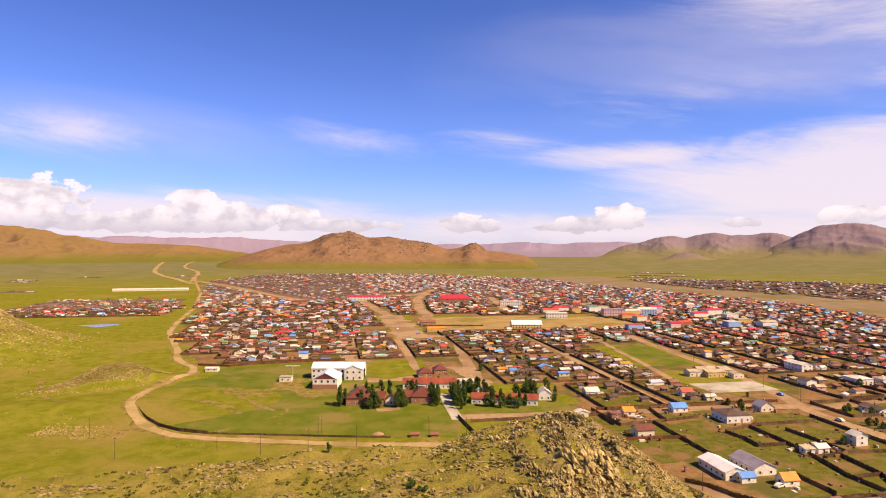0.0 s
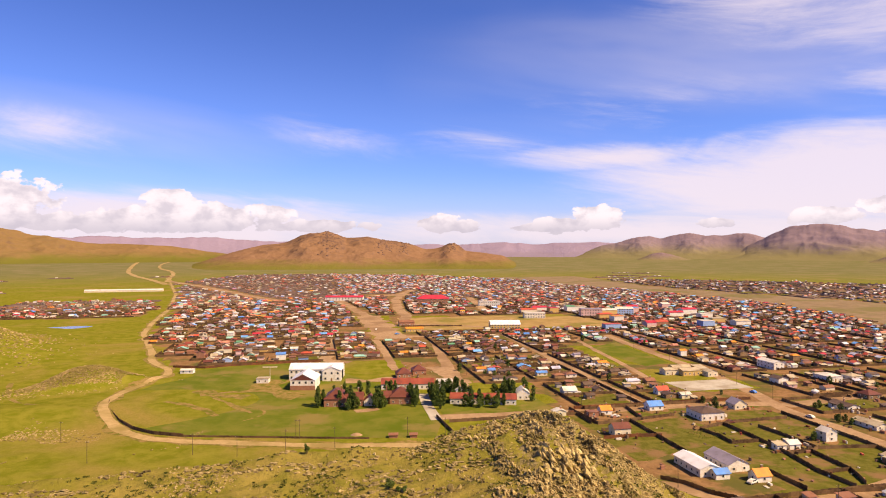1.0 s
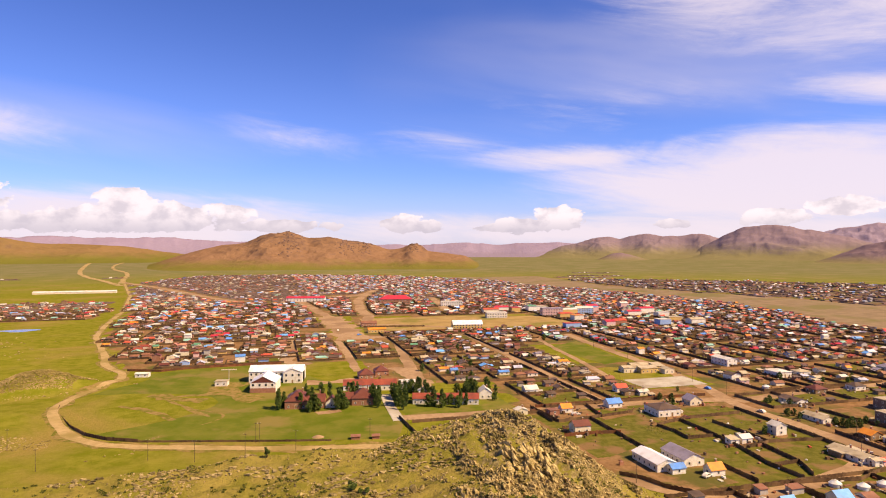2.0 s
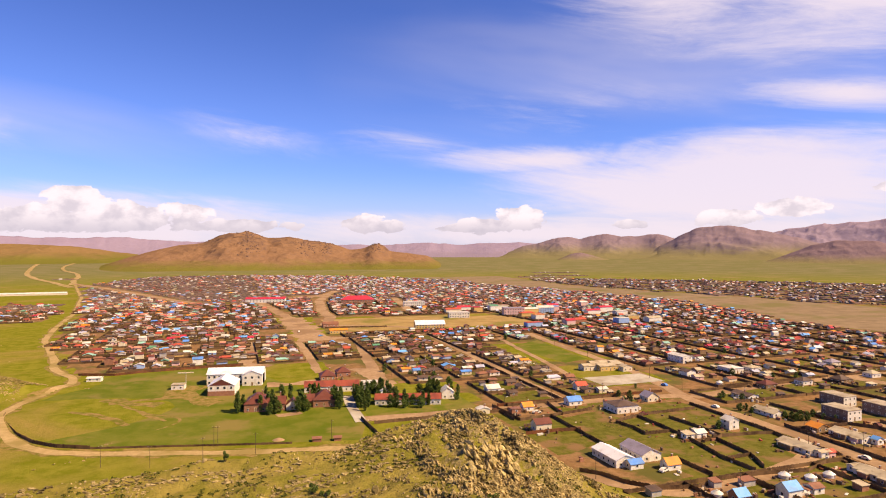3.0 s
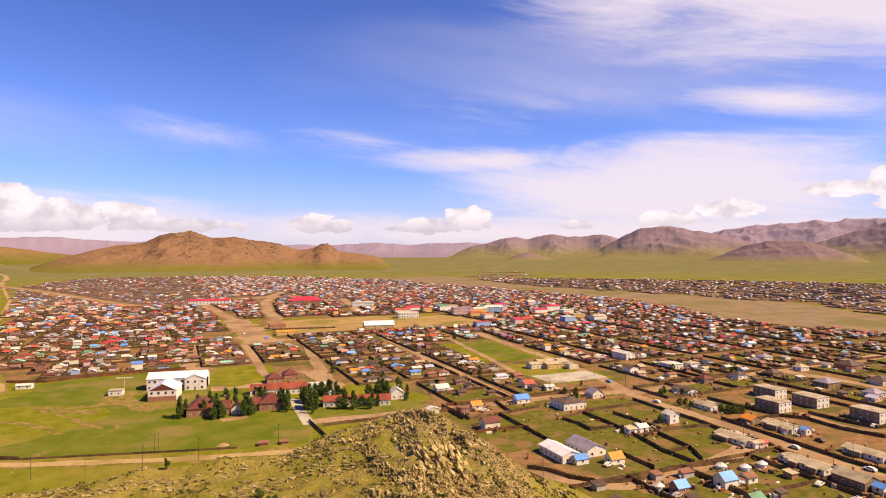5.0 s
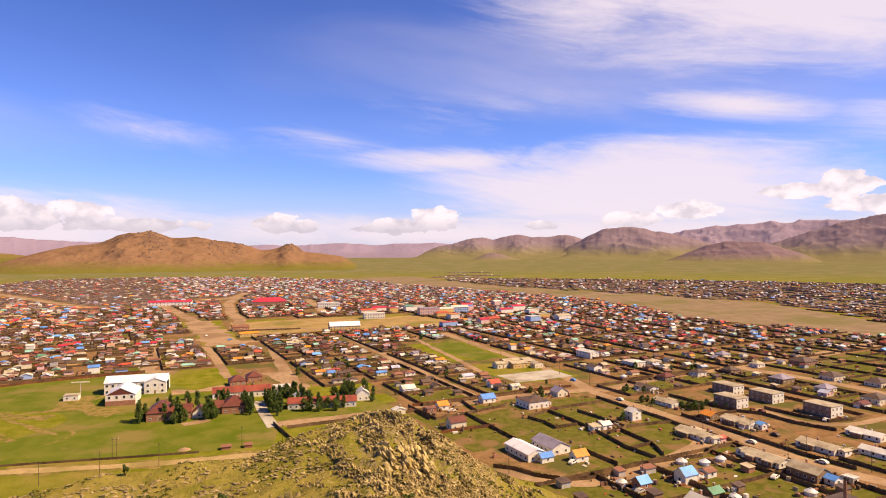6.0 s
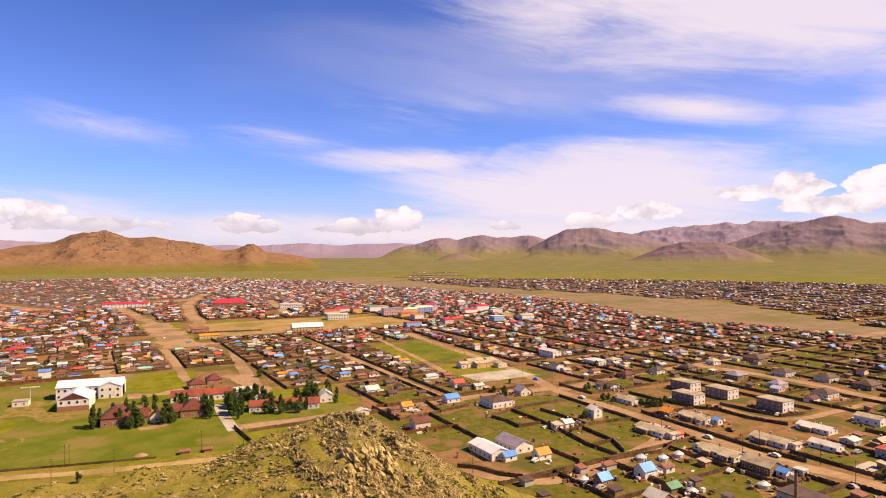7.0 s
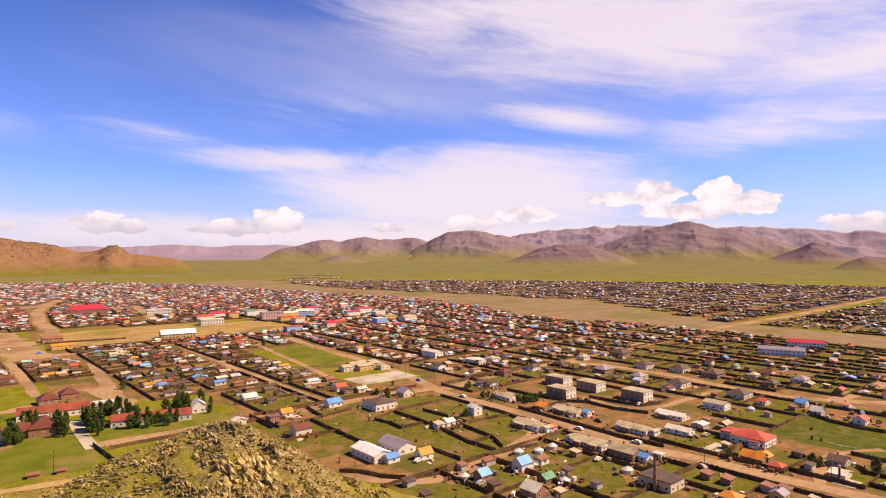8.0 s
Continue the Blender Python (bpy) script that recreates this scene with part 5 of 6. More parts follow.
def fill_plot(p0, p1, q0, q1, sparse, only_far=False, last_p=True, last_q=True):
    """One fenced yard with what stands in it."""
    pm, qm = (p0 + p1) / 2, (q0 + q1) / 2
    x, y = town(pm, qm)
    r = math.hypot(x, y)
    a, b_ = (p1 - p0), (q1 - q0)
    near_green = qm < 330 and pm > 100
    (GRASS if random.random() < (0.86 if near_green else 0.44) else SOIL).append((p0 + 0.3, p1 - 0.3, q0 + 0.3, q1 - 0.3))
    if r < 430 and not only_far:
        make_fence([(p0, q1), (p0, q0 + random.choice([0, 0, 4])), (p0, q0), (p1, q0)] + ([(p1, q1)] if last_p else []))
        if last_q:
            make_fence([(p0, q1), (p1, q1)])
    else:
        if not (only_far and p0 > 600) or random.random() < 0.65:
            far_fence((p0, q0), (p1, q0))
            far_fence((p0, q0), (p0, q1))
        if random.random() < (0.3 if only_far else 0.6):
            far_fence((p0 + a * random.uniform(0.3, 0.7), q0), (p0 + a * 0.5, q1))
        if random.random() < (0.3 if only_far else 0.7):
            k = random.uniform(0.3, 0.7)
            far_fence((p0, q0 + b_ * k), (p1, q0 + b_ * (k + random.uniform(-0.06, 0.06))))
    n = random.choice([0, 0, 0, 1] if pm < 236 and qm < 290 else [0, 0, 1, 1, 1, 2]) if sparse else random.choice([3, 4, 5, 6, 6, 7] if qm > 340 else [1, 2, 3, 3])
    big = r > 520
    for i in range(n):
        w, d = (random.uniform(3.7, 6.2), random.uniform(3.4, 4.9)) if r > 470 else (random.uniform(4.4, 7.2), random.uniform(4.0, 5.6))
        p, q = random.uniform(p0 + w / 2 + 0.8, p1 - w / 2 - 0.8), random.uniform(q0 + d / 2 + 0.8, q1 - d / 2 - 0.8)
        if not free(p, q, max(w, d) / 2):
            continue
        TAKEN.append((p, q, max(w, d) / 2 + (0.3 if big else 1.2)))
        style = random.choice(["gable_p", "gable_q", "gable_p", "hip" if w > 1.35 * d else "gable_p", "gable_q"])
        turn = random.choice([0, 0, 0, random.uniform(-8, 8)])
        h = random.choice([1.8, 1.9, 2.1, 2.2, 2.3, 4.2 if random.random() < 0.22 else 2.1])
        level = 0 if only_far or r > MID_HOUSE else (1 if r > NEAR_HOUSE else 2)
        if level == 2 and COUNT["made"] > 420:
            level = 1
        porch = ((random.choice([-1, 1]) * (w / 2 + 0.85), random.uniform(-0.4, 0.4), 1.8, d * random.uniform(0.5, 0.8), 1.6, "lean"),) if random.random() < 0.4 else ()
        building(grid_pose(p, q, turn), w, d, h, random.choice(WALL_PICK if not only_far else DULL_WALLS), random.choice(HAZED_ROOFS if only_far and p0 > 0 else NEAR_ROOFS if r < 520 else ROOF_PICK if r < 1150 else ROOF_PICK + HAZED_ROOFS), style, random.uniform(0.7, 1.25), level, group="town houses", wings=porch)
    for i in range(random.choice([0, 1, 1, 2] if sparse and not only_far and pm > 250 else [1, 2, 2, 3] if r < 340 else [3, 4, 5, 6] if r < 600 else [0, 1, 2] if only_far else [2, 3, 4, 5])):
        w, d = random.uniform(2.5, 5.0), random.uniform(2.2, 3.5)
        p, q = random.uniform(p0 + w / 2 + 0.5, p1 - w / 2 - 0.5), random.uniform(q0 + d / 2 + 0.5, q1 - d / 2 - 0.5)
        if not free(p, q, max(w, d) / 2):
            continue
        TAKEN.append((p, q, max(w, d) / 2 + 0.3))
        wall, roof = random.choice(["log", "log", "brick", "grey"]), random.choice(["umber", "umber", "rust", "slate", "rust"])
        if r < 340 and not only_far:
            building(grid_pose(p, q), w, d, 2.0, wall, roof, "lean", 0.5, 1, name="shed", category="shed", group="yard sheds", label=f"small {WORDS[wall]} yard shed with a {WORDS[roof]} roof", stack=False)
        else:
            building(grid_pose(p, q), w, d, 2.0, wall, roof, "lean", 0.5, 0)
    if random.random() < (0.02 if r < 330 else 0.08) and r < 560 and not only_far:
        p, q = random.uniform(p0 + 4, p1 - 4), random.uniform(q0 + 4, q1 - 4)
        if free(p, q, 3.4):
            make_ger(p, q, random.uniform(0.75, 0.9))
            TAKEN.append((p, q, 3.6))


def fill_blocks(p_lines, q_lines, test, sparse_if, only_far=False, across=None, deep=27.0):
    for pa, pb in zip(p_lines, p_lines[1:]):
        for qa, qb in zip(q_lines, q_lines[1:]):
            g = 0.4 if qb <= 282 else 4.5 if qb <= 560 and pa > 0 else (2.5 if qb <= 560 else 0.4)
            a, c, d, e = pa + g, pb - g, qa + g, qb - g
            k = across or max(1, round((c - a) / 27))
            n = max(1, round((e - d) / deep))
            for i in range(k):
                for j in range(n):
                    shift = 13 * noise.noise(Vector((pa * 0.37, (qa + j * 9.1) * 0.21, 8.0))) if qa >= 560 or pa < 0 else 0.0
                    box = (a + shift + (c - a) * i / k, a + shift + (c - a) * (i + 1) / k, d + (e - d) * j / n, d + (e - d) * (j + 1) / n)
                    pm, qm = (box[0] + box[1]) / 2, (box[2] + box[3]) / 2
                    corners = ((box[0], box[2]), (box[1], box[2]), (box[0], box[3]), (box[1], box[3]), (pm, qm))
                    if not (test(pm, qm) and all(float(height(*[np.array([v]) for v in town(*s)])[0]) < 0.3 for s in corners)) or any(in_open(*s) for s in corners):
                        continue
                    for line, half in ((AVENUE, 8.0), (SLANT, 7.0), (DIAG, 12.0), (NORTH, 10.0), (GREY, 7.0), (LANE, 4.5), (SQUARE, 8.5)):
                        qs, ps = [s[1] for s in line][::-1], [s[0] for s in line][::-1]
                        if not qs[0] < qm < qs[-1]:
                            continue
                        ends = [float(np.interp(s, qs, ps)) for s in (box[2], qm, box[3])]
                        lo, hi = min(ends) - half, max(ends) + half
                        if box[0] < hi and box[1] > lo:
                            box = (box[0], min(box[1], lo), box[2], box[3]) if pm < (lo + hi) / 2 else (max(box[0], hi), box[1], box[2], box[3])
                    if box[1] - box[0] < 10 or (118 < pm < 223 and 167 < qm < 285):
                        continue
                    pm = (box[0] + box[1]) / 2
                    x, y = town(pm, qm)
                    if not -45 < math.degrees(math.atan2(x, y)) < 72:
                        continue
                    fill_plot(*box, sparse_if(pm, qm), only_far, i == k - 1, j == n - 1)


fill_blocks(P_LINES, [q for q in Q_LINES if q <= 348], inside_town, lambda p, q: q < 290 and p > 100)
fill_blocks(P_LINES, [348, 446, 560], inside_town, lambda p, q: False, deep=21.0)
fill_blocks(P_FAR, [q for q in Q_LINES if q >= 560], inside_town, lambda p, q: p < 60 and q > 1000 - 0.85 * p)
random.seed(12)
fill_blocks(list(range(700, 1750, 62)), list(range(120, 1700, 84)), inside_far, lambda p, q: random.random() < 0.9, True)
fill_blocks([-420, -365, -310, -255, -200], [785, 870, 955, 1040], inside_left, lambda p, q: random.random() < 0.45, True)
random.seed(13)
for _x, _y in ((-1058, 1545), (-985, 1700), (-792, 1134), (-750, 1780), (-1030, 1480)):   # lone farmsteads on the left-hand steppe
    _p, _q = world_to_grid(_x, _y)
    for _k in range(3):
        building(grid_pose(_p + 14 * _k, _q + random.uniform(-5, 5), 8), random.uniform(6, 12), 6, 2.4, random.choice(["white", "log", "cream"]), random.choice(["pale", "umber", "rust"]), "gable_p", 1.2, 1 if _k == 0 else 0,
                 name="farmhouse", category="house", group="lone farmsteads", label="small lone farmhouse on the open steppe", stack=False)
    far_fence((_p - 20, _q - 10), (_p + 45, _q - 6))
    far_fence((_p - 20, _q + 14), (_p + 30, _q + 16))
for _p, _q in ((786, 1600), (840, 1560), (786, 1450), (946, 1640), (978, 1880), (1040, 1850), (880, 1700)):   # and north of the outlying quarter
    for _k in range(4):
        building(grid_pose(_p + 16 * _k, _q + random.uniform(-9, 9), 8), random.uniform(5, 9), 5, 2.2, "log", random.choice(["mauve", "umber", "rust", "pale"]), "gable_p", 1.1, 0)
    for _k in range(3):
        far_fence((_p - 12, _q - 18 + 18 * _k), (_p + 75, _q - 18 + 18 * _k))
for _name, _label, _cat in (("house", "packed small houses with red, brown, blue and grey roofs", "houses"), ("fence", "plank fences of the far yards, the farthest painted paler for haze", "fences")):
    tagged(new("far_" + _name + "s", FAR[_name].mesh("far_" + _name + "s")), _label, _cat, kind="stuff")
GRASS += [(120, 143.5, 212, 236), (120, 143.5, 236, 260), (120, 143.5, 260, 284)] + [(144.2 + 19.45 * i, 144.2 + 19.45 * (i + 1), 174 + 22 * j, 196 + 22 * j) for i in range(4) for j in range(5)]
SOIL += [(128, 151, 263.2, 283)]
patches("yard_grass", GRASS, "yard_grass", 0.08, "grassy yards inside plank fences", "ground")
bare = Buf()
random.seed(14)
for _p, _q, _r in BESIDE:                      # trodden earth about the houses
    if in_open(_p, _q) or _q > 420:
        continue
    _k, _o = random.uniform(1.0, 1.7) * min(_r, 9.0), random.uniform(0, 6.3)
    _ring = [(_k * (0.8 + 0.5 * noise.noise(Vector((_p + math.cos(u), _q + math.sin(u), _o)))) , u) for u in np.linspace(0, 2 * math.pi, 14, endpoint=False)]
    bare.add([(*town(_p + random.uniform(0.9, 1.1) * k * math.cos(u), _q + 1.15 * k * math.sin(u)), 0.095) for k, u in _ring], [tuple(range(14))], "yard_soil")
tagged(new("bare_earth", bare.mesh("bare_earth")), "trodden bare earth round the houses", "ground", kind="structure")
patches("yard_soil", SOIL, "yard_soil", 0.085, "bare trodden yards inside plank fences", "ground")

# fences of the meadow and of the yards by the knoll
def world_chain(pts):
    return [world_to_grid(*p) for p in pts]


make_fence(world_chain([(-163.2, 329), (-159, 318), (-151.5, 306.7), (-139.6, 290.5), (-127.6, 278), (-115.6, 270.6), (-101.5, 266.7)]), "long dark plank fence round the meadow", "meadow fences")
make_fence(world_chain([(-101.5, 266.7), (-73, 264.5), (-40, 262), (-22, 261)]), "low weathered fence along the track", "meadow fences", tall=0.55)
make_fence([(-92, 446), (-70, 438), (-54, 443), (-12, 447), (6, 446)], "red-brown plank fence behind the meadow", "meadow fences", "plank_red")
make_fence([(128, 288.5), (150, 288.5), (172, 288.5), (198, 288.5), (228, 287)], "red-brown plank fence along the street", "street fences", "plank_red")
make_fence([(120, 240), (136, 240), (146, 238)], "red-brown plank fence below a house", "street fences", "plank_red")
make_fence([(90, 631), (120, 628), (152, 622)], "dark plank fence across the open ground", "street fences")
make_fence([(104, 586), (150, 585), (200, 585)], "red-brown plank fence along the open ground", "street fences", "plank_red")
make_fence(world_chain([(7, 294), (14, 266), (17, 255)]), "dark plank fence along the school walk", "meadow fences")
# irregular yards between the knoll and the avenue
for _chain in ([(118.6, 194.4), (124, 188), (127.5, 178.4), (134, 171), (141, 168.8), (148, 168), (155, 169), (160.6, 175), (160.4, 181), (160, 193)],
               [(125.6, 289), (126.4, 275), (127.5, 260.5)], [(155, 286), (152.6, 272), (151.2, 262.8)], [(127.5, 260.5), (146, 262.5), (170, 266.5)],
               [(144.6, 262.3), (144, 240), (143.5, 218), (143.2, 211)], [(167.4, 243), (169.6, 233), (168.6, 223), (181, 223)],
               [(183, 248), (183, 229), (181, 206.5), (177.4, 188), (178.4, 173.4)], [(167.4, 243), (176, 246.5), (183, 248), (190, 250), (219, 251)],
               [(197.5, 210), (214.9, 208), (222, 206)], [(197.5, 210), (192, 207.4), (190.2, 187.4), (184, 175)], [(178.4, 186.6), (190.2, 187.4)],
               [(157.6, 171.2), (170, 170.6), (181.9, 169.6), (196, 167), (214, 173)], [(181, 207), (192, 207.4)], [(196, 242), (197.5, 226), (197.5, 210)]):
    make_fence(_chain, "dark plank fence round an irregular grassy yard")
make_fence([(262, 246), (262, 228), (266, 205), (272, 196), (271, 180), (276, 164)], "dark plank fence round the apartment yard", "yard fences")
make_fence([(283, 204), (284, 186), (287, 174), (300, 171), (312, 172), (313, 200), (313, 245)], "dark plank fence round the apartment yard", "yard fences")
make_fence([(236, 208), (258, 206), (264, 205)], "dark plank fence beside the avenue", "street fences")
make_fence([(223.5, 260), (223, 236), (223, 212), (221, 200), (222.5, 176)], "dark plank fence along the avenue", "street fences")
make_fence([(236.5, 214), (235, 196), (234, 176), (232.5, 150), (234, 132)], "dark plank fence along the avenue", "street fences")
make_fence([(262.9, 94.1), (261.7, 87.3), (246.5, 88.2), (238.6, 88)], "dark plank fence round a house by the avenue")
make_fence([(334, 111), (327.4, 100), (324.5, 87.8), (325.5, 77.8)], "dark plank fence along the open green")
make_fence([(281.3, 79), (280.5, 67), (281, 56)], "dark plank fence along the open green")
make_fence([(266.5, 73), (260.5, 67.7), (260.7, 60)], "dark plank fence round a house by the avenue")
make_fence([(62, 278), (110, 278), (125, 278), (125, 262)], "dark plank fence of the grass plot", "yard fences")


# ---- rocks ----
def ground_z(x, y):
    xs, ys = np.array([x], dtype=float), np.array([y], dtype=float)
    return float(rough_height(xs, ys, height(xs, ys))[0])


def rock_mesh(name, seed, stretch=(1, 1, 0.8), cuts=15, level=2):
    """A weathered block: a ball cut by random planes, roughened."""
    rnd = random.Random(seed)
    bm = bmesh.new()
    bmesh.ops.create_icosphere(bm, subdivisions=level, radius=1.0)
    planes = []
    for _ in range(cuts):
        n = Vector((rnd.gauss(0, 1), rnd.gauss(0, 1), rnd.gauss(0, 1))).normalized()
        planes.append((n, rnd.uniform(0.34, 0.72)))
    for v in bm.verts:
        for n, d in planes:
            over = v.co.dot(n) - d
            if over > 0:
                v.co -= n * over
        v.co *= 1 + 0.10 * noise.noise(v.co * 2.3 + Vector((seed, 0, 0)))
        v.co = Vector((v.co.x * stretch[0], v.co.y * stretch[1], v.co.z * stretch[2]))
    me = bpy.data.meshes.new(name)
    bm.to_mesh(me)
    bm.free()
    me.materials.append(M["granite"])
    return me


BOULDERS = [rock_mesh("boulder", i, s) for i, s in enumerate(((1, 0.8, 0.7), (1.1, 0.9, 0.8), (0.8, 0.9, 0.9), (1.2, 0.7, 0.6), (0.9, 0.8, 1.0), (1.0, 1.0, 0.6)))]
SLABS = [rock_mesh("slab", 20 + i, s, 12) for i, s in enumerate(((0.42, 0.8, 1.5), (0.36, 0.9, 1.7), (0.5, 0.7, 1.3), (0.4, 1.0, 1.25)))]


def polar(a, r):
    return r * math.sin(radians(a)), r * math.cos(radians(a))


def put_rock(me, name, a, r, size, tilt, label, group):
    x, y = polar(a, r)
    ob = new(name, me)
    ob.matrix_basis = pose(x, y, ground_z(x, y) + size * 0.18, random.uniform(-12, 12), tilt, random.uniform(-25, 25)) @ Matrix.Diagonal((size, size, size, 1))
    return tagged(ob, label, "rock", group)


random.seed(31)
for i in range(64):                            # the standing slabs on the knoll's near flank
    a, r = random.uniform(11.0, 15.8), random.uniform(90, 101)
    put_rock(random.choice(SLABS), "rock_slab", a, r, random.uniform(0.7, 1.45), random.uniform(-38, -18), "upright weathered granite slab leaning on the knoll", "granite slabs")
for i in range(26):                            # and the crown of the knoll
    a, r = random.gauss(10.9, 1.2), random.uniform(108, 114.5)
    put_rock(random.choice(SLABS + BOULDERS), "rock_slab", a, r, random.uniform(0.4, 0.8), random.uniform(-25, 5), "weathered granite block on the knoll's crown", "granite slabs")
for i in range(230):
    a = random.choice([random.uniform(2, 27), random.gauss(14, 5)])
    edge = float(np.interp(a, _ca, _cr))
    r = random.uniform(72, edge + 3)
    if r < edge - 5 and random.random() > smooth01((a - 6.0) / 6.0):
        continue
    put_rock(random.choice(BOULDERS + SLABS + SLABS), "boulder", a, r, random.uniform(0.20, 0.42) * (1.4 if random.random() < 0.12 else 1), random.uniform(-25, 25),
             "tawny granite boulder on the stony hillside", "boulders")
put_rock(BOULDERS[2], "boulder", 2.7, 87.0, 1.15, 10, "large tawny boulder on the stony hillside", "boulders")
put_rock(BOULDERS[4], "boulder", 3.5, 87.6, 0.75, -10, "large tawny boulder on the stony hillside", "boulders")


def stone_field(name, spots, label, seed, tall=(0.5, 1.15), slim=(0.45, 0.9), bend=(-0.7, 0.2), mat="granite"):
    """Many small stones in one mesh; spots are (x, y, size)."""
    rnd = random.Random(seed)
    block = np.array([(x, y, z) for z in (-1, 1) for y in (-1, 1) for x in (-1, 1)]) * np.array([0.72, 0.66, 0.8])
    tri = np.array([(0, 2, 3, 1), (4, 5, 7, 6), (0, 1, 5, 4), (1, 3, 7, 5), (3, 2, 6, 7), (2, 0, 4, 6)])
    gen = np.random.default_rng(seed)
    xs, ys = np.array([s[0] for s in spots]), np.array([s[1] for s in spots])
    zs = rough_height(xs, ys, height(xs, ys))
    vs, fs = [], []
    for i, (x, y, s) in enumerate(spots):
        sc = np.array([rnd.uniform(*slim), rnd.uniform(0.7, 1.35), rnd.uniform(*tall)]) * s
        t = rnd.gauss(0, 0.6)
        rot = np.array([[math.cos(t), -math.sin(t), 0], [math.sin(t), math.cos(t), 0], [0, 0, 1]])
        k = rnd.uniform(*bend)
        lean = np.array([[math.cos(k), 0, math.sin(k)], [0, 1, 0], [-math.sin(k), 0, math.cos(k)]])
        p = (((block * gen.uniform(0.55, 1.2, (8, 3))) * sc) @ lean.T) @ rot.T + np.array([x, y, zs[i] + 0.15 * s])
        vs.append(p)
        fs.append(tri + 8 * i)
    me = bpy.data.meshes.new(name)
    me.from_pydata(np.concatenate(vs).tolist(), [], np.concatenate(fs).tolist())
    me.materials.append(M[mat])
    me.update()
    return tagged(new(name, me), label, "stones", kind="stuff")


random.seed(32)
spots = []
while len(spots) < 14000:                       # the near hill: dense on the knoll, in clusters on the slope
    a = random.uniform(-46, 27) if random.random() < 0.5 else random.gauss(12.5, 5.5)
    edge = float(np.interp(a, _ca, _cr))
    r = random.uniform(66, edge + 8)
    x, y = polar(a, r)
    cl = noise.noise(Vector((x * 0.07, y * 0.07, 9.0))) + 0.6 * noise.noise(Vector((x * 0.2, y * 0.2, 4.0)))
    knoll = math.exp(-((a - 14) / 8.5) ** 2)
    if r < edge - 6:
        knoll *= float(smooth01((a - 6.5) / 7.0))
    if cl + 0.80 * knoll > (0.36 if a > 0 else 0.24) or random.random() < 0.06:
        spots.append((x, y, random.uniform(0.10, 0.25) * (1.6 if random.random() < 0.12 else 1) * (1 + 0.2 * knoll)))
stone_field("hillside_stones", spots, "loose tawny stones on the hillside and the knoll", 1, (0.35, 0.8), (0.6, 1.1))
spots = []
while len(spots) < 7500:                       # leaning splinters of rock, in ribs on the knoll's flank
    a = random.gauss(15, 5.0)
    edge = float(np.interp(a, _ca, _cr))
    r = random.uniform(74, edge + 2)
    x, y = polar(a, r)
    if noise.noise(Vector((x * 0.30 + y * 0.08, y * 0.12, 6.0))) + 0.5 * noise.noise(Vector((x * 0.1, y * 0.1, 2.0))) > 0.05 + 0.3 * max(0.0, (9 - a) / 6):
        spots.append((x, y, random.uniform(0.13, 0.34) * (1.5 if random.random() < 0.1 else 1)))
for _ in range(240):                           # and along the crest of its long shoulder
    a = random.uniform(-6, 12)
    x, y = polar(a, float(np.interp(a, _ca, _cr)) + random.gauss(-2, 2.0))
    if noise.noise(Vector((x * 0.15, y * 0.15, 3.0))) > -0.1:
        spots.append((x, y, random.uniform(0.09, 0.24)))
stone_field("rock_splinters", spots, "leaning splinters of tawny rock on the knoll", 3, (1.0, 1.9), (0.3, 0.6), (-0.75, -0.15))
spots = []
while len(spots) < 1500:                       # flat pale ledges in bands along the hill's brow
    a = random.uniform(-46, 9)
    x, y = polar(a, float(np.interp(a, _ca, _cr)) + random.uniform(-20, 2))
    if noise.noise(Vector((x * 0.10, y * 0.22, 21.0))) > 0.08:
        spots.append((x, y, random.uniform(0.16, 0.5)))
stone_field("brow_ledges", spots, "flat pale rock ledges along the hill's brow", 4, (0.2, 0.45), (0.8, 1.6), (-0.2, 0.2))
spots = []
while len(spots) < 13000:                       # the outcrops out on the plain
    k = random.random()
    if k < 0.24:
        along, off = random.gauss(-4, 17), random.gauss(-3, 6)
        x, y = -195 + along * 0.84 - off * 0.54, 368 + along * 0.54 + off * 0.84
    elif k < 0.80:
        x, y = random.gauss(-366, 36), random.gauss(450, 40)
    else:
        x, y = random.gauss(-190, 34), random.gauss(262, 9)
    if min((x - a) ** 2 + (y - b_) ** 2 for a, b_ in RING[6:18]) < 130:
        continue
    if k < 0.24 or noise.noise(Vector((x * 0.05, y * 0.05, 1.0))) > (-0.25 if k < 0.8 else 0.08):
        spots.append((x, y, random.uniform(0.22, 0.72) * (1.7 if x < -260 else 1)))
stone_field("outcrop_stones", spots, "tawny rock rubble of the outcrops on the plain", 2, (0.18, 0.5), (0.6, 1.5), mat="outcrop")


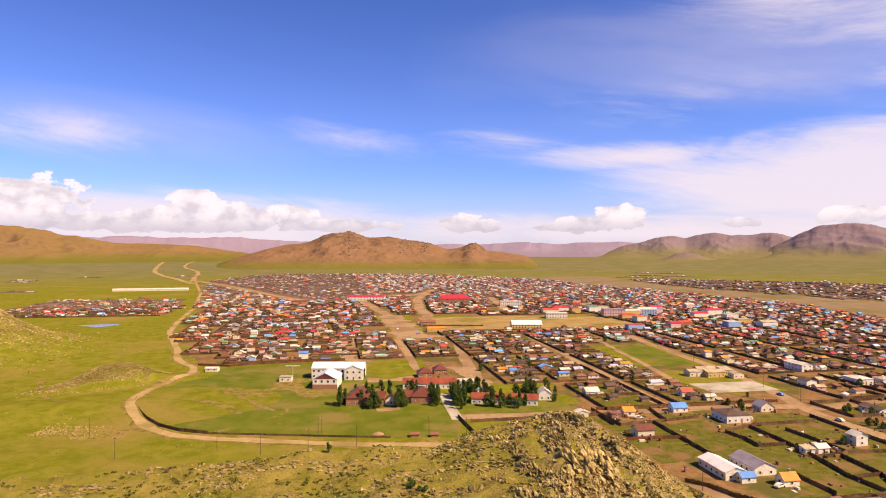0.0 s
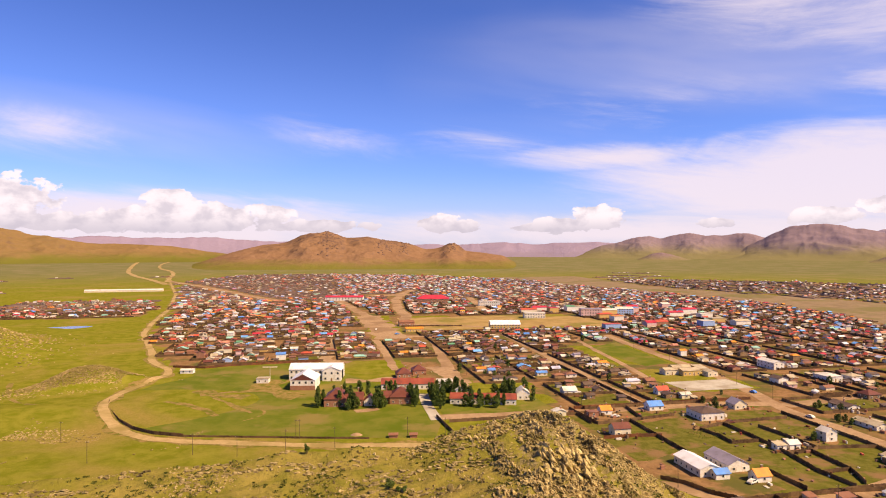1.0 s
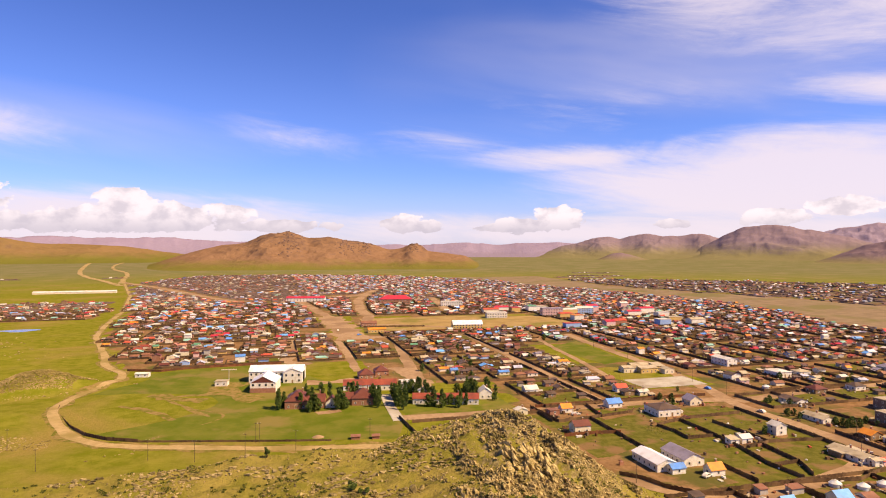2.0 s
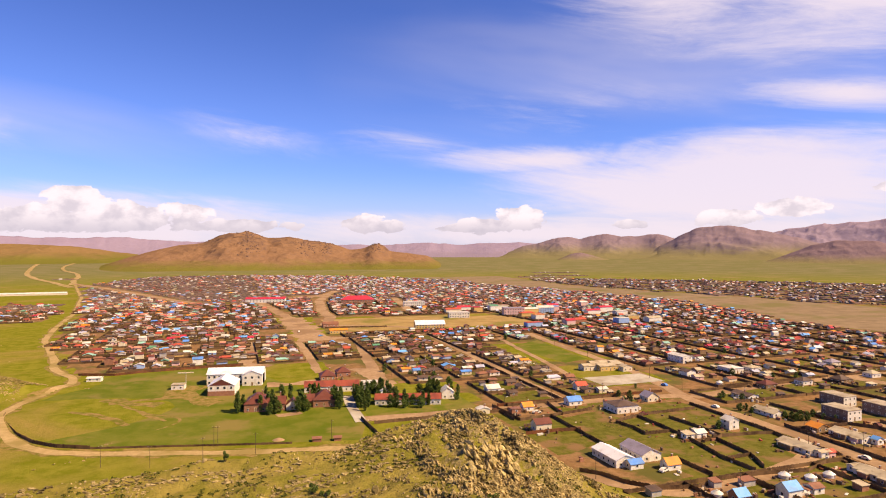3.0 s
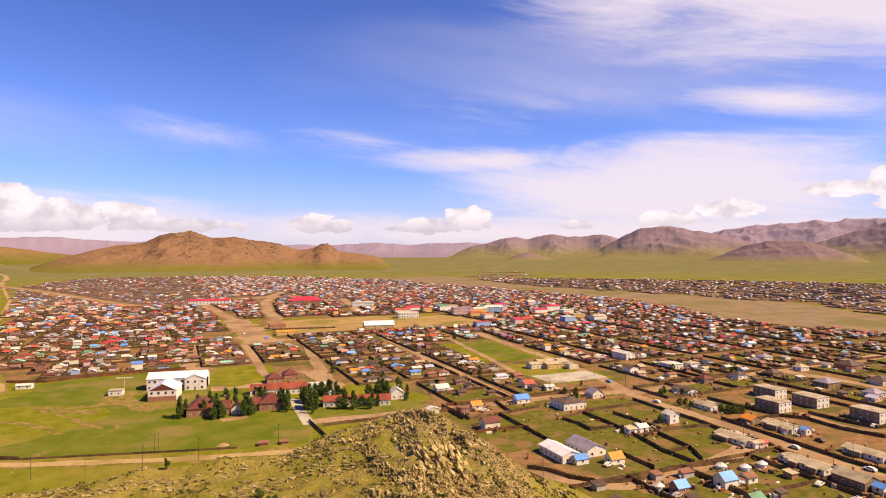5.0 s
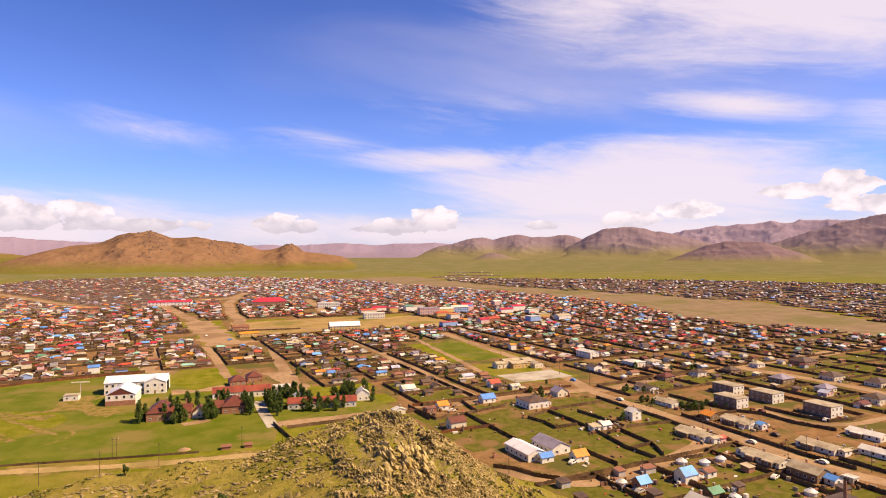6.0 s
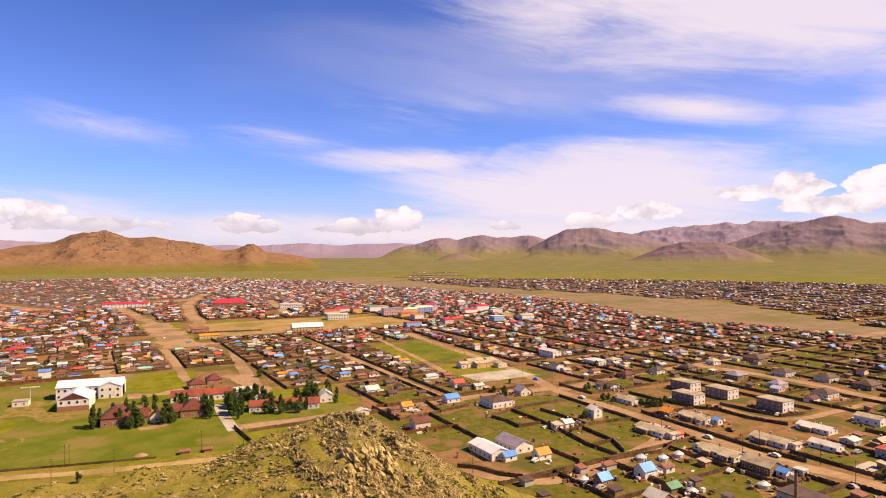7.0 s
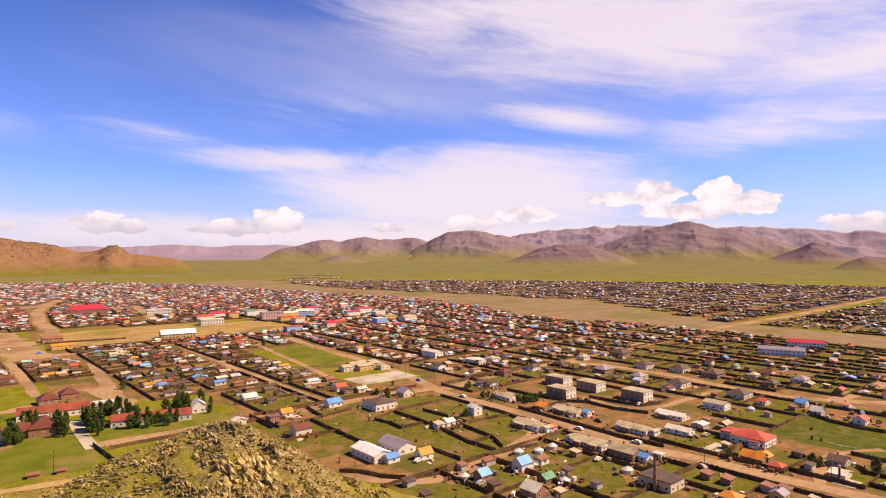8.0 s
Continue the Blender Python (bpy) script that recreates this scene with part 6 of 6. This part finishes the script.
def crag_field(name, hill, tops, count, low, high, label, seed):
    """Rocks about the summits of a far hill: tops are (bearing, spread)."""
    rnd = random.Random(seed)
    verts = [v.co.copy() for v in hill.data.vertices]
    spots = []
    while len(spots) < count:
        v = rnd.choice(verts)
        a = math.degrees(math.atan2(v.x, v.y))
        best = max(math.exp(-((a - t) / w) ** 2) for t, w in tops)
        if best * smooth01((v.z - low) / (high - low)) > rnd.random():
            spots.append(v)
    b = Buf()
    for v in spots:
        s = rnd.uniform(2.5, 7.0)
        ring = [(math.cos(k * 1.047 + rnd.uniform(-0.3, 0.3)) * s * rnd.uniform(0.7, 1.2), math.sin(k * 1.047) * s * rnd.uniform(0.7, 1.2)) for k in range(6)]
        b.add([(v.x + x, v.y + y, v.z - 2) for x, y in ring] + [(v.x + x * 0.55, v.y + y * 0.55, v.z + s * rnd.uniform(0.2, 0.55)) for x, y in ring],
              [(k, (k + 1) % 6, 6 + (k + 1) % 6, 6 + k) for k in range(6)] + [(6, 7, 8, 9, 10, 11)], "dark_rock")
    return tagged(new(name, b.mesh(name)), label, "rocks", kind="stuff")


crag_field("summit_crags", HILL, [(-8.6, 0.7), (-3.4, 0.7), (-1.8, 0.6), (2.75, 0.5)], 380, 42, 112, "dark crags about the brown hill's summits", 5)


# ---- shrubs and trees ----
def leaf_cards(b, centre, radius, count, size, rnd, mat, squash=1.0):
    """Small bent leaves clustered in a lumpy ball."""
    for _ in range(count):
        d = Vector((rnd.gauss(0, 1), rnd.gauss(0, 1), rnd.gauss(0, 1))).normalized() * radius * rnd.uniform(0.45, 1.0)
        p = centre + Vector((d.x, d.y, d.z * squash))
        u = Vector((rnd.gauss(0, 1), rnd.gauss(0, 1), rnd.gauss(0, 1))).normalized()
        v = u.cross(Vector((rnd.gauss(0, 1), rnd.gauss(0, 1), rnd.gauss(0, 1)))).normalized()
        s = size * rnd.uniform(0.6, 1.3)
        b.add([p - u * s, p + v * s * 0.55, p + u * s, p - v * s * 0.55 + u.cross(v) * s * 0.3], [(0, 1, 2), (0, 2, 3)], mat)


def limb(b, a, c, r0, r1, mat="bark", k=6):
    d = (c - a).normalized()
    u = d.orthogonal().normalized()
    w = d.cross(u)
    ring = [(math.cos(2 * math.pi * i / k), math.sin(2 * math.pi * i / k)) for i in range(k)]
    b.add([a + (u * x + w * y) * r0 for x, y in ring] + [c + (u * x + w * y) * r1 for x, y in ring],
          [(i, (i + 1) % k, k + (i + 1) % k, k + i) for i in range(k)], mat)


def make_tree(seed, high, wide, low, label, clumps=44, leaves=38):
    """A tree: tapered trunk, limbs, and a crown of leaf clumps with gaps."""
    rnd = random.Random(seed)
    ob = thing("tree", pose(0, 0, 0), label, "tree", "town trees")
    b = Buf()
    limb(b, Vector((0, 0, -0.1)), Vector((0.1, 0, high * 0.45)), 0.17, 0.10)
    limb(b, Vector((0.1, 0, high * 0.45)), Vector((0.0, 0.1, high * 0.92)), 0.10, 0.03)
    crown = Buf()
    for i in range(clumps):
        t = (i + rnd.random()) / clumps
        z = low + (high - low) * t
        ring = wide * (math.sin(math.pi * (0.10 + 0.86 * t)) ** 0.8) * rnd.uniform(0.35, 1.0)
        a = rnd.uniform(0, 6.3)
        c = Vector((ring * math.cos(a), ring * math.sin(a), z))
        if i % 3 == 0:
            limb(b, Vector((0.05, 0, z - 0.9)), c, 0.05, 0.015, k=4)
        leaf_cards(crown, c, wide * 0.46 * rnd.uniform(0.7, 1.15), leaves, 0.34, rnd, "leaf", 1.2)
    part("trunk", b, ob)
    part("crown", crown, ob)
    return ob


TREES = [make_tree(1, 10.5, 1.75, 0.5, "dark green poplar with a dense narrow crown"), make_tree(2, 8.5, 2.6, 1.0, "dark green leafy tree with a rounded crown"),
         make_tree(3, 11.5, 1.45, 0.5, "tall slim dark green poplar"), make_tree(4, 6.0, 2.2, 0.8, "small dark green leafy tree", 22)]
_start = [False] * 4


def plant(kind, x, y, size):
    m = pose(x, y, -0.02, 0, 0, random.uniform(0, 360))
    ob = TREES[kind] if not _start[kind] else copy_thing(TREES[kind], m)
    _start[kind] = True
    ob.matrix_basis = m @ Matrix.Diagonal((size * 0.84, size * 0.84, size * 0.78, 1))


random.seed(41)
for _x, _y, _k, _w in ((-52, 314, 2, 1), (-40, 320, 5, 3), (-35, 311, 3, 1.5), (-23, 314, 4, 1.5), (-18, 334, 3, 2), (-5.5, 326, 8, 3.5), (8.5, 318, 6, 2.5), (8, 331, 6, 3), (19, 343, 3, 2),
                       (23, 335, 3, 2), (31, 313, 1, 2.5), (46, 336, 5, 3), (56, 335, 3, 2), (24, 314, 2, 2), (38, 314, 1, 2.5), (-30, 332, 2, 3)):
    for _i in range(_k):
        plant(random.choice([0, 0, 2, 2, 1]), random.gauss(_x, _w * 0.6), random.gauss(_y, _w), random.uniform(0.85, 1.12))
for _x, _y in ((-52.6, 317), (-50.5, 318.5), (-47.6, 337), (-42, 338), (-35, 310), (-33, 311.5), (-36.5, 308.5), (-22, 313), (-20, 312), (-19, 314), (-17, 338), (-14.5, 336), (-6, 320), (-4.5, 318), (-3.2, 314), (-2.6, 321),
               (4, 340), (5.5, 334), (7.2, 322), (8.2, 315), (9.4, 308), (18.7, 345), (22.3, 339), (30.6, 314), (42, 315), (47.8, 345)):
    plant(random.choice([0, 2, 2, 0, 1]), _x, _y, random.uniform(0.7, 1.0))
for _x, _y in ((-36, 356), (17, 331), (20, 327), (24, 314), (29, 311), (34, 316), (37, 310), (45, 332), (47, 325), (44, 336), (52, 338), (58, 323), (60, 330), (40, 340), (15, 345)):
    plant(random.choice([0, 1, 1, 3]), _x, _y, random.uniform(0.8, 1.1))
for _p, _q in ((205, 220), (207, 222), (216, 220), (249, 221), (247, 223), (251, 218), (249, 225), (252, 221), (246, 227), (254, 217), (250, 229), (248, 218), (238, 241), (255, 84), (256.5, 82), (264, 66), (240.4, 108.3),  (196, 277), (199, 275),
               (201, 279), (198, 285), (259, 262), (256, 258), (250, 265), (245, 262), (178, 330), (176, 345), (180, 380), (192, 372), (182, 420), (184, 445), (112, 372), (108, 380), (118, 362), (220, 300), (186, 300),
               (318, 296), (330, 290), (345, 300), (300, 310), (95, 395), (130, 400), (142, 470), (150, 520), (230, 500), (268, 430), (272, 470), (262, 545), (330, 420), (360, 380), (120, 580), (310, 560)):
    if all((_p - a) ** 2 + (_q - b2) ** 2 > (c * 0.62) ** 2 for a, b2, c in TAKEN):
        plant(random.choice([1, 1, 3, 3]), *town(_p, _q), random.uniform(0.55, 0.85))

for _p, _q in ((241.5, 241), (243, 237), (245.5, 234), (247, 230), (240.5, 245), (262, 221), (266, 224), (264, 217), (267, 213), (240, 236)):
    plant(3, *town(_p, _q), random.uniform(0.5, 0.75))
for _p, _q in ((306.4, 101.2), (290.9, 95.9), (291.6, 92.6)):
    plant(3, *town(_p, _q), random.uniform(0.28, 0.36))
random.seed(43)
garden = Buf()
for _i in range(9):
    for _j in range(6):
        _x, _y = town(160 + _i * 1.7 + random.uniform(-0.3, 0.3), 232 + _j * 2.2 + random.uniform(-0.3, 0.3))
        leaf_cards(garden, Vector((_x, _y, 0.4)), 0.45, 16, 0.16, random, "crop", 0.8)
tagged(new("garden_rows", garden.mesh("garden_rows")), "rows of pale green garden plants", "plants", kind="stuff")
random.seed(42)
bush = Buf()
_n = 0
while _n < 1000:                                # low dark juniper on the near hill
    a = random.uniform(-44, 26)
    edge = float(np.interp(a, _ca, _cr))
    r = random.uniform(68, edge + 1)
    x, y = polar(a, r)
    if noise.noise(Vector((x * 0.09, y * 0.09, 14.0))) > 0.0:
        leaf_cards(bush, Vector((x, y, ground_z(x, y) + 0.08)), random.uniform(0.2, 0.7), 20, 0.15, random, "shrub", 0.3)
        _n += 1
tagged(new("juniper_scrub", bush.mesh("juniper_scrub")), "low dark green juniper scrub on the hillside", "shrubs", kind="stuff")


def make_bush(a, r, high, wide, label, seed):
    """A leafy bush: a few stems and small clumps of leaves."""
    x, y = polar(a, r)
    rnd = random.Random(seed)
    ob = thing("bush", pose(x, y, ground_z(x, y)), label, "bush")
    stems, crown = Buf(), Buf()
    for _ in range(7):
        tip = Vector((rnd.uniform(-wide, wide), rnd.uniform(-wide, wide), high * rnd.uniform(0.55, 1.0)))
        limb(stems, Vector((tip.x * 0.1, tip.y * 0.1, -0.1)), tip, 0.035, 0.012, k=5)
        for _ in range(3):
            leaf_cards(crown, tip * rnd.uniform(0.6, 1.0), wide * 0.38, 24, 0.12, rnd, "leaf", 0.9)
    part("stems", stems, ob)
    part("leaves", crown, ob)


make_bush(-2.8, 90.5, 1.1, 1.0, "bright green leafy bush on the hillside", 61)
make_bush(-1.9, 89.6, 0.8, 0.8, "bright green leafy bush on the hillside", 62)
make_bush(-10.5, 109.0, 1.6, 0.5, "small lone sapling on the hill's brow", 63)
make_bush(13.3, 83.0, 0.9, 1.1, "green bush among the rocks of the knoll", 64)


# ---- poles, cars, small things ----
def make_pole(x, y, high=8.0):
    ob = thing("utility_pole", pose(x, y, ground_z(x, y)), "thin grey wooden utility pole with a crossarm", "pole", "utility poles")
    b = Buf()
    limb(b, Vector((0, 0, -0.2)), Vector((0, 0, high)), 0.11, 0.07)
    part("post", b, ob)
    b = Buf()
    b.box(-0.7, 0.7, -0.05, 0.05, high - 0.7, high - 0.6, "bark")
    part("crossarm", b, ob)
    for s in (-0.62, 0.62):
        c = Buf()
        limb(c, Vector((s, 0, high - 0.55)), Vector((s, 0, high - 0.35)), 0.05, 0.03, "felt")
        part("insulator", c, ob)


for _x, _y in ((-53, 262), (-51.5, 262), (-6, 264), (-89, 243), (-71, 240), (-54, 247), (-125, 235), (-35, 250), (10, 262), (-150, 262)):
    make_pole(_x, _y, 8.5)
for _i, (_p, _q) in enumerate([(AVENUE[0][0] + 6, 500), (251, 450), (251, 400), (248, 350), (245, 320), (240, 285), (243, 245), (238, 205), (234, 175), (233, 150), (236, 128), (243, 100), (246, 75), (180, 330), (178, 370), (180, 420), (160, 290), (132, 288), (120, 186), (158, 160),
                               (105, 330), (96, 380), (102, 430), (190, 288), (216, 184), (222, 150), (228, 112), (330, 290), (400, 292), (460, 296)]):
    make_pole(*town(_p, _q))


def make_car(p, q, turn, paint, label):
    ob = thing("car", grid_pose(p, q, turn, 0.16), label, "car", "parked cars")
    b = Buf()
    prof = [(-2.1, 0.35), (2.1, 0.35), (2.15, 0.75), (1.2, 0.9), (0.6, 1.42), (-1.0, 1.45), (-1.9, 0.95), (-2.12, 0.8)]
    k = len(prof)
    b.add([(x, s * 0.85 * (0.86 if z > 1.2 else 1), z) for s in (-1, 1) for x, z in prof],
          [tuple(range(k)), tuple(range(2 * k - 1, k - 1, -1))] + [(i, (i + 1) % k, k + (i + 1) % k, k + i) for i in range(k)], paint)
    part("body", b, ob)
    g = Buf()
    for s in (-1, 1):
        g.add([(0.98, s * 0.835, 0.98), (0.55, s * 0.775, 1.34), (-0.95, s * 0.775, 1.37), (-1.5, s * 0.835, 1.0)], [(0, 1, 2, 3)], "glass")
    part("side_windows", g, ob)
    for x in (-1.3, 1.35):
        for s in (-0.8, 0.8):
            w = Buf()
            limb(w, Vector((x, s - 0.1, 0.32)), Vector((x, s + 0.1, 0.32)), 0.32, 0.32, "rubber", 12)
            ring = [(x + 0.32 * math.cos(2 * math.pi * i / 12), 0.32 + 0.32 * math.sin(2 * math.pi * i / 12)) for i in range(12)]
            w.add([(u, s + (0.1 if s > 0 else -0.1), v) for u, v in ring], [tuple(range(12))], "rubber")
            part("wheel", w, ob)


for _p, _q, _t, _c2, _l in ((147, 184, 20, "wall_white", "white car parked in a farm yard"), (141, 270, 0, "wall_white", "white van parked by a house"), (144, 281, 30, "wall_white", "white car parked in a yard"),
                            (222, 110, 70, "wall_grey", "grey car parked on the grass"), (228, 170, 92, "wall_white", "white car on the dirt avenue"), (240, 300, 92, "roof_blue", "blue car on the dirt avenue"),
                            (149, 152, 10, "wall_grey", "grey car parked in a yard"), (188, 250, 0, "roof_maroon", "dark red car by a house"), (62, 610, 80, "wall_white", "white car on the square"), (78, 575, 20, "roof_blue", "blue car on the square"),
                            (230, 142, 95, "wall_white", "white car on the dirt avenue"), (200, 140, 15, "wall_white", "white car parked in a yard"),
                            (352, 98, 10, "roof_umber", "dark car parked on bare ground"), (356, 95, 25, "roof_blue", "blue car parked on bare ground"), (361, 100, 5, "wall_grey", "grey car parked on bare ground"), (346, 112, 40, "roof_umber", "dark car parked beside a house"),
                            (178, 152, 30, "wall_white", "white car parked by a house"), (262, 128, 0, "wall_grey", "grey car parked in a yard"), (152, 148, 60, "wall_white", "white car parked in a yard"), (246, 172, 80, "roof_umber", "dark car parked by a fence"),
                            (288, 176, 10, "wall_white", "white car by the apartment blocks"), (276, 200, 70, "roof_maroon", "dark red car by the apartment blocks"), (231, 250, 93, "wall_white", "white car on the dirt avenue")):
    make_car(_p, _q, _t, _c2, _l)

# the boiler house's stack
x0, y0 = town(189.2, 110)
ob = thing("chimney_stack", pose(x0, y0, 0), "tall dark brick chimney stack beside the boiler house", "chimney")
b = Buf()
limb(b, Vector((0, 0, 0)), Vector((0, 0, 11.5)), 0.62, 0.45, "wall_brick", 10)
part("shaft", b, ob)
b = Buf()
limb(b, Vector((0, 0, 11.4)), Vector((0, 0, 12.0)), 0.55, 0.55, "roof_umber", 10)
part("cap", b, ob)
# mast beside the pump hut
ob = thing("beam_mast", pose(-92, 378, 0), "thin mast with a long pale crossbeam by the hut", "mast")
b = Buf()
limb(b, Vector((0, 0, 0)), Vector((0, 0, 8.2)), 0.2, 0.16, "wall_grey")
part("post", b, ob)
b = Buf()
b.box(-4.4, 4.4, -0.3, 0.3, 8.2, 8.75, "wall_cream")
part("crossbeam", b, ob)

# small memorial on a paved pad beside the avenue
ob = thing("memorial", grid_pose(246.4, 72.6, 8, 0.14), "pale stone memorial pillar on a paved pad", "monument")
b = Buf()
b.box(-1.1, 1.1, -1.1, 1.1, 0, 0.45, "concrete")
b.box(-0.75, 0.75, -0.75, 0.75, 0.45, 0.85, "concrete")
part("plinth", b, ob)
b = Buf()
b.add([(x * w, y * w, z) for w, z in ((0.42, 0.85), (0.3, 4.1)) for x, y in ((-1, -1), (1, -1), (1, 1), (-1, 1))] + [(0, 0, 4.5)],
      [(i, (i + 1) % 4, 4 + (i + 1) % 4, 4 + i) for i in range(4)] + [(4 + i, 4 + (i + 1) % 4, 8) for i in range(4)], "roof_umber")
part("pillar", b, ob, "dark stone pillar")
# pale pipe over the meadow
ob = thing("pipeline", grid_pose(290.8, 90.9), "thin pale pipe on low supports over the grass", "pipe")
b = Buf()
_pts = [Vector((0, 0, 0.5)), Vector((-2.0, -5.5, 0.5)), Vector((-0.5, -11.5, 0.5))]
for _a, _c3 in zip(_pts, _pts[1:]):
    limb(b, _a, _c3, 0.12, 0.12, "wall_white", 8)
part("pipe", b, ob)
for _a in _pts:
    c = Buf()
    c.box(_a.x - 0.15, _a.x + 0.15, _a.y - 0.15, _a.y + 0.15, 0, 0.42, "concrete")
    part("support", c, ob)

# heaps of timber, crates and scrap in the nearer yards
random.seed(51)
heap = Buf()
for p0, p1, q0, q1 in GRASS + SOIL:
    x, y = town((p0 + p1) / 2, (q0 + q1) / 2)
    if math.hypot(x, y) > 1050:
        continue
    for _ in range(random.choice([2, 4, 6, 9] if math.hypot(x, y) < 400 else [6, 10, 14, 18])):
        p, q = random.uniform(p0 + 1, p1 - 1), random.uniform(q0 + 1, q1 - 1)
        if not free(p, q, 0.2):
            continue
        far = min(2.0, max(1.0, math.hypot(x, y) / 420))
        w, d, h = random.uniform(0.3, 2.2) * far, random.uniform(0.3, 0.9) * far, random.uniform(0.2, 0.9) * far
        heap.box(-w / 2, w / 2, -d / 2, d / 2, 0.06, h, random.choice(["plank", "plank", "wall_log", "wall_brick", "roof_slate", "roof_rust", "roof_pale", "wall_white" if far > 1 else "plank_red", "roof_umber", "roof_umber", "roof_red"]), grid_pose(p, q, random.uniform(0, 90)))
for _p, _q, _r in BESIDE:                      # stacked wood, boxes, sheets and barrels close to the houses
    for _ in range(random.choice([8, 12, 16])):
        a, k = random.uniform(0, 6.3), _r + random.uniform(-0.5, 3.5)
        p, q = _p + k * math.cos(a), _q + k * math.sin(a)
        if in_open(p, q, -1) and not 262 < p < 312:
            continue
        x, y = town(p, q)
        if float(height(np.array([x]), np.array([y]))[0]) > 0.1:
            continue
        w, d, h = random.uniform(0.4, 2.6), random.uniform(0.3, 1.2), random.uniform(0.3, 1.5)
        heap.box(-w / 2, w / 2, -d / 2, d / 2, 0.06, h, random.choice(["plank", "plank", "plank_red", "roof_umber", "wall_brick", "roof_slate", "roof_umber", "roof_rust", "roof_pale"]), grid_pose(p, q, random.choice([0, 90, random.uniform(0, 90)])))
tagged(new("yard_clutter", heap.mesh("yard_clutter")), "heaps of timber, crates and scrap in the yards", "clutter", kind="stuff")

# sand heap and low rusty sheds beside the track
b = Buf()
ring = [(math.cos(t), math.sin(t)) for t in np.linspace(0, 2 * math.pi, 14, endpoint=False)]
rows = [(4.2, 0.0), (3.2, 0.7), (1.9, 1.35), (0.7, 1.7)]
b.add([(x * r * random.uniform(0.88, 1.12), y * r * 0.7, z) for r, z in rows for x, y in ring] + [(0, 0, 1.8)],
      [(14 * k + i, 14 * k + (i + 1) % 14, 14 * k + 14 + (i + 1) % 14, 14 * k + 14 + i) for k in range(3) for i in range(14)] + [(42 + i, 42 + (i + 1) % 14, 56) for i in range(14)], "dirt_road")
ob = new("sand_heap", b.mesh("sand_heap", True))
ob.matrix_basis = pose(-28, 266.5, 0.02) @ Matrix.Diagonal((0.6, 0.6, 0.6, 1))
tagged(ob, "pale heap of sand beside the dirt track", "heap")
for _x, _w in ((-12, 3.6), (-3.5, 3.0)):
    _p, _q = world_to_grid(_x, 263)
    building(grid_pose(_p, _q, -8), _w, 2.2, 1.2, "brick", "rust", "lean", 0.3, 1, name="shed", category="shed", group="yard sheds", label="low rusty shed beside the dirt track", stack=False)
